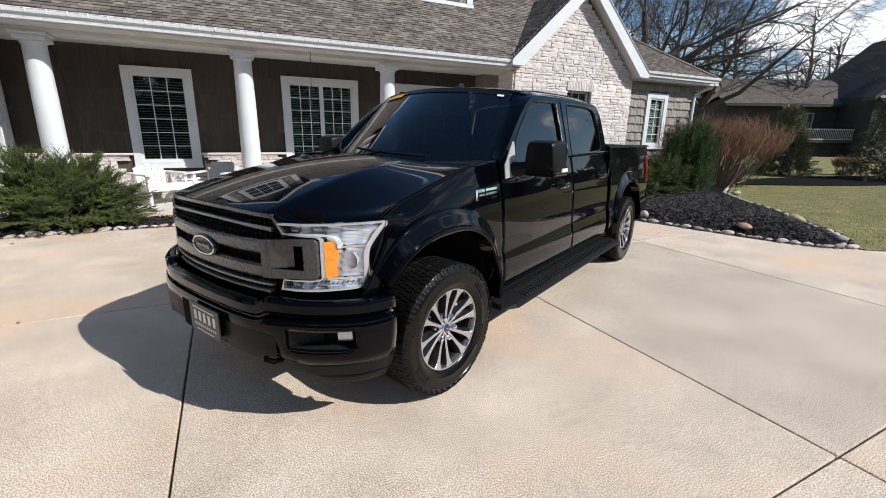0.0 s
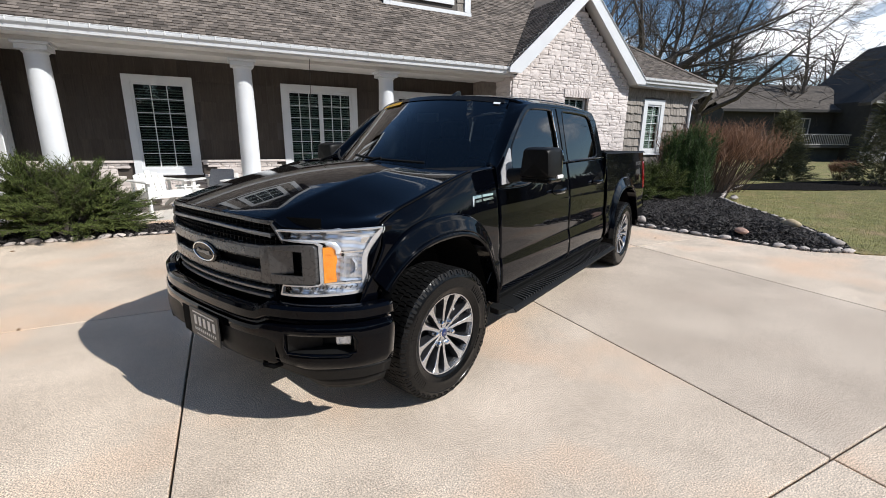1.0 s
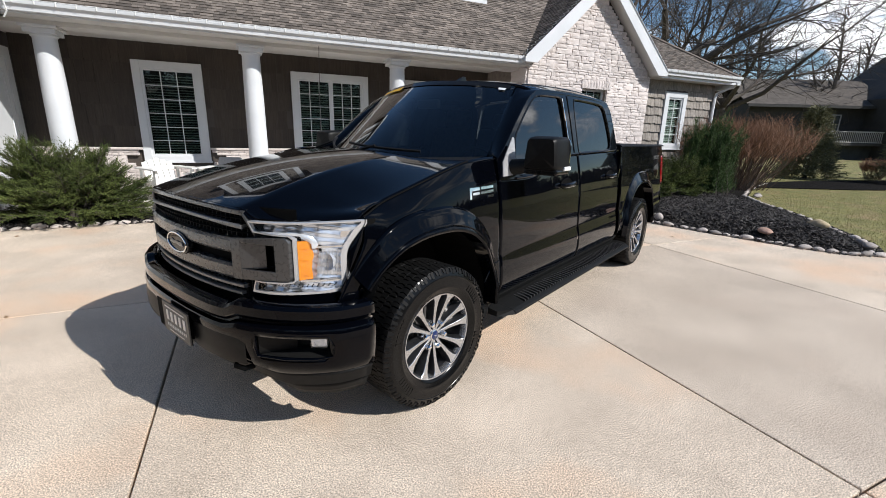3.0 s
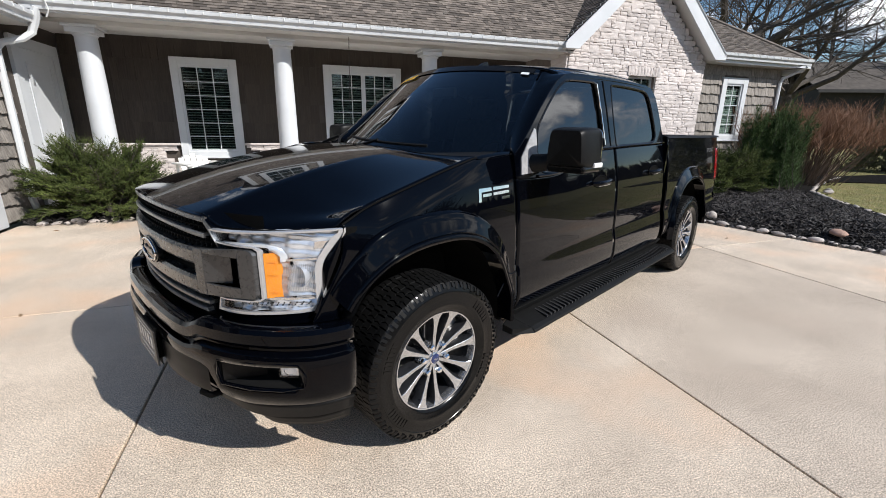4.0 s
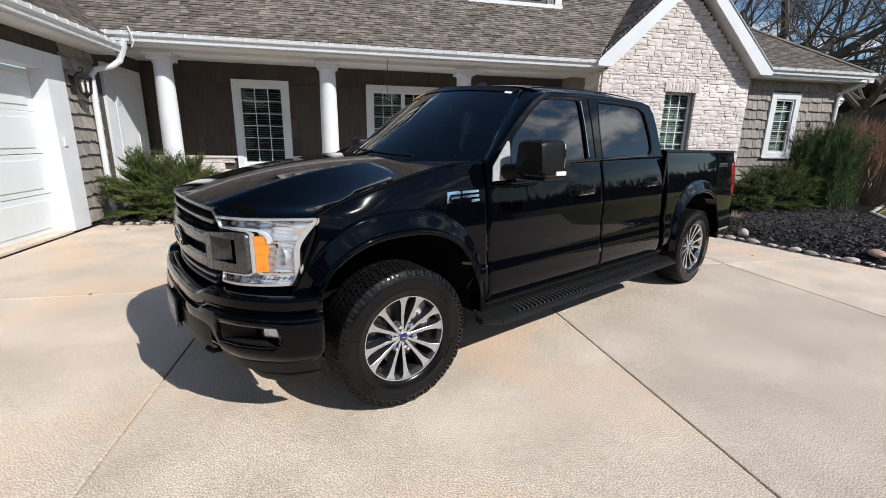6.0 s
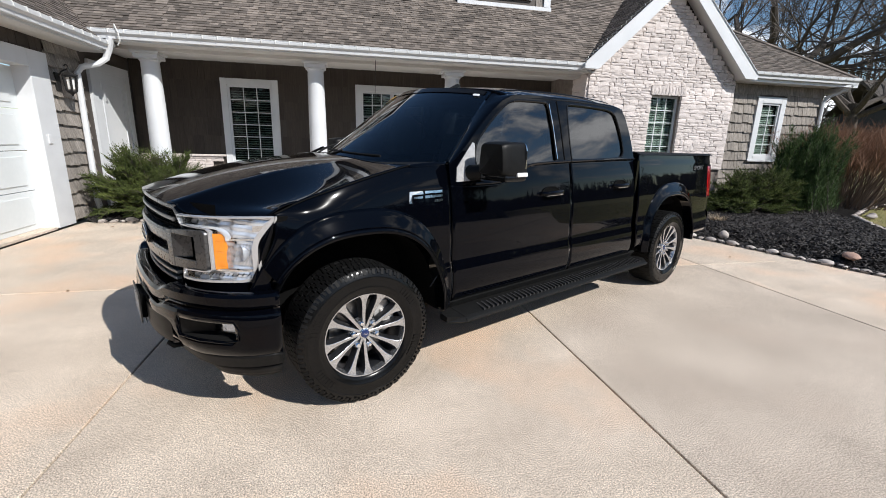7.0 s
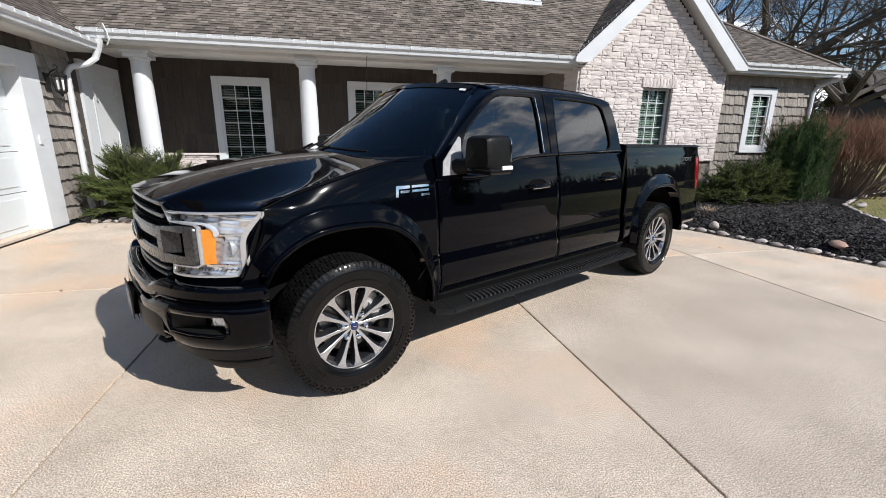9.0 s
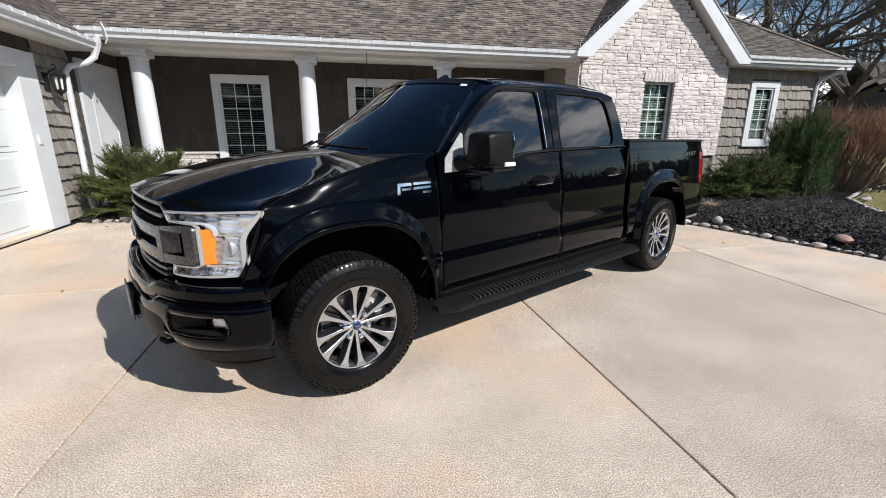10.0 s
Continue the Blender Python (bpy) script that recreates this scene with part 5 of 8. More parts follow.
def hood_pt(u, w):
    """A cambered centre panel between two creases, and the shoulders that fall from them to the wings."""
    v = 2 * u - 1
    a = abs(v)
    sgn = 1 if v >= 0 else -1
    yc = lerp(.505, .435, w)
    yg = .885 * (yc / .885 * a / .5 if a < .5 else lerp(yc / .885, 1, (a - .5) / .5))
    xf, zf = hood_front(yg)
    x = lerp(xf, .205 + .150 * (yg / .885) ** 2, w)
    ze = fender_top(x)
    ye = side_half(x, ze, ze, fender_ytop(x)) - .006
    mid = 1.164 + .206 * (.40 * w + .60 * (1 - (1 - w) ** 2.3))
    camber = .020
    if a < .5:
        y, drop = yg, camber * (yg / yc) ** 2
    else:
        t = (a - .5) / .5
        y = lerp(yc, ye, t)
        drop = camber + (mid - ze - camber) * lerp(t, 1 - (1 - t) ** 2, .40)
    front = lerp(1.164 - zf + .020 * (yg / .885) ** 2, 1.164 - ze, (yg / .885) ** 9)
    return (x, sgn * y, mid - lerp(front, drop, smoothstep(0, .22, w)))


def hood_full(u, w):
    if w < .06:
        p = hood_pt(u, 0)
        k = 1 - w / .06
        e = 1 - smoothstep(.44, .58, abs(p[1]))
        return (p[0] - .012 * e + .018 * k, p[1], p[2] - .012 * k * e - .003)
    return hood_pt(u, (w - .06) / .94)


hood = part("bonnet", grid(88, 56, hood_full), M_PAINT, truck, "long bonnet with a raised centre", smooth=40, solid=.012)
for s in (-1, 1):
    part("bonnet_gap", tube([(x, s * (side_half(x, fender_top(x), fender_top(x), fender_ytop(x)) + .001), fender_top(x) - .004) for x in [lerp(-.44, .35, k / 24) for k in range(25)]], .005, 5), M_UNDER, hood)

# cowl with louvres and the wipers
def cowl_pt(u, w):
    v = 2 * u - 1
    a = abs(v)
    x0 = .205 + .150 * min(1, a) ** 2
    p0 = Vector((x0 - .01, v * .88, 1.316 - .01 * a ** 2 + .018 * a ** 4))
    p1 = shield_bottom(v) + Vector((.02, v * .10, .004))
    return p0.lerp(p1, w) + Vector((0, 0, -.012 * math.sin(w * math.pi)))


cowl = part("cowl", grid(40, 6, cowl_pt), M_PLASTIC, truck, "black louvred cowl below the windscreen", smooth=40)
for k in range(26):
    u = lerp(.14, .86, k / 25)
    a, b = Vector(cowl_pt(u, .15)), Vector(cowl_pt(u + .012, .6))
    part("louvre", tube([a + Vector((0, 0, .010)), b + Vector((0, 0, .010))], .007, 5), M_PLASTIC, cowl)
for y0, y1, lab in ((-.46, .10, "driver"), (.22, .70, "passenger")):
    w = []
    for k in range(9):
        yy = lerp(y0, y1, k / 8)
        v = yy / .775
        p = shield(.5 + .5 * v, lerp(.02, .10, k / 8))
        w.append(p + Vector((-.03, 0, .028)))
    wiper = part("wiper", tube(w, .009, 6), M_PLASTIC, truck, "black wiper blade")
    st = Vector(cowl_pt(.5 + .5 * (y1 - .05) / .88, .35))
    part("wiper_arm", tube([st, st + Vector((.02, -.05, .04)), w[4] + Vector((-.012, 0, .012))], [.016, .011, .008], 6), M_PLASTIC, wiper)
for s in (-1, 1):
    # small filler behind the wing, up to the pillar
    def fill(u, w, s=s):
        x = lerp(.352, .66, u)
        a = Vector((x, s * side_half(x, fender_top(x), fender_top(x), fender_ytop(x)), fender_top(x)))
        b = Vector((lerp(.352, .70, u), s * lerp(.865, .775, u), lerp(1.332, 1.350, u)))
        return a.lerp(b, w)
    part("wing_top", grid(10, 3, fill), M_PAINT, truck, smooth=50)

# wheel-arch flares and liners
def arch_curve(t, a, b, xc):
    """A point of the arch: t runs from the rear foot over the top to the front foot."""
    c, s_ = math.cos(t), math.sin(t)
    e = 2 / 2.5
    return xc + a * math.copysign(abs(c) ** e, c), 0.405 + b * abs(s_) ** e


for s in (-1, 1):
    for nm, xc, t1 in (("front_arch_flare", 0.0, 0.70), ("rear_arch_flare", AX, 1.0)):
        sec = [(.600, .706, -.006), (.598, .700, .006), (.585, .672, .014), (.570, .644, .024), (.556, .616, .034), (.553, .610, .036), (.549, .604, .032), (.545, .600, .038), (.534, .585, .042), (.527, .574, .036), (.527, .573, -.06)]
        def fl(u, w, s=s, xc=xc, t1=t1, sec=sec):
            k = w * (len(sec) - 1)
            i = min(len(sec) - 2, int(k))
            f = k - i
            a, b, o = (lerp(sec[i][j], sec[i + 1][j], f) for j in range(3))
            t = lerp(0.03, math.pi * (t1 if t1 == 1.0 else .815) - .03, u)
            x, z = arch_curve(t, a, b, xc)
            base = side_half(x, max(z, .735), 3.0, 1.0)
            return (x, s * (base + o + .022 * smoothstep(.74, .56, z)), z)
        part(nm, grid(56, 30, fl), M_PAINT, truck, smooth=50)
        def liner(u, w, s=s, xc=xc):
            t = lerp(-.05, math.pi + .05, u)
            x, z = arch_curve(t, .529, .576, xc)
            return (x, s * lerp(.958, .50, w), z)
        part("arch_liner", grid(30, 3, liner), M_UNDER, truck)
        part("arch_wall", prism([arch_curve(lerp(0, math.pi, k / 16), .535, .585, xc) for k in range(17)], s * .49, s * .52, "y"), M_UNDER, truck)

# underbody; the first boxes are black filler added to keep light out of gaps
under = part("underbody_filler", merge(boxvf(-.62, 4.7, -.47, .47, .36, .58), boxvf(.56, 3.10, -.90, .90, .40, .56), boxvf(4.22, 4.68, -.86, .86, .50, .85), boxvf(-.80, -.58, -.50, .50, .44, 1.02), boxvf(-.60, -.50, -.78, .78, .42, 1.05), boxvf(.58, 2.9, -.86, .86, .56, 1.05)), M_UNDER, truck)
for x in (0, AX):
    part("axle", tube([(x, -.7, .38), (x, .7, .38)], .05, 10), M_UNDER, truck)
part("differential", lathe([(0, -.12), (.1, -.10), (.14, 0), (.1, .1), (0, .12)], 16, "x", (AX, 0, .36)), M_UNDER, truck)
for s in (-1, 1):
    part("sill", grid(30, 4, lambda u, w, s=s: (lerp(.60, 3.04, u), s * lerp(.944, .90, w), lerp(.452, .38, w))), M_PLASTIC, truck, smooth=40, solid=.02)


# ---- wheels ----
def tread_blocks():
    """All-terrain tread: five staggered rings of lugs."""
    v, f = [], []
    n = 88
    r0, r1 = .3915, .3985
    rings = ((-.099, .027, 0.0, .84), (-.049, .026, .5, .78), (0.0, .026, .15, .80), (.049, .026, .65, .78), (.099, .027, .4, .84))
    for c, hw, ph, fill in rings:
        for k in range(n):
            a0 = 2 * math.pi * (k + ph) / n
            a1 = a0 + 2 * math.pi / n * fill
            tw = .012 * (1 if (k % 2) else -1)
            zig = .006 * math.sin(k * 2.4)
            q = []
            for r in (r0, r1):
                sh = 1 if r == r0 else .92
                drop = (.004 if abs(c) > .09 else 0) if r == r1 else 0
                for a, y, o in ((a0, c - hw * sh, -tw), (a1, c - hw * sh + zig, tw), ((a1 * .55 + a0 * .45) + .012, c, tw * .4), (a1, c + hw * sh, tw), (a0, c + hw * sh - zig, -tw), (a0 - .010, c, 0)):
                    rr = r - (drop if abs(y) > .110 else 0)
                    ang = a + o / .4 * .35
                    q.append((rr * math.cos(ang), y, rr * math.sin(ang)))
            o = len(v)
            v += q
            f += [tuple(o + i for i in (6, 7, 8, 9, 10, 11))] + [tuple(o + j for j in (i, (i + 1) % 6, 6 + (i + 1) % 6, 6 + i)) for i in range(6)]
    # side lugs down the shoulders
    for sgn in (-1, 1):
        for k in range(n):
            a0 = 2 * math.pi * (k + (.0 if sgn < 0 else .4)) / n
            a1 = a0 + 2 * math.pi / n * (.62 if k % 2 else .45)
            deep = .364 if k % 2 else .373
            q = [(r * math.cos(a), sgn * y, r * math.sin(a)) for r, y in ((.3935, .116), (.3915, .126), (deep, .1400), (deep, .133)) for a in (a0, a1)]
            o = len(v)
            v += q
            f += [tuple(o + i for i in c) for c in ((0, 1, 3, 2), (2, 3, 5, 4), (4, 5, 7, 6), (0, 2, 4, 6), (1, 7, 5, 3))]
    return v, f


WHEEL = {}


def wheel_meshes():
    prof = [(.238, .105), (.246, .118), (.254, .125), (.266, .131), (.283, .1365), (.286, .1385), (.293, .1385), (.296, .1372), (.322, .1395), (.344, .1385), (.346, .1405), (.351, .1400), (.354, .138), (.375, .134), (.3915, .121), (.3950, .06), (.3950, 0)]
    prof = prof + [(r, -h) for r, h in prof[::-1][1:]]
    WHEEL["tyre"] = lathe(prof, 96, "y")
    WHEEL["tread"] = tread_blocks()
    WHEEL["barrel"] = lathe([(.20, .11), (.238, .115), (.222, .09), (.212, .0), (.215, -.07), (.226, -.10), (.238, -.112), (.241, -.118), (.243, -.112), (.23, -.06), (.225, .1)], 72, "y")
    WHEEL["lip"] = lathe([(.216, -.080), (.2195, -.098), (.2245, -.1165), (.2385, -.1195), (.2425, -.116), (.2425, -.110), (.232, -.106), (.222, -.088)], 96, "y", closed=True)
    WHEEL["disc"] = lathe([(0, .0), (.165, .0), (.165, .02), (0, .02)], 40, "y")
    WHEEL["hub"] = lathe([(0, -.060), (.034, -.062), (.060, -.060), (.074, -.052), (.080, -.03), (.07, 0), (0, 0)], 48, "y")
    r = random.Random(4)
    bars = []
    for run in (35, 155, 215, 335):
        a = radians(run)
        for k in range(7):
            w = r.uniform(.6, 1.0)
            q = [(rr * math.cos(a + o * .055 * w), y, rr * math.sin(a + o * .055 * w)) for y in (-.136, -.1412) for rr, o in ((.302, 0), (.336, 0), (.336, .9), (.302, .9))]
            bars.append((q, [(4, 5, 6, 7), (0, 1, 5, 4), (1, 2, 6, 5), (2, 3, 7, 6), (3, 0, 4, 7)]))
            a += .064
    WHEEL["lettering"] = merge(*bars)


def spoke_y(r):
    return curve_at([(.03, -.082), (.06, -.084), (.11, -.089), (.17, -.100), (.205, -.108), (.232, -.116)], r)


SPOKE = [(.026, .0080), (.06, .0076), (.11, .0086), (.155, .0102), (.180, .0130), (.196, .0160), (.207, .0200), (.216, .0255), (.228, .0310)]


def spoke_mesh(k, back):
    """One of twelve spokes that flare into the rim: a machined face, or the dark bevelled body behind it."""
    ang = radians(30 * k + 15 + (-2.4 if k % 2 else 2.4))
    ca_, sa_ = math.cos(ang), math.sin(ang)
    v, f = [], []
    for r, w in SPOKE:
        y = spoke_y(r)
        if back:
            e = .002 + .010 * smoothstep(.07, .13, r)
            row = ((-w - .0006, y + .004), (w + .0006, y + .004), (w + e, y + .034), (w + e * .8, y + .052), (-w - e * .8, y + .052), (-w - e, y + .034))
        else:
            row = ((-w, y + .001), (-w + .0015, y), (w - .0015, y), (w, y + .001), (w, y + .005), (-w, y + .005))
        v += [(r * ca_ - o * sa_, yy, r * sa_ + o * ca_) for o, yy in row]
    n = len(SPOKE)
    for i in range(n - 1):
        for j in range(6):
            f.append((6 * i + j, 6 * i + (j + 1) % 6, 6 * i + 6 + (j + 1) % 6, 6 * i + 6 + j))
    f += [tuple(range(6)), tuple(6 * (n - 1) + j for j in range(6))]
    return v, f


wheel_meshes()


def wheel(x, s):
    w = new("wheel")
    w.empty_display_size = .1
    w.parent = truck
    w.matrix_basis = pose(x, s * .862, .402, 0, 0, (0 if s < 0 else 180) - (4 if x < 1 else 0)) @ pose(0, 0, 0, 0, 11 if x < 1 else 27, 0)
    rs_ = Matrix.Diagonal((1.07, 1.0, 1.07, 1.0))
    w["label"] = "machined alloy wheel with a chunky all-terrain tyre"
    part("tyre", WHEEL["tyre"], M_RUBBER, w, smooth=40)
    part("tread", WHEEL["tread"], M_TREAD, w)
    part("rim_barrel", WHEEL["barrel"], M_POCKET, w, smooth=40, at=rs_)
    part("rim_lip", WHEEL["lip"], M_ALLOY, w, smooth=50, at=rs_)
    part("brake_disc", WHEEL["disc"], M_DISC, w, smooth=30, at=rs_)
    part("hub", WHEEL["hub"], M_POCKET, w, smooth=40, at=rs_)
    tagged(part("sidewall_lettering", WHEEL["lettering"], M_RUBBER, w), kind="stuff")
    part("calliper", merge(prism([(.085, -.02), (.120, -.07), (.195, -.06), (.205, .02), (.190, .10), (.135, .13), (.095, .07)], -.045, .04, "y"), prism([(.12, .0), (.17, -.02), (.175, .05), (.13, .07)], -.062, -.04, "y")), M_CASTING, w, bevel=.006, at=rs_ @ pose(0, 0, 0, 0, -28, 0))
    for k in range(12):
        part("spoke", spoke_mesh(k, False), M_ALLOY, w, at=rs_)
        part("spoke_back", spoke_mesh(k, True), M_POCKET, w, smooth=30, at=rs_)
    for k in range(6):
        a = radians(60 * k + 60)
        c = (.068 * math.cos(a), 0, .068 * math.sin(a))
        part("lug_nut", lathe([(0, -.106), (.009, -.105), (.0135, -.100), (.0160, -.066), (.0160, -.05)], 6, "y", c), M_CHROME, w, at=rs_)
        part("lug_well", lathe([(.0170, -.076), (.0200, -.080), (.0220, -.076), (.0220, -.05)], 16, "y", c), M_ALLOY, w, at=rs_)
    part("centre_cap", lathe([(0, -.092), (.023, -.0905), (.027, -.088), (.029, -.080), (.029, -.07)], 32, "y"), M_CHROME, w, smooth=40, at=rs_)
    part("cap_disc", lathe([(0, -.0945), (.020, -.0935), (.0235, -.0905)], 32, "y"), M_BLUE, w, smooth=40, at=rs_)
    part("cap_mark", [prism([(-.013, -.002), (-.004, .003), (.004, -.001), (.013, .003), (.012, -.001), (.003, -.004), (-.005, -.001)], -.0955, -.094, "y")][0], M_ALLOY, w, at=rs_)
    return w


for x in (0.0, AX):
    for s in (-1, 1):
        wheel(x, s)


# ---- front end ----
def gx(y):
    """The grille's plan curve."""
    return -.864 + .195 * y * y + .06 * y ** 4 + .40 * max(0, abs(y) - .40) ** 2


def bar(y0, y1, z0, z1, proud, depth, n=28, r=.006, zfun=None):
    """A bar that follows the grille's curve, with eased edges."""
    sec = [(0, 0), (proud * .6, 0.0), (proud, .18), (proud, .82), (proud * .6, 1.0), (0, 1.0), (-depth, 1.0), (-depth, 0.0)]
    v, f = [], []
    m = len(sec)
    for i in range(n + 1):
        y = lerp(y0, y1, i / n)
        za, zb = zfun(y) if zfun else (z0, z1)
        for o, t in sec:
            v.append((gx(y) - o, y, lerp(za, zb, t)))
    for i in range(n):
        for j in range(m):
            f.append((i * m + j, i * m + (j + 1) % m, (i + 1) * m + (j + 1) % m, (i + 1) * m + j))
    f += [tuple(range(m)), tuple(n * m + j for j in range(m))]
    return v, f


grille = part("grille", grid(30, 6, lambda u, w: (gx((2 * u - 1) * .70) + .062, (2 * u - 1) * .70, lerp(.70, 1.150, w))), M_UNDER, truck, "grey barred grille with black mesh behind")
for z in [1.040 + .020 * k for k in range(5)]:
    part("mesh_wire", bar(-.53, .53, z, z + .003, .0, .03, 20), M_UNDER, grille)
for k in range(34):
    y = lerp(-.52, .52, k / 33)
    part("mesh_wire", boxvf(gx(y) + .012, gx(y) + .05, y - .003, y + .003, 1.016, 1.142), M_PLASTIC, grille)
    part("mesh_wire", boxvf(gx(y) + .012, gx(y) + .05, y - .003, y + .003, .735, .84), M_PLASTIC, grille)
part("top_strip", bar(-.525, .525, 0, 0, .006, .05, 36, zfun=lambda y: (1.136 - .018 * (y / .52) ** 2, 1.157 - .018 * (y / .52) ** 2)), M_GRILLE, grille)
for s in (-1, 1):
    part("strip_end", bar(s * .515, s * .575, 0, 0, .006, .05, 6, zfun=lambda y: (lerp(1.118, 1.024, (abs(y) - .515) / .06), lerp(1.140, 1.060, (abs(y) - .515) / .06))), M_GRILLE, grille)
part("thin_bar", bar(-.51, .51, 0, 0, .010, .03, 30, zfun=lambda y: (1.078 - .020 * (y / .5) ** 2, 1.097 - .020 * (y / .5) ** 2)), M_SILVERBAR, grille)
# the wide bar: two rails and the ends, with a slot between
def flat_bar(y0, y1, z0, z1, proud, depth, n=10, zfun=None):
    v, f = [], []
    for i in range(n + 1):
        y = lerp(y0, y1, i / n)
        za, zb = zfun(y) if zfun else (z0, z1)
        v += [(gx(y) - proud, y, za), (gx(y) - proud, y, zb), (gx(y) + depth, y, zb), (gx(y) + depth, y, za)]
    for i in range(n):
        for j in range(4):
            f.append((4 * i + j, 4 * i + (j + 1) % 4, 4 * i + 4 + (j + 1) % 4, 4 * i + 4 + j))
    return v, f + [(0, 1, 2, 3), tuple(4 * n + j for j in range(4))]


def end_top(y):
    return 1.014 + .022 * smoothstep(.42, .70, abs(y))


def end_foot(y):
    return .826 + .014 * smoothstep(.42, .70, abs(y))


def round_end(y):
    k = min(1, max(0, (abs(y) - .706) / .022))
    e = .024 * (1 - math.sqrt(1 - k * k * .98))
    return end_foot(y) + e, end_top(y) - e


part("upper_rail", bar(-.458, .458, .946, 1.014, .022, .05, 36), M_GRILLE, grille)
part("lower_rail", bar(-.458, .458, .826, .896, .022, .05, 36), M_GRILLE, grille)
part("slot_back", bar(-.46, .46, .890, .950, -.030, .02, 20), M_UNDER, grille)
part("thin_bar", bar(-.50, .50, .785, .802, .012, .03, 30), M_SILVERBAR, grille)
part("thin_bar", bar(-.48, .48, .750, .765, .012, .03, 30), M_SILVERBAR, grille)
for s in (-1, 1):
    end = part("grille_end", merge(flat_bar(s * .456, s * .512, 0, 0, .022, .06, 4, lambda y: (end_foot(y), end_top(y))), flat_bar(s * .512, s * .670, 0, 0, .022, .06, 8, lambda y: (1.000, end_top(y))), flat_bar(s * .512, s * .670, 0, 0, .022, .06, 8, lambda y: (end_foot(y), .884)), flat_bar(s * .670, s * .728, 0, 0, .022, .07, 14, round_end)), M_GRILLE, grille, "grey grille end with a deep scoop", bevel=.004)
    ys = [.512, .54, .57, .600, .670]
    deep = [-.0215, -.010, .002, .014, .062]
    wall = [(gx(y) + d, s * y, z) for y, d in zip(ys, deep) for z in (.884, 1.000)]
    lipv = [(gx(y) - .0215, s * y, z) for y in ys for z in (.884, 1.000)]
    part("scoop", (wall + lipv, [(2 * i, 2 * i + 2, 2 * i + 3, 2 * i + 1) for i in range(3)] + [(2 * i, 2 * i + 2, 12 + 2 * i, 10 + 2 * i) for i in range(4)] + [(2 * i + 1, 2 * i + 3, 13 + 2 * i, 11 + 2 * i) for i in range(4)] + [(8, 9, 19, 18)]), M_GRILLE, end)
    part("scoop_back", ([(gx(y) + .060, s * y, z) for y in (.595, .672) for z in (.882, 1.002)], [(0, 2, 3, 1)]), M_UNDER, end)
    for k in range(7):
        z = .892 + .016 * k
        part("scoop_slat", boxvf(gx(.64) + .030, gx(.64) + .045, s * .602 if s > 0 else -.668, s * .668 if s > 0 else -.602, z, z + .005), M_PLASTIC, end)
# oval emblem, drawn plain
def oval(y0, a, b, n=40):
    return [(y0 + a * math.cos(2 * math.pi * k / n), .925 + b * math.sin(2 * math.pi * k / n)) for k in range(n)]


em = part("emblem", prism(oval(0, .130, .060), gx(0) - .030, gx(0) - .0, "x"), M_GLOSSTRIM, grille, "oval chrome and black emblem", bevel=.006)
ring = [(gx(0) - .032, y, z) for y, z in oval(0, .112, .047)]
part("emblem_ring", tube(ring + ring[:2], .0045, 8, False), M_CHROME, em)
part("emblem_mark", prism([(-.075, .915), (-.062, .936), (-.03, .930), (.0, .934), (.03, .928), (.062, .938), (.075, .919), (.03, .914), (.0, .918), (-.03, .912)], gx(0) - .035, gx(0) - .030, "x"), M_SILVERBAR, em)

# headlamps
def hx(y, z):
    a = abs(y)
    k = max(0, (a - .53) / .375)
    return -.800 + .065 * k + .300 * k ** 2.6


LAMP = [(.545, 1.098), (.70, 1.102), (.899, 1.104), (.899, 1.090), (.868, .995), (.862, .955), (.862, .815), (.850, .790), (.825, .784), (.545, .776), (.565, .832), (.725, .838), (.734, .848), (.734, 1.030), (.722, 1.042), (.575, 1.052)]


def inside(loop, y, z):
    c = False
    for i in range(len(loop)):
        (ya, za), (yb, zb) = loop[i - 1], loop[i]
        if (za > z) != (zb > z) and y < (yb - ya) * (z - za) / (zb - za) + ya:
            c = not c
    return c


def nearest(loop, y, z):
    best = None
    for i in range(len(loop)):
        (ya, za), (yb, zb) = loop[i - 1], loop[i]
        l2 = (yb - ya) ** 2 + (zb - za) ** 2 or 1e-9
        t = min(1, max(0, ((y - ya) * (yb - ya) + (z - za) * (zb - za)) / l2))
        p = (lerp(ya, yb, t), lerp(za, zb, t))
        d = (p[0] - y) ** 2 + (p[1] - z) ** 2
        if best is None or d < best[0]:
            best = (d, p)
    return best[1]


def lamp_sheet(loop, s, off, cells=0.011):
    """A sheet that fills the outline and follows the lamp's curve; off may depend on y and z."""
    y0, y1 = min(p[0] for p in loop), max(p[0] for p in loop)
    z0, z1 = min(p[1] for p in loop), max(p[1] for p in loop)
    ny, nz = max(2, round((y1 - y0) / cells)), max(2, round((z1 - z0) / cells))
    at, v, f = {}, [], []
    def vert(i, j):
        if (i, j) not in at:
            y, z = lerp(y0, y1, i / ny), lerp(z0, z1, j / nz)
            if not inside(loop, y, z):
                y, z = nearest(loop, y, z)
            at[(i, j)] = len(v)
            v.append((hx(y, z) + (off(y, z) if callable(off) else off), s * y, z))
        return at[(i, j)]
    for i in range(ny):
        for j in range(nz):
            if inside(loop, lerp(y0, y1, (i + .5) / ny), lerp(z0, z1, (j + .5) / nz)):
                f.append((vert(i, j), vert(i + 1, j), vert(i + 1, j + 1), vert(i, j + 1)))
    return v, f


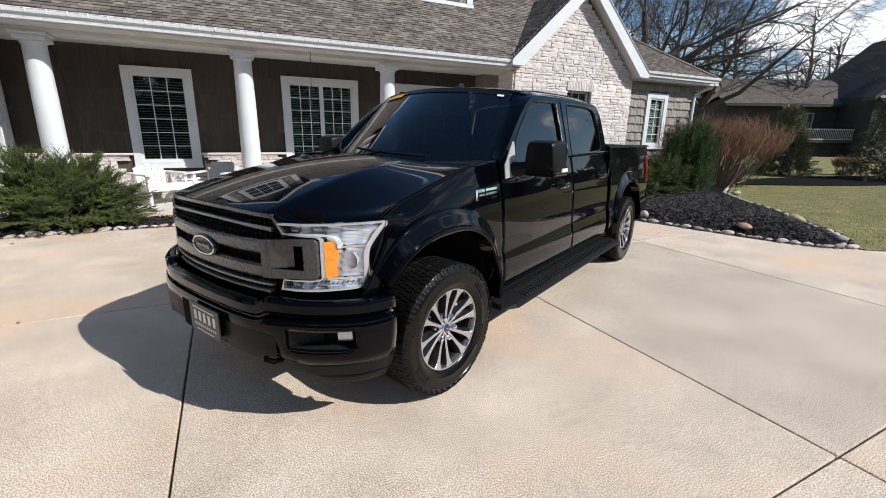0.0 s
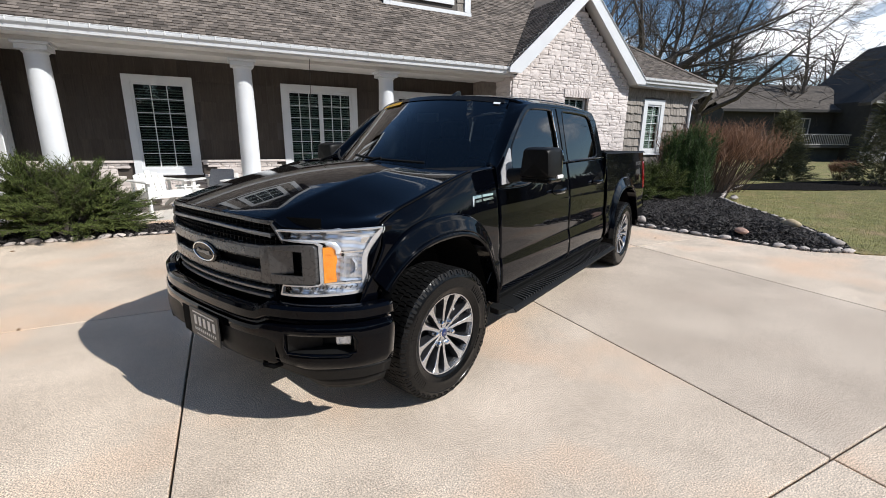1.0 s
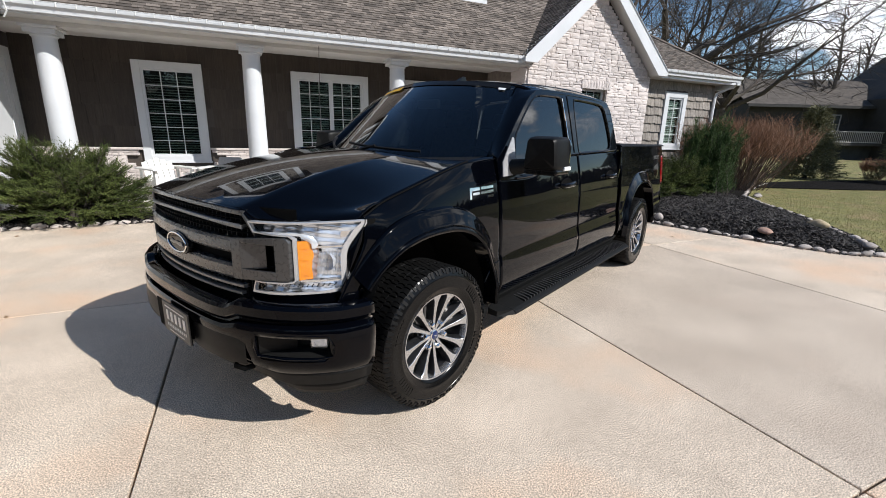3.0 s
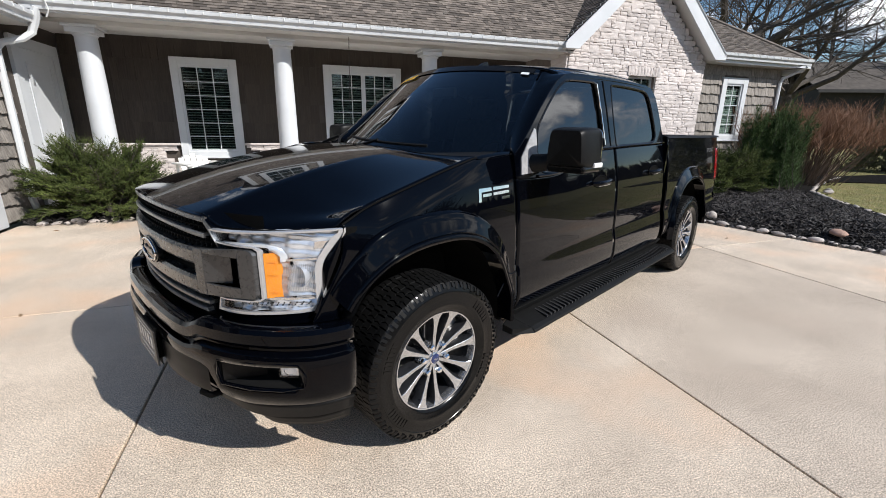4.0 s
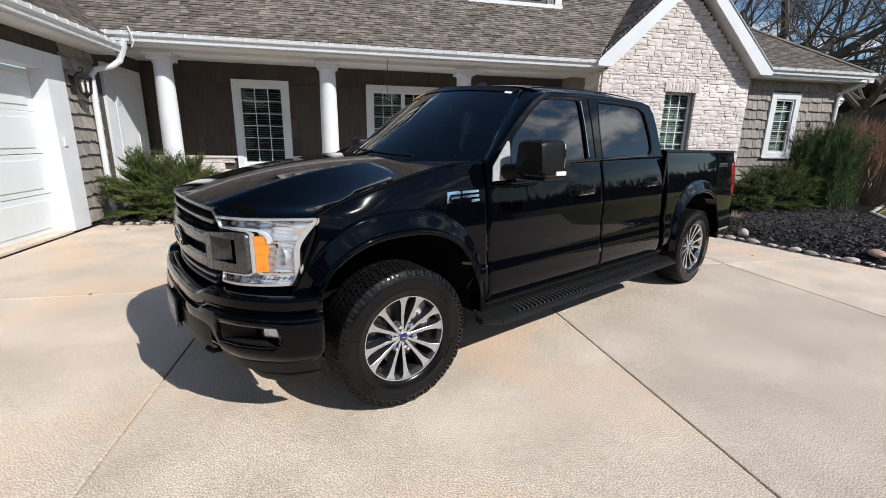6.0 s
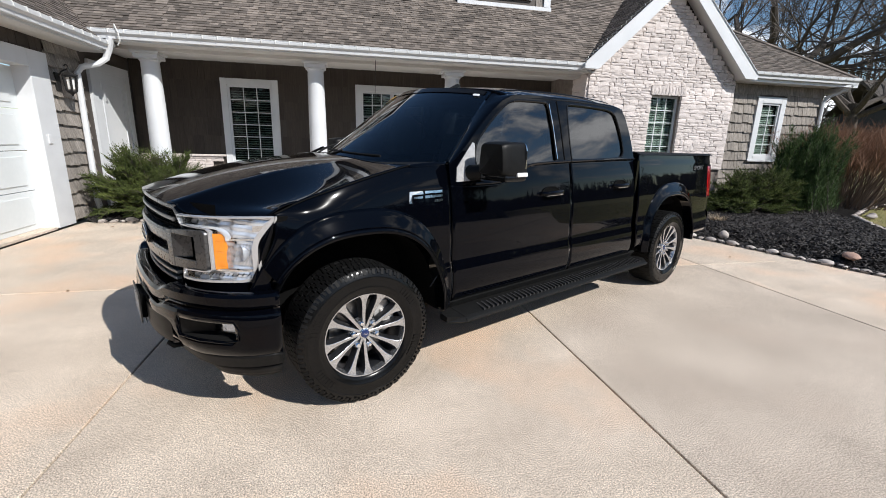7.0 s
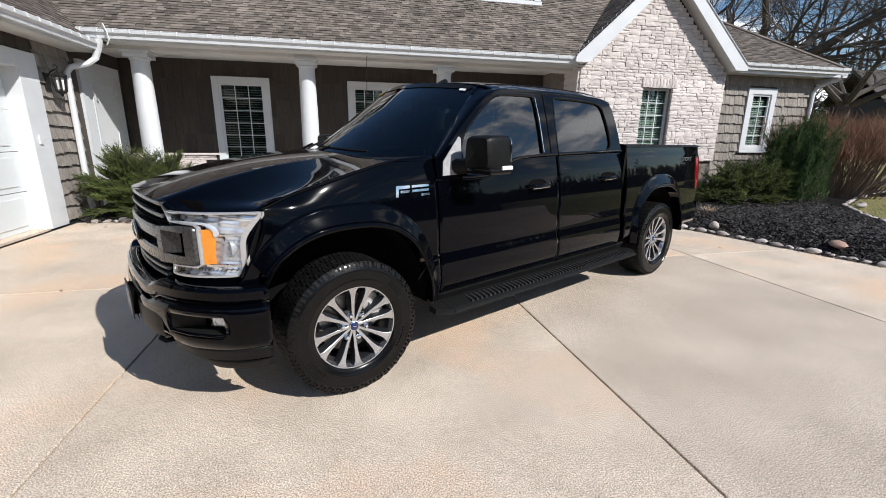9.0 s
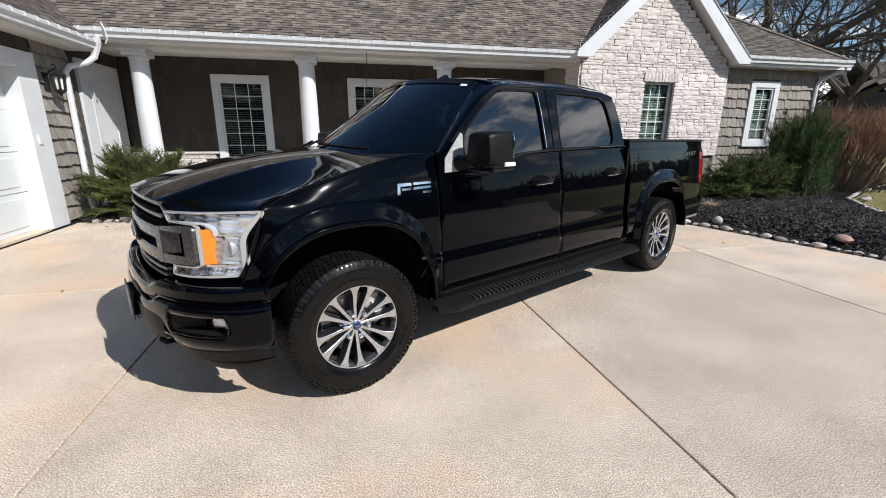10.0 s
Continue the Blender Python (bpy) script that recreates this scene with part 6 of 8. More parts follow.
def lamp_back(y, z):
    """The depth of the reflector: three chambers, each leaning back towards its top."""
    lo, hi = (.776, .846) if z < .846 else ((.846, .997) if z < .997 else (.997, 1.10))
    return lerp(.040, .068, (z - lo) / (hi - lo)) - .12 * max(0, y - .76) + .006 * math.sin(y * 118) + .004 * math.sin(z * 190 + y * 40)


def lamp_strip(path, s, w, off):
    v = []
    for i in range(len(path)):
        (ya, za), (yb, zb) = path[max(0, i - 1)], path[min(len(path) - 1, i + 1)]
        dy, dz = yb - ya, zb - za
        l = math.hypot(dy, dz) or 1
        y, z = path[i]
        for o, d in ((-.5, .012), (-.3, 0), (.3, 0), (.5, .012)):
            yy, zz = y - dz / l * w * o, z + dy / l * w * o
            v.append((hx(yy, zz) + off + d, s * yy, zz))
    return v, [(4 * i + j, 4 * i + j + 1, 4 * i + j + 5, 4 * i + j + 4) for i in range(len(path) - 1) for j in range(3)]


def lamp_ribbon(s):
    """The bezel: a strip inside the whole outline, broad at the outer and lower sides."""
    pts = []
    for i in range(len(LAMP)):
        a, b = LAMP[i], LAMP[(i + 1) % len(LAMP)]
        n = max(1, int(math.dist(a, b) / .012))
        pts += [(lerp(a[0], b[0], k / n), lerp(a[1], b[1], k / n)) for k in range(n)]
    m = len(pts)
    v, f = [], []
    for i in range(m):
        (ya, za), (yb, zb) = pts[i - 1], pts[(i + 1) % m]
        dy, dz = yb - ya, zb - za
        l = math.hypot(dy, dz) or 1
        y, z = pts[i]
        w = .006 + .005 * smoothstep(.80, .84, y) * smoothstep(1.09, 1.07, z) + .004 * smoothstep(.80, .79, z)
        iy, iz = y + dz / l * w, z - dy / l * w
        v += [(hx(y, z) + .012, s * (y - dz / l * .004), z + dy / l * .004), (hx(y, z) - .004, s * y, z), (hx(iy, iz) - .0035, s * iy, iz), (hx(iy, iz) + .012, s * iy, iz)]
    for i in range(m):
        k = (i + 1) % m
        f += [(4 * i + j, 4 * i + j + 1, 4 * k + j + 1, 4 * k + j) for j in range(3)]
    return v, f


for s in (-1, 1):
    lamp = part("headlamp", lamp_sheet(LAMP, s, lamp_back, .008), M_REFLECTOR, truck, "clear C-shaped headlamp with an amber marker", smooth=40)
    part("lens", lamp_sheet(LAMP, s, -.002), M_LENS, lamp, smooth=60)
    edge = []
    for i in range(len(LAMP)):
        a, b = LAMP[i], LAMP[(i + 1) % len(LAMP)]
        n = max(1, int(math.dist(a, b) / .015))
        edge += [(hx(lerp(a[0], b[0], k / n), lerp(a[1], b[1], k / n)) + .004, s * lerp(a[0], b[0], k / n), lerp(a[1], b[1], k / n)) for k in range(n)]
    part("bezel", lamp_ribbon(s), M_BEZEL, lamp, "silver lamp bezel", smooth=40)
    walls = [((x + o), y, z) for x, y, z in edge for o in (0, .06)]
    m = len(edge)
    part("housing", (walls, [(2 * i, 2 * ((i + 1) % m), 2 * ((i + 1) % m) + 1, 2 * i + 1) for i in range(m)]), M_UNDER, lamp, smooth=40)
    part("amber_marker", lamp_sheet([(.742, .846), (.776, .850), (.773, .90), (.779, .96), (.774, 1.010), (.766, 1.022), (.742, 1.022)], s, lambda y, z: .006 + .35 * (y - .742), .004), M_AMBER, lamp, "amber side marker", smooth=40)
    for z0 in (.866, .935, .985):
        part("amber_rib", lamp_sheet([(.744, z0), (.772, z0), (.772, z0 + .004), (.744, z0 + .004)], s, .007, .006), M_AMBER, lamp)
    part("marker_hood", lamp_strip([(.60, 1.052), (.66, 1.0515), (.72, 1.051), (.750, 1.048), (.768, 1.041), (.780, 1.028), (.786, 1.010), (.786, .99)], s, .012, .004), M_BRIGHT, lamp, "white marker hood", smooth=50)
    for yc, zc, r in ((.808, .925, .040),):
        x0 = hx(yc, zc) + .012
        part("reflector_bowl", lathe([(.004, .045), (r * .5, .035), (r * .8, .018), (r, .0)], 32, "x", (x0 + .016, s * yc, zc)), M_REFLECTOR, lamp, smooth=60)
    part("lamp_mount", lamp_sheet([(.838, 1.030), (.866, 1.034), (.868, 1.060), (.840, 1.058)], s, .03, .008), M_CHROME, lamp)
    for k in range(16):
        y = .785 + .0035 * k
        part("reflector_rib", lamp_sheet([(y, .868), (y + .0014, .868), (y + .0014, .975), (y, .975)], s, .020, .02), M_BEZEL, lamp)
    for k in range(14):
        y = .64 + .014 * k
        part("vent_slit", lamp_sheet([(y, .812), (y + .005, .812), (y + .009, .826), (y + .004, .826)], s, .022, .007), M_SATIN, lamp)
    part("lamp_shelf", lamp_sheet([(.790, .990), (.850, .990), (.856, .998), (.786, .998)], s, .010, .006), M_CHROME, lamp)
    part("lamp_shelf", lamp_sheet([(.745, .838), (.842, .836), (.842, .844), (.745, .848)], s, .010, .006), M_CHROME, lamp)
    # body filler between lamp, bonnet and wing
    part("lamp_gap", lamp_sheet([(.56, 1.110), (.90, 1.108), (.90, 1.098), (.56, 1.094)], s, .022, .006), M_UNDER, truck)
    part("lamp_panel", lamp_sheet([(.52, .782), (.80, .790), (.885, .800), (.905, .74), (.52, .735)], s, .008), M_PAINT, truck, smooth=50)
    def wing(u, w, s=s):
        z = lerp(.79, 1.112, w)
        yl = curve_at([(.79, .864), (.955, .866), (.995, .872), (1.09, .903), (1.12, .905)], z)
        xf = curve_at([(.4, -.60), (.75, -.585), (.80, -.572), (.95, -.50), (1.08, -.452), (1.3, -.45)], z) + .006
        p, q = Vector((hx(yl - .004, z) + .001, yl, z)), Vector((xf, side_half(xf, z, fender_top(xf), fender_ytop(xf)), z))
        c = p.lerp(q, u) + Vector((-.3, .8, 0)) * (.010 * 4 * u * (1 - u))
        return (c.x, s * c.y, c.z)
    part("wing_front", grid(6, 16, wing), M_PAINT, truck, smooth=60)

# bumper
def bumper_plan(t):
    """t from -1 to 1 across the bumper; gives x, y and the outward direction."""
    a = abs(t)
    y = curve_at([(0, 0), (.2, .22), (.4, .44), (.6, .66), (.75, .81), (.87, .915), (.95, .962), (1.0, .982)], a)
    x = curve_at([(0, -.945), (.2, -.940), (.4, -.918), (.6, -.846), (.75, -.752), (.87, -.645), (.95, -.552), (1.0, -.475)], a)
    return x, math.copysign(y, t)


def bumper_pt(t, o, z):
    x, y = bumper_plan(t)
    x2, y2 = bumper_plan(min(1, max(-1, t + .01)))
    x1, y1 = bumper_plan(min(1, max(-1, t - .01)))
    dx, dy = x2 - x1, y2 - y1
    l = math.hypot(dx, dy) or 1
    return (x + o * -dy / l * 1.0, y + o * dx / l, z)


SEC = [(-.075, .752), (-.040, .758), (-.010, .752), (.002, .738), (.004, .700), (-.006, .684), (-.020, .678), (-.018, .668), (.006, .655), (.012, .640), (.014, .618), (.013, .590), (.010, .565), (.008, .545), (.004, .520), (-.002, .470), (-.012, .435), (-.030, .418), (-.08, .415)]


def bump_rows(u, w):
    t = 2 * u - 1
    k = w * (len(SEC) - 1)
    i = min(len(SEC) - 2, int(k))
    f = k - i
    o, z = lerp(SEC[i][0], SEC[i + 1][0], f), lerp(SEC[i][1], SEC[i + 1][1], f)
    a = abs(t)
    dip = smoothstep(.50, .42, a)
    if z > .66:
        z -= .030 * dip
        o -= .0 * dip
    else:
        z -= .018 * dip * smoothstep(.60, .655, z)
    if z < .5:
        z += .012 * smoothstep(.5, 1.0, a) + .040 * smoothstep(.68, .48, a) * (.5 - z) / .085
    return bumper_pt(t, o, z)


def fog_hole(u, w):
    t = abs(2 * u - 1)
    k = w * (len(SEC) - 1)
    i = min(len(SEC) - 2, int(k))
    z = lerp(SEC[i][1], SEC[i + 1][1], k - i)
    return not (.585 < t < .86 and .52 < z < .625)


bumper = part("front_bumper", grid(96, len(SEC) - 1, bump_rows, fog_hole), M_PAINT, truck, "gloss black bumper with fog-lamp pockets", smooth=32, solid=.008)
for s in (-1, 1):
    def pocket(u, w, s=s):
        t = lerp(.580, .865, u)
        z = lerp(.517, .628, w)
        q = Vector(bumper_pt(s * t, -.09 if (0.02 < u < .98 and .05 < w < .95) else .001, z))
        return q
    part("fog_pocket", grid(14, 6, pocket), M_PLASTIC, bumper, "black fog-lamp pocket", smooth=25)
    rim = [bumper_pt(s * t, .012, z) for t, z in ((.585, .620), (.70, .628), (.80, .630), (.850, .624), (.868, .580), (.862, .530), (.80, .518), (.70, .516), (.590, .520), (.578, .560))]
    part("pocket_rim", tube(rim + rim[:2], .004, 6, False), M_PAINT, bumper)
    ramp = [Vector(bumper_pt(s * t, o, z)) for t, o, z in ((.59, .0, .525), (.72, -.07, .535), (.72, -.07, .60), (.59, .0, .617))]
    part("pocket_ramp", ([tuple(p) for p in ramp], [(0, 1, 2, 3)]), M_SATIN, bumper)
    fx, fy, fz = bumper_pt(s * .815, -.028, .585)
    fog = part("fog_lamp", soft_box(-.004, .035, -.036, .036, -.027, .027, .008), M_REFLECTOR, bumper, "small clear fog lamp", at=pose(fx, fy, fz, 0, 0, s * -42))
    part("fog_bowl", lathe([(.004, .018), (.014, .010), (.020, .0)], 20, "x", (-.006, 0, 0)), M_CHROME, fog, smooth=60)
    part("fog_lens", soft_box(-.012, -.008, -.036, .036, -.027, .027, .0015), M_LENS, fog)
    part("bumper_pad", grid(10, 5, lambda u, w, s=s: bumper_pt(s * lerp(.20, .535, u), .016 - .012 * (abs(2 * u - 1) ** 8 + abs(2 * w - 1) ** 8) * .5, lerp(.462, .612 - .012 * u, w))), M_SATIN, bumper, "satin black bumper cover pad", smooth=40)
    hk = [bumper_pt(s * .455, -.09, .442), bumper_pt(s * .445, -.03, .434), bumper_pt(s * .465, -.005, .430), bumper_pt(s * .510, -.005, .430), bumper_pt(s * .530, -.03, .434), bumper_pt(s * .520, -.09, .442)]
    hook = part("tow_hook", tube(hk, .013, 8), M_UNDER, truck, "black tow hook", smooth=50)
# flat black sheet on the bumper face paints in the dark of an opening
part("centre_dark_sheet", grid(8, 3, lambda u, w: bumper_pt(lerp(-.19, .19, u), .0155, lerp(.445, .60, w))), M_UNDER, bumper)
# lower valance and air dam
part("valance", grid(60, 5, lambda u, w: bumper_pt(2 * u - 1, lerp(-.022, -.050, w) - .03 * (w > .8), lerp(.432 + .030 * smoothstep(.68, .48, abs(2 * u - 1)), .335 + .012 * abs(2 * u - 1) + .050 * smoothstep(.72, .48, abs(2 * u - 1)), w))), M_SATIN, truck, "satin black lower valance", smooth=40, solid=.006)
part("air_dam", grid(60, 3, lambda u, w: bumper_pt(2 * u - 1, -.07 - .03 * w - .05 * smoothstep(.72, .45, abs(2 * u - 1)), lerp(.345 + .045 * smoothstep(.72, .48, abs(2 * u - 1)), .285 + .065 * smoothstep(.75, .48, abs(2 * u - 1)), w))), M_PLASTIC, truck, "black plastic air dam", smooth=40, solid=.006)

# dealer plate: a black plate with plain white shapes
pl = part("front_plate", soft_box(-.984, -.976, -.255, .055, .470, .632, .003), M_PLATE, truck, "black front plate with pale plain bars")
px = -.985
part("plate_bar", boxvf(px - .001, px + .001, -.215, .015, .606, .613), M_PLATEINK, pl)
for k in range(5):
    part("plate_bar", boxvf(px - .001, px + .001, -.222 + .050 * k, -.222 + .050 * k + .026, .540, .592), M_PLATEINK, pl)
for k in range(11):
    part("plate_bar", boxvf(px - .001, px + .001, -.222 + .0215 * k, -.222 + .0215 * k + .010, .508, .524), M_PLATEINK, pl)
part("plate_bar", boxvf(px - .001, px + .001, -.19, -.01, .485, .490), M_PLATEINK, pl)
part("plate_bracket", boxvf(-.982, -.94, -.20, .0, .48, .62), M_UNDER, truck)


# mirrors
def mirror(s):
    n, m = 32, 16
    def pt(u, w):
        a = 2 * math.pi * u
        e = .26
        ca_, sa_ = math.cos(a), math.sin(a)
        y = math.copysign(abs(ca_) ** e, ca_)
        z = math.copysign(abs(sa_) ** e, sa_)
        prof = curve_at([(0, .0), (.006, .55), (.03, .76), (.09, .89), (.3, .98), (.6, 1.01), (1.0, 1.0)], w)
        x = lerp(.775, .985, w)
        lean = .020 * (z + 1) / 2
        return (x, s * (1.095 + (.122 - lean) * y * prof), 1.374 + .104 * z * prof)
    mir = part("door_mirror", grid(n, m, pt), M_SATIN, truck, "large black door mirror with a clear marker lamp", smooth=50)
    part("mirror_back", prism([(s * 1.095 + .118 * math.copysign(abs(math.cos(t)) ** .42, math.cos(t)), 1.374 + .104 * math.copysign(abs(math.sin(t)) ** .42, math.sin(t))) for t in [2 * math.pi * k / 32 for k in range(32)]], .972, .980, "x"), M_CHROME, mir)
    part("mirror_skirt", soft_box(.80, .99, s * .985 if s > 0 else -1.212, s * 1.212 if s > 0 else -.985, 1.243, 1.285, .016, 3), M_GLOSSTRIM, mir)
    part("marker_lamp", soft_box(.895, .990, s * 1.16 if s > 0 else -1.222, s * 1.222 if s > 0 else -1.16, 1.272, 1.298, .006), M_FROST, mir, "clear marker lamp")
    part("mirror_arm", tube([(.80, s * .885, 1.275), (.83, s * .94, 1.285), (.86, s * 1.00, 1.295)], [.055, .050, .045], 12), M_SATIN, mir, smooth=60)
    sail = [(.672, 1.228), (.690, 1.315), (.845, 1.470), (.862, 1.462), (.850, 1.34), (.845, 1.232)]
    part("mirror_sail", filled(sail, [], s, .006), M_SAIL, mir, "satin corner panel", solid=.012)


mirror(-1)
mirror(1)


# running boards
def step(s):
    st = part("running_board", merge(*[prism([(s * .885, .395), (s * 1.055, .376), (s * 1.085, .364), (s * 1.085, .346), (s * 1.05, .334), (s * .90, .345)], .66, 3.06, "x")]), M_PLASTIC, truck, "black ribbed running board", bevel=.008)
    for xx in (.66, 3.06):
        d = -.10 if xx < 1 else .08
        part("end_cap", ([(xx, s * .90, .392), (xx, s * 1.06, .374), (xx, s * 1.085, .350), (xx, s * 1.05, .334), (xx, s * .90, .345), (xx + d, s * .93, .385), (xx + d, s * 1.0, .376), (xx + d, s * 1.0, .340), (xx + d, s * .93, .342)],
                         [(0, 1, 6, 5), (1, 2, 7, 6), (2, 3, 7), (3, 4, 8, 7), (4, 0, 5, 8), (5, 6, 7, 8)]), M_PLASTIC, st)
    for x0, x1 in ((.84, 2.96),):
        n = 50
        for k in range(n):
            x = lerp(x0, x1, k / (n - 1))
            part("rib", prism([(x + .030, s * .940), (x + .044, s * .940), (x + .014, s * 1.050), (x, s * 1.050)], .372, .390, "z"), M_SILVERRIB, st)
    for x in (.95, 1.85, 2.75):
        part("bracket", boxvf(x, x + .07, s * .6 if s > 0 else -.92, s * .92 if s > 0 else -.6, .345, .375), M_UNDER, st)
        part("bracket_plate", boxvf(x + .02, x + .16, s * .885 if s > 0 else -.905, s * .905 if s > 0 else -.885, .392, .425), M_CASTING, st)


step(-1)
step(1)

# bed
bed = part("bed_floor", merge(boxvf(2.98, 4.70, -.80, .80, .84, .87), boxvf(2.96, 2.99, -.88, .88, .55, 1.40), boxvf(2.99, 4.66, -.83, -.80, .86, 1.40), boxvf(2.99, 4.66, .80, .83, .86, 1.40)), M_UNDER, truck)
for s in (-1, 1):
    part("bed_rail_cap", grid(24, 6, lambda u, w, s=s: (lerp(2.96, 4.715, u), s * lerp(.914, .79, w), bed_top(lerp(2.96, 4.715, u)) - .012 + .022 * math.sin(w * math.pi) ** .5)), M_PLASTIC, truck, "black bed-rail cap", smooth=50)
    # tail lamp wraps the corner
    def lampz(u, w, s=s):
        z = lerp(.902, 1.262, w)
        k = lerp(0, 1, u)
        x = lerp(4.655 - .012 * w - .012 * math.sin(w * math.pi), 4.748, min(1, k / .65))
        w_ = side_half(4.66, z, 3.0, 1.0)
        y = w_ if k <= .65 else lerp(w_, .80, (k - .65) / .35)
        yy = y - .03 * smoothstep(.45, .75, k) + .004
        return (x + (.004 if k > .65 else 0), s * yy, z)
    tl = part("tail_lamp", grid(12, 10, lampz), M_RED, truck, "red tail lamp wrapping the bed corner", smooth=45, solid=.02)
    part("lamp_strip", grid(4, 6, lambda u, w, s=s: (lerp(4.665, 4.70, u), s * (side_half(4.68, lerp(.95, 1.22, w), 3.0, 1.0) + .006), lerp(.95, 1.22, w))), M_RED, tl)
    part("rear_corner", boxvf(4.60, 4.72, s * .80 if s > 0 else -.87, s * .87 if s > 0 else -.80, .58, 1.39), M_PAINT, truck)
    fc = bpy.data.curves.new("side_word", 'FONT')
    fc.body, fc.size, fc.extrude, fc.align_x, fc.shear = "SPORT", .074, .0012, 'CENTER', .3
    tmp = bpy.data.objects.new("side_word", fc)
    word = bpy.data.meshes.new_from_object(tmp)
    bpy.data.objects.remove(tmp)
    word.materials.clear()
    word.materials.append(M_SILVERBAR)
    wd = new("side_lettering", word)
    wd.parent = truck
    tilt = math.degrees(math.atan(.15))
    wd.matrix_basis = pose(4.34, s * (side_half(4.22, 1.25, 3.0, 1.0) + .004), 1.228, 90 - tilt, 0, 1.2 if s < 0 else 178.8) @ Matrix.Diagonal((1.25, .85, 1, 1))
    part("lamp_surround", grid(6, 10, lambda u, w, s=s: (lerp(4.635, 4.735, u), s * (side_half(4.66, lerp(.885, 1.28, w), 3.0, 1.0) + .001), lerp(.885, 1.28, w))), M_GLOSSTRIM, tl)
    wd["label"] = "dark chrome word on the bed side"
part("tailgate", soft_box(4.665, 4.735, -.80, .80, .72, 1.40, .015, 3), M_PAINT, truck, "closed black tailgate")
part("rear_bumper", grid(40, 8, lambda u, w: (4.78 + .13 * math.cos((w - .5) * math.pi) ** .4 - .16 * abs(2 * u - 1) ** 6, (2 * u - 1) * .955, lerp(.56, .76, w)) if 0 < w < 1 else (4.70, (2 * u - 1) * .93, lerp(.56, .76, w))), M_PAINT, truck, "black rear bumper", smooth=45)

# wing badge, as plain bright shapes
for s in (-1, 1):
    def bpt(x, z, o):
        return (x, s * (side_half(x, z, fender_top(x), fender_ytop(x)) + o), z)
    def chip(pts, o=.004):
        a = [bpt(x, z, -.002) for x, z in pts]
        b = [bpt(x, z, o) for x, z in pts]
        n = len(pts)
        return a + b, [tuple(range(n)), tuple(range(2 * n - 1, n - 1, -1))] + [(i, (i + 1) % n, n + (i + 1) % n, n + i) for i in range(n)]
    bd = part("wing_badge", chip([(.312, 1.118), (.320, 1.183), (.415, 1.183), (.419, 1.166), (.336, 1.164), (.331, 1.118)]), M_CHROME, truck, "bright chrome wing badge of plain bars")
    part("badge_bar", chip([(.345, 1.140), (.410, 1.141), (.413, 1.155), (.347, 1.154)]), M_CHROME, bd)
    part("badge_bar", chip([(.430, 1.168), (.560, 1.170), (.562, 1.184), (.431, 1.183)]), M_CHROME, bd)
    part("badge_bar", chip([(.428, 1.142), (.558, 1.144), (.560, 1.158), (.429, 1.156)]), M_CHROME, bd)
    part("badge_bar", chip([(.495, 1.116), (.560, 1.117), (.562, 1.131), (.497, 1.130)]), M_CHROME, bd)
    part("wing_crease", tube([bpt(x, z, .0) for x, z in ((.44, .60), (.50, .66), (.55, .69), (.62, .70))], .004, 5), M_GLOSSTRIM, truck)

# stickers on the glass
def on_shield(y0, y1, w0, w1):
    return grid(6, 3, lambda u, w: shield(.5 + .5 * lerp(y0, y1, u), lerp(w0, w1, w)) + Vector((-.006, 0, .008)))


part("sticker", on_shield(-.93, -.86, .895, .925), M_STICK_W, screen, "small white sticker")
part("sticker", on_shield(.45, .90, .885, .94), M_STICK_Y, screen, "yellow paper sticker")

# cabin
cabin = part("dashboard", grid(20, 6, lambda u, w: (lerp(.55, 1.02, w) + .02 * abs(2 * u - 1), (2 * u - 1) * .76, 1.30 - .10 * (w > .85) - .02 * w)), M_CABIN, truck, "black dashboard", smooth=40, solid=.05)
part("cabin_tub", merge(boxvf(.62, 2.84, -.80, .80, .62, .66), boxvf(2.78, 2.82, -.80, .80, .66, 1.42), boxvf(1.0, 1.04, -.78, .78, .66, 1.24)), M_CABIN, truck)
whl = [(1.16 - .10 * math.sin(t) * .35, -.39 + .19 * math.cos(t), 1.20 + .18 * math.sin(t)) for t in [2 * math.pi * k / 28 for k in range(30)]]
part("steering_wheel", tube(whl, .015, 8, False), M_CABIN, truck, smooth=60)
part("mirror_inside", soft_box(.98, 1.01, -.12, .10, 1.66, 1.73, .012), M_CABIN, truck, "rear-view mirror")


def seat(x, y, w):
    st = part("seat", soft_box(x - .25, x + .27, y - w / 2, y + w / 2, .72, .98, .05, 3), M_SEAT, truck, "grey cloth seat")
    part("backrest", soft_box(-.06, .06, -w / 2 + .01, w / 2 - .01, 0, .60, .05, 3), M_SEAT, st, at=pose(x + .22, y, .95, 0, 14, 0))
    part("headrest", soft_box(-.05, .05, -.14, .14, 0, .18, .04, 3), M_SEAT, st, at=pose(x + .40, y, 1.53, 0, 10, 0))
    return st


seat(1.50, -.39, .52)
seat(1.50, .39, .52)
seat(2.38, -.40, .60)
seat(2.38, .40, .60)

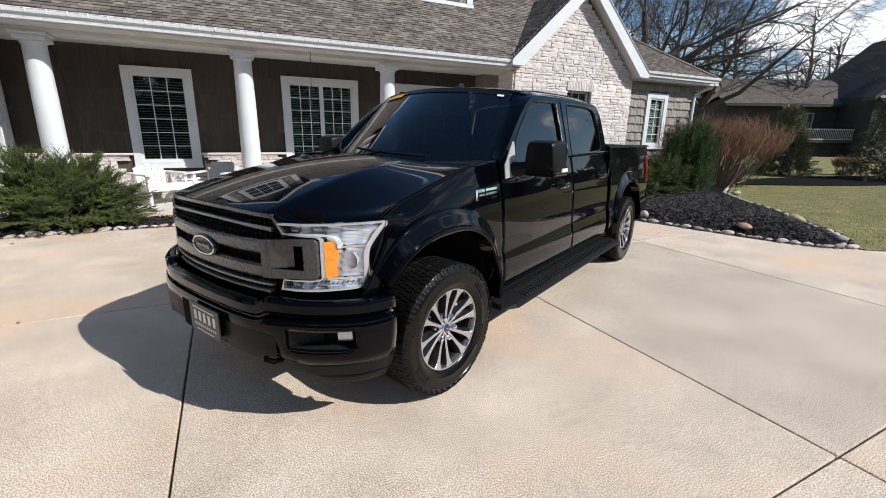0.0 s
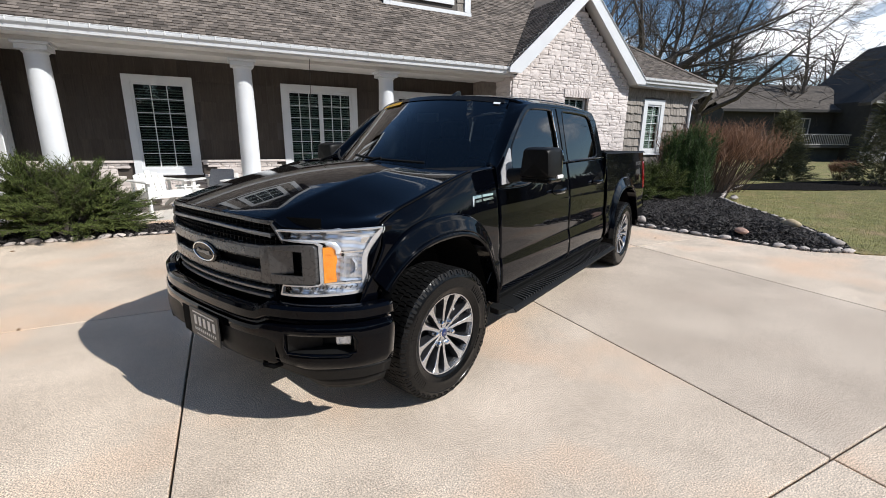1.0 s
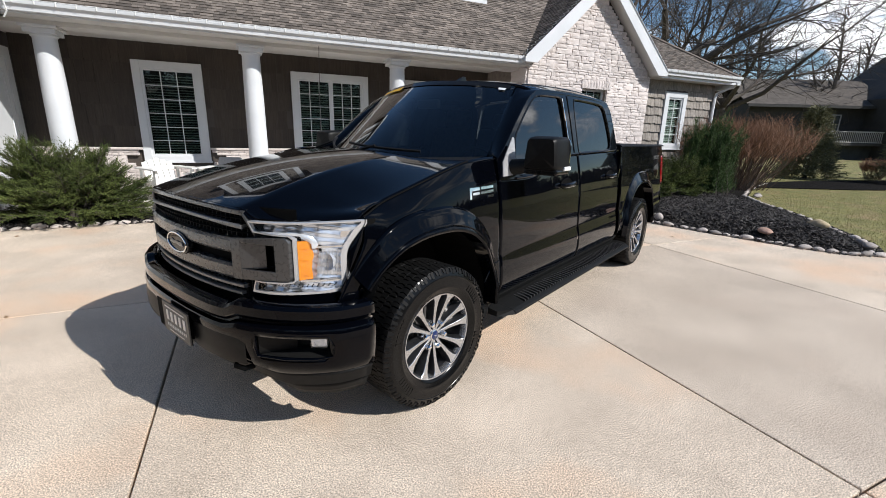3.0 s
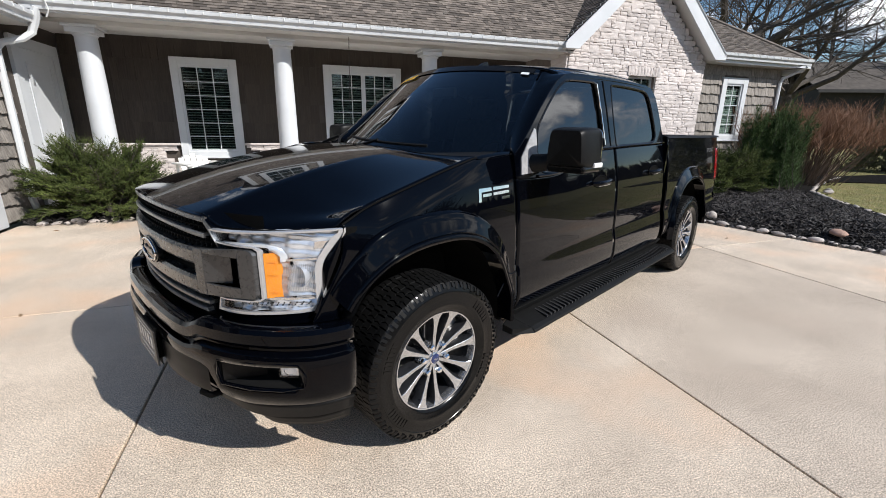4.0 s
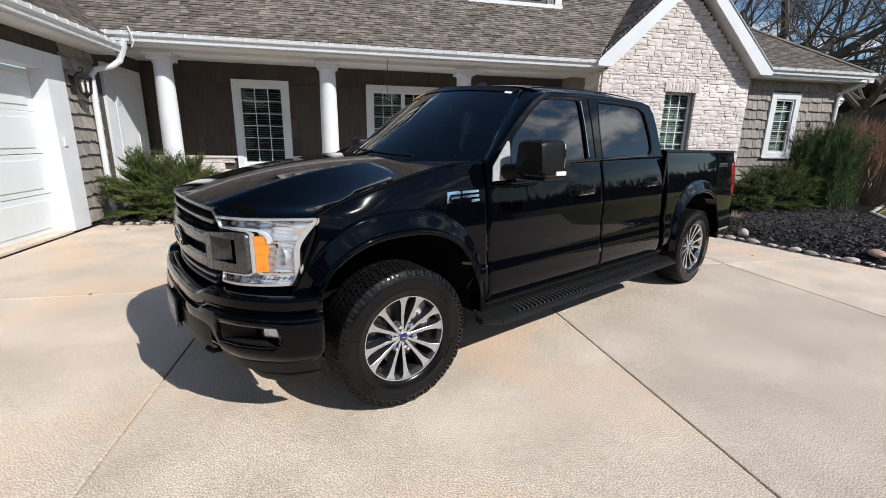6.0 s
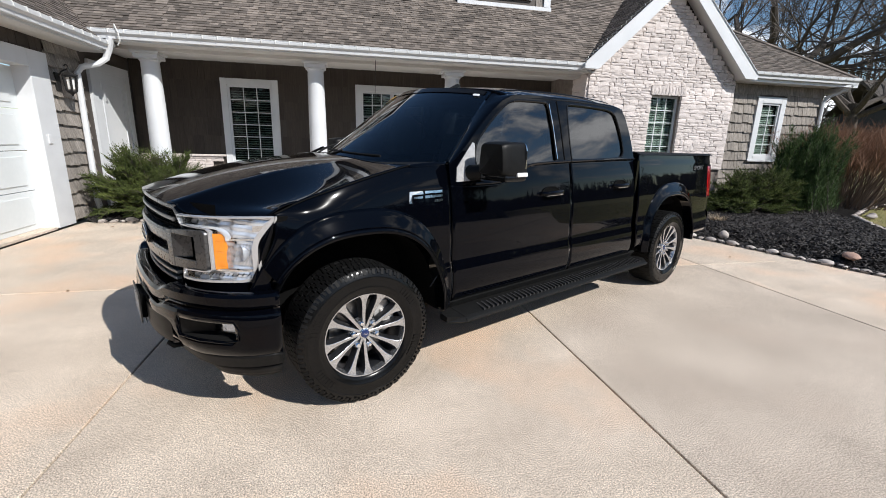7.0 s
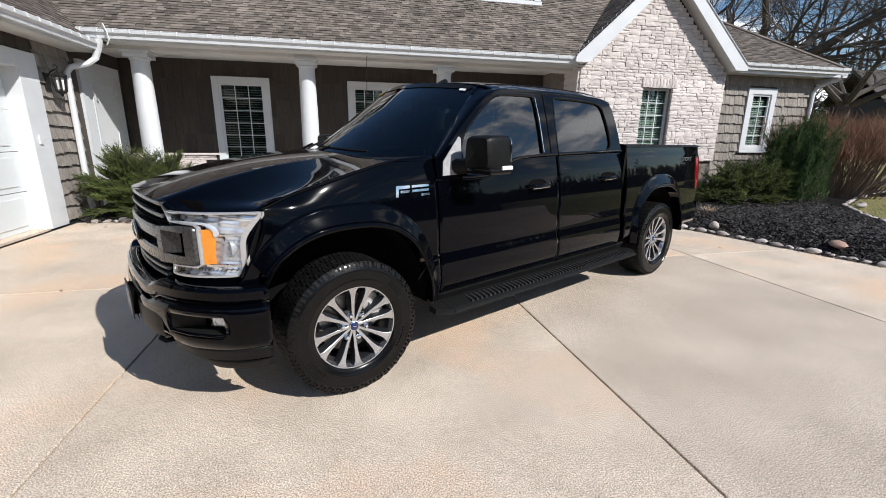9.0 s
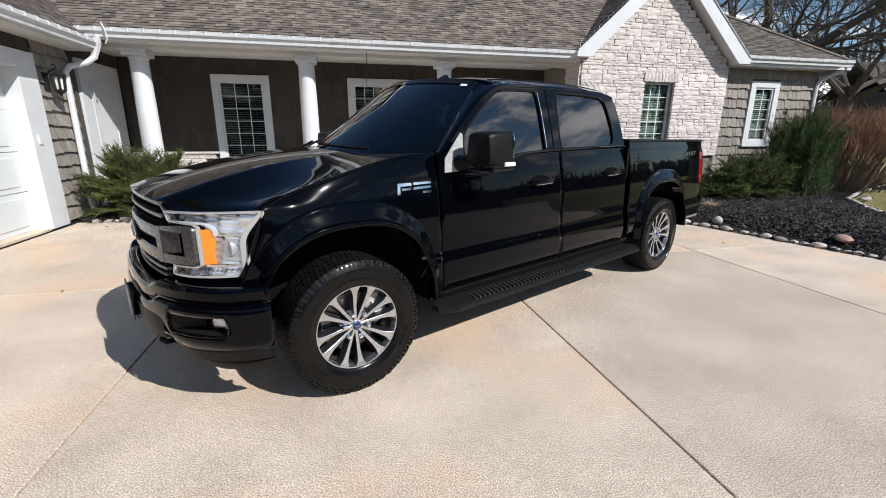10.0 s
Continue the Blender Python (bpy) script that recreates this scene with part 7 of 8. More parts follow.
# ---- plants ----
def spray(v, f, p, d, length, width, r, n=7):
    """A feathery sprig: small pointed blades on both sides of a stem."""
    d = d.normalized()
    side = d.orthogonal().normalized()
    side = Matrix.Rotation(r.uniform(0, 6.28), 3, d) @ side
    for k in range(n):
        t = k / n
        c = p + d * (length * t)
        for sg in (-1, 1):
            out = (side * sg * r.uniform(.7, 1.1) + d * r.uniform(.6, 1.1) + Vector((r.uniform(-.25, .25), r.uniform(-.25, .25), r.uniform(-.25, .25)))).normalized()
            l = width * (1.05 - .6 * t) * r.uniform(.7, 1.2)
            w = out.cross(d).normalized() * l * .16 if out.cross(d).length > 1e-4 else side * l * .16
            o = len(v)
            v += [c - w * .6, c + out * l * .55 + w, c + out * l, c + out * l * .55 - w]
            f.append((o, o + 1, o + 2, o + 3))
    o = len(v)
    w = side * width * .14
    v += [p + d * length * .8 - w, p + d * length * 1.25, p + d * length * .8 + w]
    f.append((o, o + 1, o + 2))


def plume_bush(name, label, x, y, z0, rx, ry, h, n, seed, leaf, low=10, high=70, curl=.25, sprig=.12, blade=.030, dens=80, base=.25, lean=(0, 0), start=.18, fat_k=.15):
    """A conifer of many feathery plumes that sweep out from the middle to loose pointed tips."""
    r = random.Random(seed)
    b = thing(name, pose(x, y, z0), label, "shrub")
    sv, sf, v, f = [], [], [], []
    for k in range(n):
        a = 2 * math.pi * (k * .618 + r.uniform(-.05, .05))
        e = radians(lerp(low, high, r.random() ** .8))
        size = r.uniform(.62, 1.0) + (.16 if r.random() < .18 else 0)
        tip = Vector((rx * math.cos(a) * math.cos(e) + lean[0] * math.sin(e), ry * math.sin(a) * math.cos(e) + lean[1] * math.sin(e), h * math.sin(e))) * size
        root = Vector((rx * base * math.cos(a) * r.random(), ry * base * math.sin(a) * r.random(), .02))
        mid = root.lerp(tip, .5) + Vector((0, 0, -curl * tip.length * .35 if e > 1.0 else curl * tip.length * .45))
        pts = [root * (1 - t) ** 2 + mid * 2 * t * (1 - t) + tip * t * t for t in [i / 7 for i in range(8)]]
        q, g = tube(pts, [.008, .008, .007, .006, .005, .004, .003, .002], 4)
        o = len(sv)
        sv += q
        sf += [tuple(i + o for i in c) for c in g]
        for m in range(dens):
            t = 1 - (1 - start) * r.random() ** 1.1
            i = min(6, int(t * 7))
            p = pts[i].lerp(pts[i + 1], t * 7 - i)
            d = (pts[i + 1] - pts[i]).normalized()
            fat = (1.12 - t) * fat_k * tip.length
            off = Vector((r.gauss(0, 1), r.gauss(0, 1), r.gauss(0, .7))) * fat * .5
            off -= d * off.dot(d)
            out = d + off.normalized() * r.uniform(.25, .7) if off.length > 1e-5 else d
            spray(v, f, p + off, out, sprig * r.uniform(.6, 1.25) * (1.15 - .35 * t), blade, r, 5)
    part("bough", (sv, sf), M_BARK, b)
    part("crown", (v, f), leaf, b)
    return b


def fan_juniper(label, x, y, z0, rx, ry, h, n, seed, lean=(0, 0), low=2, high=70):
    """A spreading juniper: arching boughs that carry flat layered fans of scaly sprays, with dark gaps between."""
    r = random.Random(seed)
    b = thing("spreading_juniper", pose(x, y, z0), label, "shrub")
    sv, sf, v, f = [], [], [], []
    def stem(pts, radii):
        q, g = tube(pts, radii, 4)
        o = len(sv)
        sv.extend(q)
        sf.extend(tuple(i + o for i in c) for c in g)
    for k in range(n):
        a = 2 * math.pi * (k * .618 + r.uniform(-.06, .06))
        e = radians(lerp(low, high, r.random() ** .75))
        size = r.uniform(.66, 1.0)
        tip = Vector((rx * math.cos(a) * math.cos(e) + lean[0] * math.sin(e), ry * math.sin(a) * math.cos(e) + lean[1] * math.sin(e), h * math.sin(e))) * size
        root = Vector((rx * .22 * math.cos(a) * r.random(), ry * .22 * math.sin(a) * r.random(), .02))
        mid = root.lerp(tip, .5) + Vector((0, 0, .16 * tip.length))
        pts = [root * (1 - t) ** 2 + mid * 2 * t * (1 - t) + tip * t * t for t in [i / 8 for i in range(9)]]
        stem(pts, [.012, .011, .010, .009, .008, .006, .005, .004, .002])
        for m in range(17):
            t = .30 + .70 * (m + r.random()) / 17
            i = min(7, int(t * 8))
            p = pts[i].lerp(pts[i + 1], t * 8 - i)
            d = (pts[i + 1] - pts[i]).normalized()
            side = d.cross(Vector((0, 0, 1)))
            side = side.normalized() if side.length > 1e-3 else d.orthogonal()
            up = side.cross(d)
            sg = 1 if m % 2 else -1
            fan = (d * r.uniform(.7, 1.2) + side * sg * r.uniform(.45, 1.0) + up * r.uniform(-.18, .34)).normalized()
            l = lerp(.30, .13, t) * r.uniform(.75, 1.25) * (tip.length ** .5)
            end = p + fan * l + Vector((0, 0, r.uniform(-.03, .015)))
            stem([p, end], [.004, .0015])
            for q in range(6):
                tt = (q + .6) / 6
                c = p.lerp(end, tt)
                w = (fan + (side * r.uniform(-.8, .8) + up * r.uniform(-.25, .4))).normalized()
                spray(v, f, c, w, r.uniform(.055, .095), .030, r, 5)
            spray(v, f, end, fan + up * r.uniform(-.1, .3), r.uniform(.07, .12), .026, r, 5)
        spray(v, f, tip, (pts[8] - pts[7]) + Vector((0, 0, .1)), .14, .026, r, 6)
    part("bough", (sv, sf), M_BARK, b)
    part("crown", (v, f), M_JUNIPER, b)
    return b


fan_juniper("broad spreading dark-green juniper with feathery tips before the porch column", -2.18, 8.45, .03, 1.22, .74, 1.26, 230, 1)
fan_juniper("low dark-green spreading juniper beside the truck bed", 9.55, 7.45, .12, 1.15, .84, 1.0, 170, 2, lean=(.25, 0), low=0)
plume_bush("upright_evergreen", "dense dark-green upright evergreen with feathery vertical plumes", 11.0, 7.55, .14, 1.22, .95, 1.80, 120, 3, M_YEW, low=44, high=86, curl=.10, sprig=.14, blade=.036, dens=170, base=.75, lean=(.15, 0), start=.04, fat_k=.085)


def twig_shrub(name, label, x, y, w, d, h, n, seed):
    """A leafless shrub of many upright branching twigs, greyer below and red above."""
    r = random.Random(seed)
    b = thing(name, pose(x, y, .02), label, "shrub")
    lv, lf, uv, uf = [], [], [], []
    for k in range(n):
        a = r.uniform(0, 6.28)
        base = Vector((w * .30 * r.uniform(-1, 1), d * .30 * r.uniform(-1, 1), 0))
        lean = Vector((r.gauss(0, .34) * w * .5 + base.x * 1.3, r.gauss(0, .34) * d * .5 + base.y * 1.3, h * r.uniform(.72, 1.0)))
        pts = [base, base + lean * .3 + Vector((r.uniform(-.06, .06), r.uniform(-.06, .06), 0)), base + lean * .62 + Vector((r.uniform(-.1, .1), r.uniform(-.1, .1), .05))]
        q, g = tube(pts, [.012, .009, .006], 3, False)
        o = len(lv)
        lv += q
        lf += [tuple(i + o for i in c) for c in g]
        for m in range(9):
            t = r.uniform(.35, 1.0)
            s0 = pts[1].lerp(pts[2], t)
            e = s0 + Vector((r.gauss(0, .22), r.gauss(0, .22), r.uniform(.25, .75))) * (h / 2.4)
            mid = (s0 + e) / 2 + Vector((r.uniform(-.05, .05), r.uniform(-.05, .05), 0))
            q, g = tube([s0, mid, e], [.0055, .004, .002], 3, False)
            o = len(uv)
            uv += q
            uf += [tuple(i + o for i in c) for c in g]
            for mm in range(4):
                s1 = s0.lerp(e, r.uniform(.3, .9))
                e1 = s1 + Vector((r.gauss(0, .10), r.gauss(0, .10), r.uniform(.08, .3)))
                q, g = tube([s1, e1], [.003, .0015], 3, False)
                o = len(uv)
                uv += q
                uf += [tuple(i + o for i in c) for c in g]
    part("stem", (lv, lf), M_TWIGB, b, "grey-brown stems")
    part("twig", (uv, uf), M_TWIG, b, "reddish upper twigs")
    return b


twig_shrub("twig_shrub", "large leafless shrub with reddish-orange twigs", 13.9, 8.75, 2.8, 2.3, 2.45, 250, 5)
twig_shrub("twig_shrub", "leafless shrub with dull red twigs behind the bed", 16.3, 9.9, 2.1, 1.8, 2.5, 140, 6)
twig_shrub("twig_shrub", "small bare round shrub on the far lawn", 24.5, 9.4, .9, .9, .8, 50, 7)


def spruce(x, y, h, w, seed, label):
    r = random.Random(seed)
    b = thing("spruce", pose(x, y, 0), label, "tree")
    part("trunk", tube([(0, 0, 0), (0, 0, h * .5), (0.02, 0, h)], [.09, .06, .01], 7), M_BARK, b)
    v, f = [], []
    for k in range(950):
        t = r.random() ** 1.2
        z = h * (.08 + .90 * t)
        a = r.uniform(0, 6.28)
        rad = w / 2 * (1 - t) * r.uniform(.35, 1.1) + .05
        p = Vector((rad * math.cos(a), rad * math.sin(a), z - rad * .18))
        d = Vector((math.cos(a), math.sin(a), r.uniform(-.2, .45)))
        for _ in range(3):
            spray(v, f, p + Vector((r.uniform(-.1, .1), r.uniform(-.1, .1), r.uniform(-.1, .1))), d + Vector((r.uniform(-.5, .5), r.uniform(-.5, .5), r.uniform(-.2, .4))), .30, .10, r, 5)
    part("crown", (v, f), M_SPRUCE, b)


spruce(21.4, 10.4, 2.8, 2.2, 8, "yellow-green young spruce behind the twig shrubs")
spruce(22.9, 7.55, 3.8, 2.4, 9, "dark green young spruce on the lawn")


def dry_tuft(x, y):
    r = random.Random(4)
    v, f = [], []
    for k in range(150):
        a, l = r.uniform(0, 6.28), r.uniform(.12, .26)
        d = Vector((math.cos(a) * r.uniform(.2, .9), math.sin(a) * r.uniform(.2, .9), 1)).normalized() * l
        s = Vector((-math.sin(a), math.cos(a), 0)) * .004
        b = Vector((r.uniform(-.07, .07), r.uniform(-.07, .07), 0))
        o = len(v)
        v += [b - s, b + s, b + d * .6 + s, b + d + Vector((math.cos(a) * .05, math.sin(a) * .05, -.02)), b + d * .6 - s]
        f.append((o, o + 1, o + 2, o + 3, o + 4))
    ob = link_mesh("dry_grass_tuft", (v, f), M_DRYGRASS)
    ob.matrix_world = pose(x, y, .10)
    tagged(ob, "small tuft of dry straw-coloured grass in the mulch", "grass tuft")


dry_tuft(7.75, 6.35)


def limb(v, f, p, d, length, rad, level, r, top, spread, kids, wig):
    """One limb and all that grows from it."""
    n = 5 if level > 1 else 3
    pts, rr = [p], [rad]
    q = p.copy()
    dd = d.normalized()
    for i in range(n):
        dd = (dd + Vector((r.gauss(0, wig), r.gauss(0, wig), r.gauss(0, wig) + (.03 if level < 3 else .05)))).normalized()
        q = q + dd * (length / n)
        pts.append(q.copy())
        rr.append(rad * (1 - .62 * (i + 1) / n))
    a, b = tube(pts, rr, 7 if level >= 4 else (5 if level == 3 else 3), False)
    o = len(v)
    v += a
    f += [tuple(i + o for i in c) for c in b]
    if level <= 0:
        return
    for k in range(kids[level]):
        t = r.uniform(.28, 1.0) if k else 1.0
        i = min(n - 1, int(t * n))
        s = pts[i].lerp(pts[i + 1], t * n - i)
        ax = dd.orthogonal()
        ax = Matrix.Rotation(r.uniform(0, 6.28), 3, dd) @ ax
        nd = Matrix.Rotation(r.uniform(.35, 1.0) * spread, 3, ax) @ dd
        nd.z = nd.z * .85 + .08
        limb(v, f, s, nd, length * r.uniform(.50, .78), max(.009, rr[i] * r.uniform(.45, .66)), level - 1, r, top, spread, kids, wig)


def bare_tree(x, y, h, seed, label, kids=(0, 3, 4, 5, 5, 5), lean=(0, 0), rad=.34, levels=5, trunk=.30, spread=1.0, wig=.13):
    r = random.Random(seed)
    b = thing("bare_tree", pose(x, y, -.1), label, "tree")
    tr = [Vector((0, 0, 0)), Vector((lean[0] * .3, lean[1] * .3, h * trunk * .5)), Vector((lean[0], lean[1], h * trunk))]
    part("trunk", tube(tr, [rad * 1.25, rad, rad * .85], 12), M_BARK, b, smooth=60)
    v, f = [], []
    for k in range(kids[levels]):
        a = 2 * math.pi * (k + r.uniform(-.3, .3)) / kids[levels]
        d = Vector((math.cos(a), math.sin(a), r.uniform(.35, 1.0)))
        limb(v, f, tr[2] - Vector((0, 0, r.uniform(0, h * .06))), d, h * r.uniform(.34, .46), rad * .55, levels - 1, r, h, spread, kids, wig)
    tagged(part("crown", (v, f), M_BARK, b, "bare spreading limbs and twigs"), kind="stuff")
    return b


bare_tree(22.2, 20.0, 15.0, 11, "large bare oak with wide gnarled limbs behind the house", (0, 4, 5, 6, 5, 6), rad=.56)
bare_tree(31.0, 21.0, 14.5, 12, "large bare oak with low drooping limbs beyond the wing", (0, 4, 5, 6, 5, 6), rad=.34)
bare_tree(20.0, 27.0, 16.0, 14, "tall bare tree far behind the roof", (0, 4, 5, 5, 5, 5), rad=.30)
bare_tree(66.0, 26.0, 15.0, 13, "slender bare tree far beyond the neighbouring house", (0, 3, 4, 4, 5), rad=.25, levels=4, spread=.7)


def far_woods():
    """A belt of bare woods round the lots, far off."""
    r = random.Random(77)
    v, f = [], []
    for k in range(620):
        a = radians(r.uniform(-215, 52) if k < 330 else (r.uniform(34, 52) if k < 400 else r.uniform(-160, -25)))
        # trees behind the camera are unseen, set nearer for dark reflections in the truck
        behind = a < radians(-22)
        d = r.uniform(20, 50) if behind else r.uniform(48, 95)
        x, y = 5 + d * math.cos(a), 3 + d * math.sin(a)
        low = a < radians(11)
        if low and not behind and k % 3:
            continue
        h = d * r.uniform(.15, .26) if behind else r.uniform(9, 16) * (.40 if low else (1 if k < 330 else .55))
        p = Vector((x, y, -.2))
        q, g = tube([p, p + Vector((r.uniform(-.5, .5), r.uniform(-.5, .5), h * .6)), p + Vector((r.uniform(-1, 1), r.uniform(-1, 1), h))], [.22, .14, .03], 5, False)
        o = len(v)
        v += q
        f += [tuple(i + o for i in c) for c in g]
        for m in range(34):
            t = r.uniform(.12, .95)
            s = p + Vector((0, 0, h * t))
            ang = r.uniform(0, 6.28)
            l = h * r.uniform(.12, .32) * (1.15 - t * .7)
            e = s + Vector((math.cos(ang) * l, math.sin(ang) * l, l * r.uniform(.2, .9)))
            mid = (s + e) / 2 + Vector((0, 0, l * .12))
            q, g = tube([s, mid, e], [.07, .045, .02], 3, False)
            o = len(v)
            v += q
            f += [tuple(i + o for i in c) for c in g]
            for mm in range(4):
                s2 = mid.lerp(e, r.random())
                e2 = s2 + Vector((r.uniform(-1, 1), r.uniform(-1, 1), r.uniform(.1, 1))) * l * .5
                o = len(v)
                w = Vector((0, 0, .03)) if abs(e2.z - s2.z) < .3 else Vector((.03, .03, 0))
                v += [s2 - w, s2 + w, e2]
                f.append((o, o + 1, o + 2))
    # undergrowth
    for k in range(12500):
        a = radians(r.uniform(-215, 52) if k < 9000 else r.uniform(-170, -24))
        # the unseen side is nearer here too, a dark belt for the reflections
        d = r.uniform(13, 42) if a < radians(-22) else r.uniform(52, 90)
        p = Vector((5 + d * math.cos(a), 3 + d * math.sin(a), 0))
        h = d * r.uniform(.04, .15) if a < radians(-22) else r.uniform(2.0, 6.0)
        t = Vector((-math.sin(a), math.cos(a), 0)) * r.uniform(.15, .5)
        o = len(v)
        v += [p - t, p + t, p + Vector((r.uniform(-.5, .5), r.uniform(-.5, .5), h))]
        f.append((o, o + 1, o + 2))
    return v, f


tagged(link_mesh("far_woods", far_woods(), M_BARK), "belt of bare grey-brown woods in the distance", "woods", kind="stuff")

# ---- neighbouring house ----
nb = thing("neighbouring_house", Matrix.Translation((50.6, 19.5, 0)) @ pose(0, 0, 0, 0, 0, -26.5), "dark grey-brown neighbouring house, shade in its colour, with a raised deck", "house")
part("wall", boxvf(-10.5, 0.2, 2.0, 9.0, 0, 4.7), M_NEIGH, nb)
part("roof", prism([(1.2, 4.55), (5.5, 7.2), (9.8, 4.55), (5.5, 6.9)], -11.2, 1.5, "x"), M_NROOF, nb, "brown shingled roof")
part("fascia", boxvf(-11.2, .2, 1.1, 1.25, 4.38, 4.62), M_NEIGH, nb)
part("gable_wall", prism([(-.3, 0), (14, 0), (14, 5.2), (6.9, 11.1), (-.3, 5.2)], -1.5, 8, "y"), M_NEIGH, nb)
for zz in range(26):
    z = .35 + .19 * zz
    part("siding_board", boxvf(-.32, 9.5, -1.53, -1.5, z, z + .02), M_NEIGH, nb)
part("gable_roof", prism([(-1.2, 4.75), (6.9, 11.5), (15, 4.75), (15, 5.0), (6.9, 11.85), (-1.2, 5.0)], -2.3, -1.2, "y"), M_NROOF, nb)
part("rake_board", prism([(-1.2, 4.72), (6.9, 11.47), (6.9, 11.85), (-1.2, 5.05)], -2.36, -2.3, "y"), M_NEIGH, nb)
M_NTRIM = surf("neighbour_trim", (0.32, 0.31, 0.30), (0.38, 0.37, 0.36), 3, 0.7)
part("porch_trim", prism([(.9, 5.15), (9.5, 9.1), (9.5, 9.35), (.9, 5.4)], -1.75, -1.5, "y"), M_NTRIM, nb)
part("return_trim", boxvf(-.4, 2.9, -2.0, -1.5, 4.95, 5.15), M_NTRIM, nb)
part("downspout", tube([(.1, -1.6, 4.9), (.9, -1.6, 4.5), (.6, -1.6, 3.0), (-.1, -1.6, .5)], .07, 8), M_NTRIM, nb)
part("foundation", boxvf(-.35, 9.5, -1.56, -1.5, 0, 1.0), M_NTRIM, nb)
part("window", boxvf(-3.6, -2.4, 1.9, 2.0, 2.4, 3.9), M_NTRIM, nb, "pale window frame")
part("window_pane", merge(boxvf(-3.45, -3.05, 1.87, 1.9, 2.5, 3.8), boxvf(-2.95, -2.55, 1.87, 1.9, 2.5, 3.8)), M_ROOM, nb)
part("deck", boxvf(-5.2, .1, -.3, 2.0, 1.25, 1.45), M_NEIGH, nb)
part("deck_rail", merge(boxvf(-5.2, .1, -.3, -.2, 2.35, 2.45), boxvf(-5.2, .1, -.3, -.2, 1.5, 1.58)), M_NTRIM, nb)
for k in range(34):
    x = lerp(-5.15, .05, k / 33)
    part("baluster", boxvf(x, x + .04, -.28, -.23, 1.55, 2.37), M_NTRIM, nb)
part("vent_pipe", tube([(2.3, -1.7, 7.0), (2.3, -1.7, 7.8)], .15, 8), M_NTRIM, nb)
# dark panel under the deck: the shade there put into a flat surface
part("deck_shade_panel", boxvf(-5.2, .0, .6, .8, 0, 1.25), M_ROOM, nb)

# far mulch strip with the young trees
def strip():
    pts = [(15.2, 8.6), (18.0, 7.3), (21.5, 6.3), (26.0, 4.6), (29.0, 6.6), (25.5, 8.6), (22.5, 9.2), (19.0, 9.5), (16.0, 9.6)]
    return prism(pts, .0, .05, "z")


tagged(link_mesh("mulch_strip", strip(), M_MULCH), "dark mulch strip under the young trees on the lawn", "mulch bed", kind="structure")


# ---- porch furniture ----
M_RESIN = surf("white_resin", (0.72, 0.71, 0.68), (0.80, 0.79, 0.76), 5, 0.5, bump=0.05, bump_scale=60)
M_CUSHION = surf("grey_fabric", (0.30, 0.30, 0.31), (0.42, 0.42, 0.43), 30, 0.9, bump=0.3, bump_scale=150)


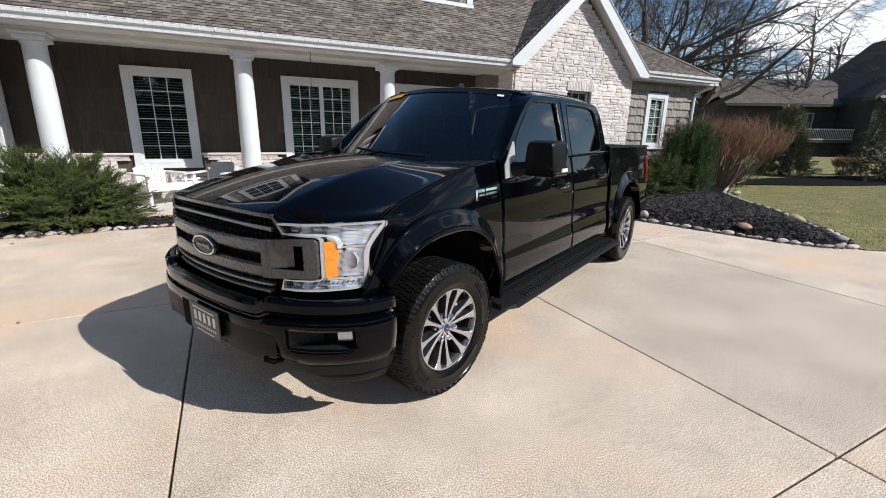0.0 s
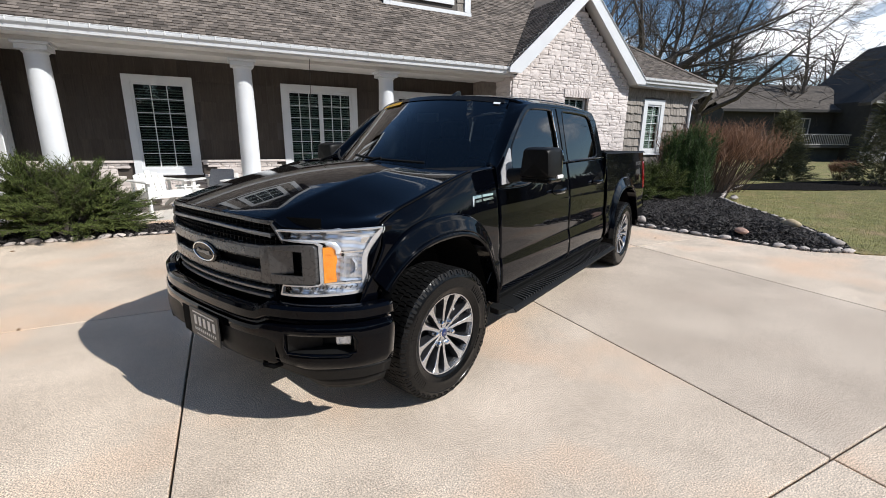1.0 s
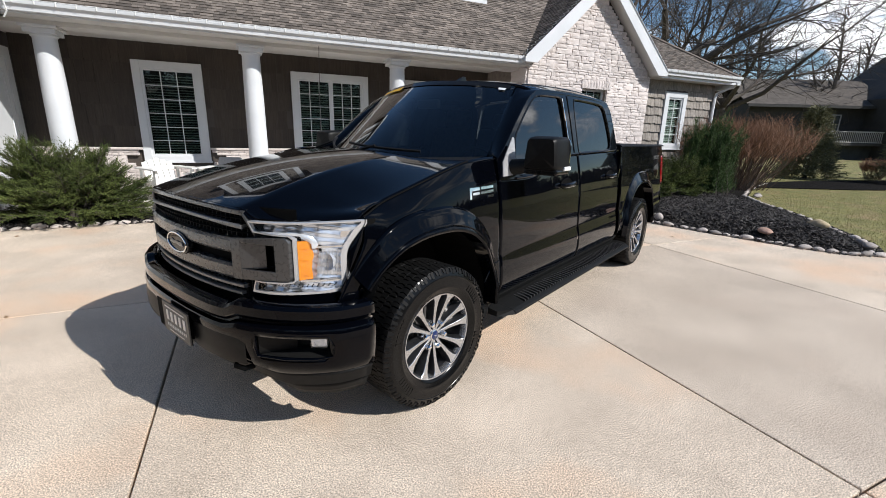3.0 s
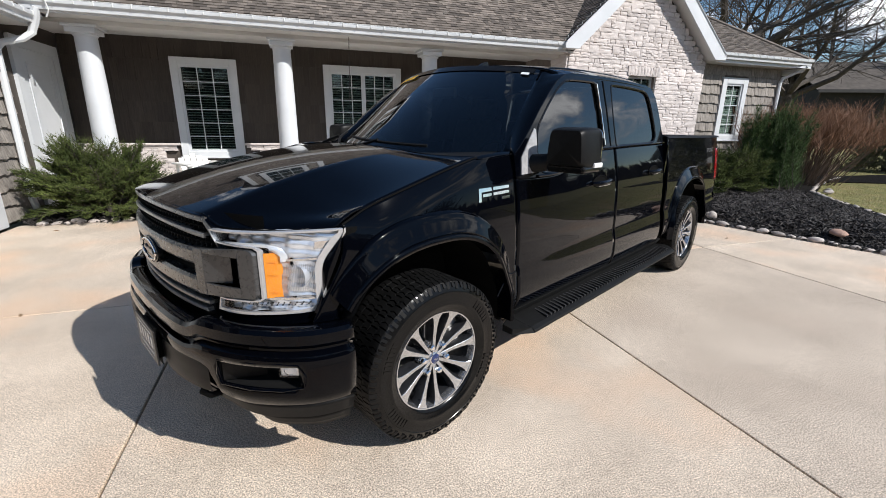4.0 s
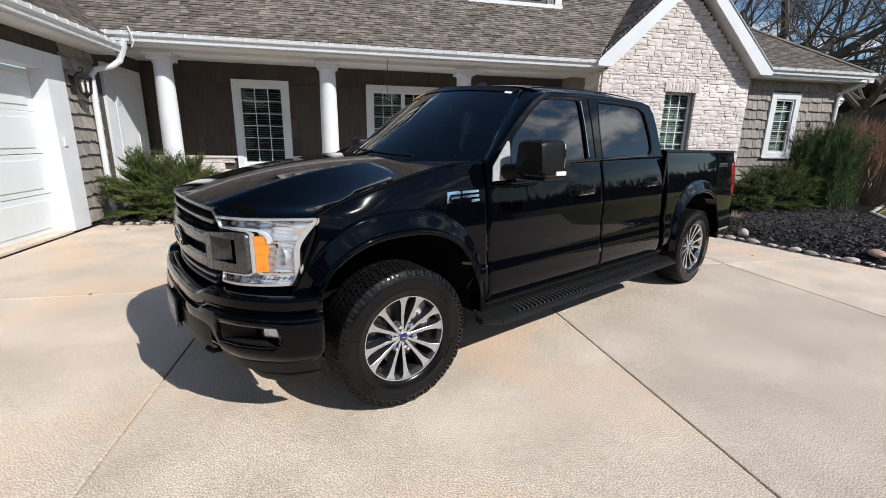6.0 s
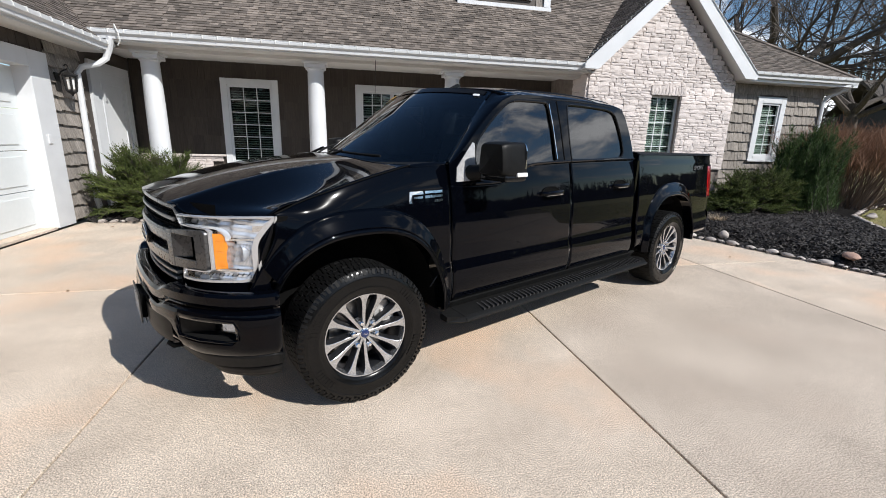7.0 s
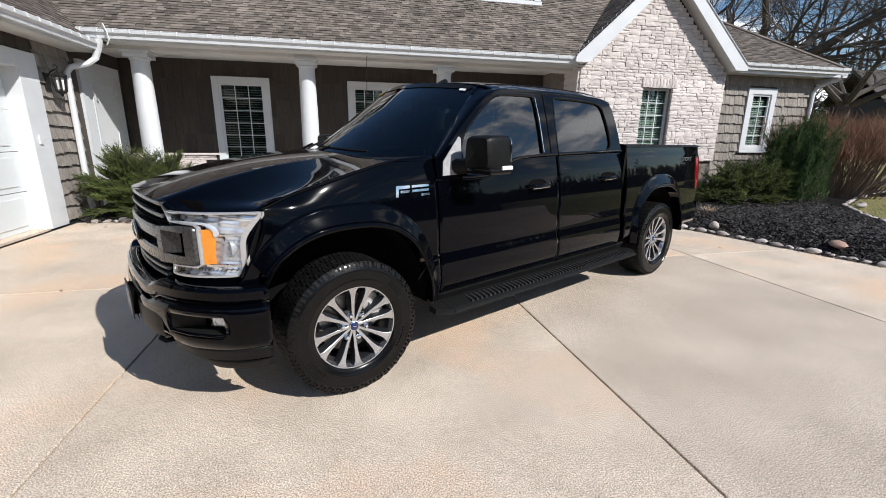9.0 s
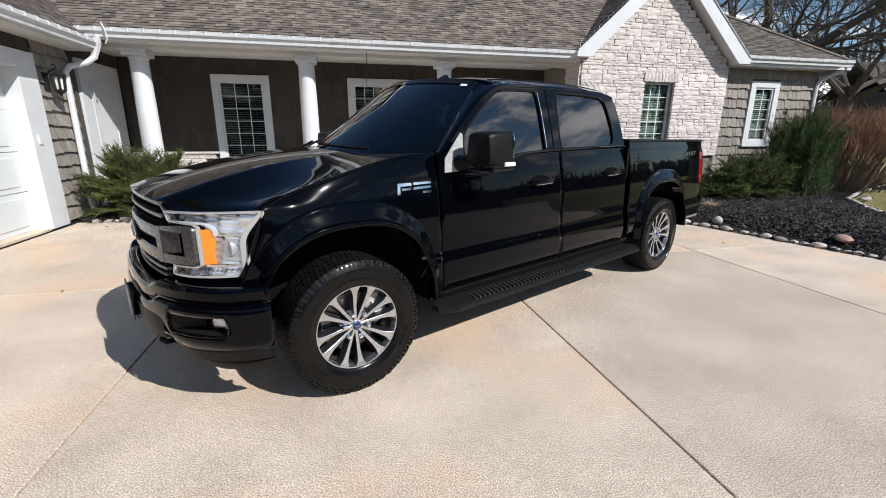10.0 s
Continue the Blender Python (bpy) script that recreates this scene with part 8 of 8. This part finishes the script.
def porch_chair(m, cushion):
    c = thing("porch_chair", m, "white slatted porch chair" + (" with a grey cushion" if cushion else "") + " on the porch", "chair", "porch chairs")
    for sx in (-1, 1):
        part("front_leg", boxvf(sx * .33 - .025, sx * .33 + .025, -.34, -.25, 0, .56), M_RESIN, c, bevel=.006)
        part("back_leg", prism([(-.28, .36), (.40, .02), (.46, .02), (.46, .06), (-.20, .40)], sx * .30 - .015, sx * .30 + .015, "x"), M_RESIN, c)
        part("armrest", soft_box(sx * .34 - .07, sx * .34 + .07, -.42, .34, .56, .59, .01), M_RESIN, c)
        part("rear_post", boxvf(sx * .33 - .02, sx * .33 + .02, .24, .29, .1, .57), M_RESIN, c)
    for k in range(6):
        y = -.33 + .10 * k
        part("seat_slat", soft_box(-.30, .30, y, y + .085, .385 - .018 * k, .41 - .018 * k, .005), M_RESIN, c)
    part("apron", boxvf(-.31, .31, -.345, -.32, .27, .39), M_RESIN, c, bevel=.005)
    for k in range(5):
        x = -.27 + .11 * k
        part("back_slat", soft_box(x, x + .10, -.012, .012, 0, .50 - .04 * abs(k - 2), .005), M_RESIN, c, at=pose(0, .20, .28, -22))
    part("back_rail", boxvf(-.30, .30, .27, .31, .52, .60), M_RESIN, c)
    if cushion:
        part("cushion", soft_box(-.24, .24, -.07, .05, 0, .38, .04, 3), M_CUSHION, c, "striped grey cushion", at=pose(0, .12, .40, -22))


porch_chair(pose(-1.08, 9.95, PORCH_Z, 0, 0, 32), False)
porch_chair(pose(-.06, 10.0, PORCH_Z, 0, 0, -28), True)
tbl = thing("side_table", pose(-.60, 10.05, PORCH_Z), "small white drum side table between the chairs", "table")
part("drum", lathe([(0, 0), (.17, 0), (.19, .02), (.205, .22), (.19, .42), (.17, .44), (0, .44)], 28), M_RESIN, tbl, smooth=40)
part("tabletop", lathe([(0, .44), (.22, .44), (.225, .45), (.22, .465), (0, .465)], 28), M_RESIN, tbl, smooth=40)

cord = tagged(link_mesh("hanging_cord", tube([(1.75, 9.05, 3.0), (1.72, 9.06, 2.0), (1.71, 9.05, 1.2)], .006, 5), M_IRON), "thin dark cord hanging from the porch eave", "cord")

# leaf litter on the driveway
lr = random.Random(15)
for x, y in ((-2.55, 7.55), (5.0, 5.0), (-1.5, 4.35), (6.3, 4.6)):
    n = 7
    lv = [(math.cos(6.28 * k / n) * .035 * lr.uniform(.5, 1.2), math.sin(6.28 * k / n) * .018 * lr.uniform(.6, 1.2), .004 + lr.uniform(0, .012)) for k in range(n)]
    lv += [(a, b, c - .002) for a, b, c in lv]
    ob = link_mesh("dry_leaf", (lv, [tuple(range(n)), tuple(range(2 * n - 1, n - 1, -1))] + [(k, (k + 1) % n, n + (k + 1) % n, n + k) for k in range(n)]), M_LEAFDRY)
    ob.matrix_world = pose(x, y, 0, 0, 0, lr.uniform(0, 360)) @ Matrix.Scale(.8, 4)
    tagged(ob, "small curled dry leaf on the concrete", "leaf", "dry leaves")
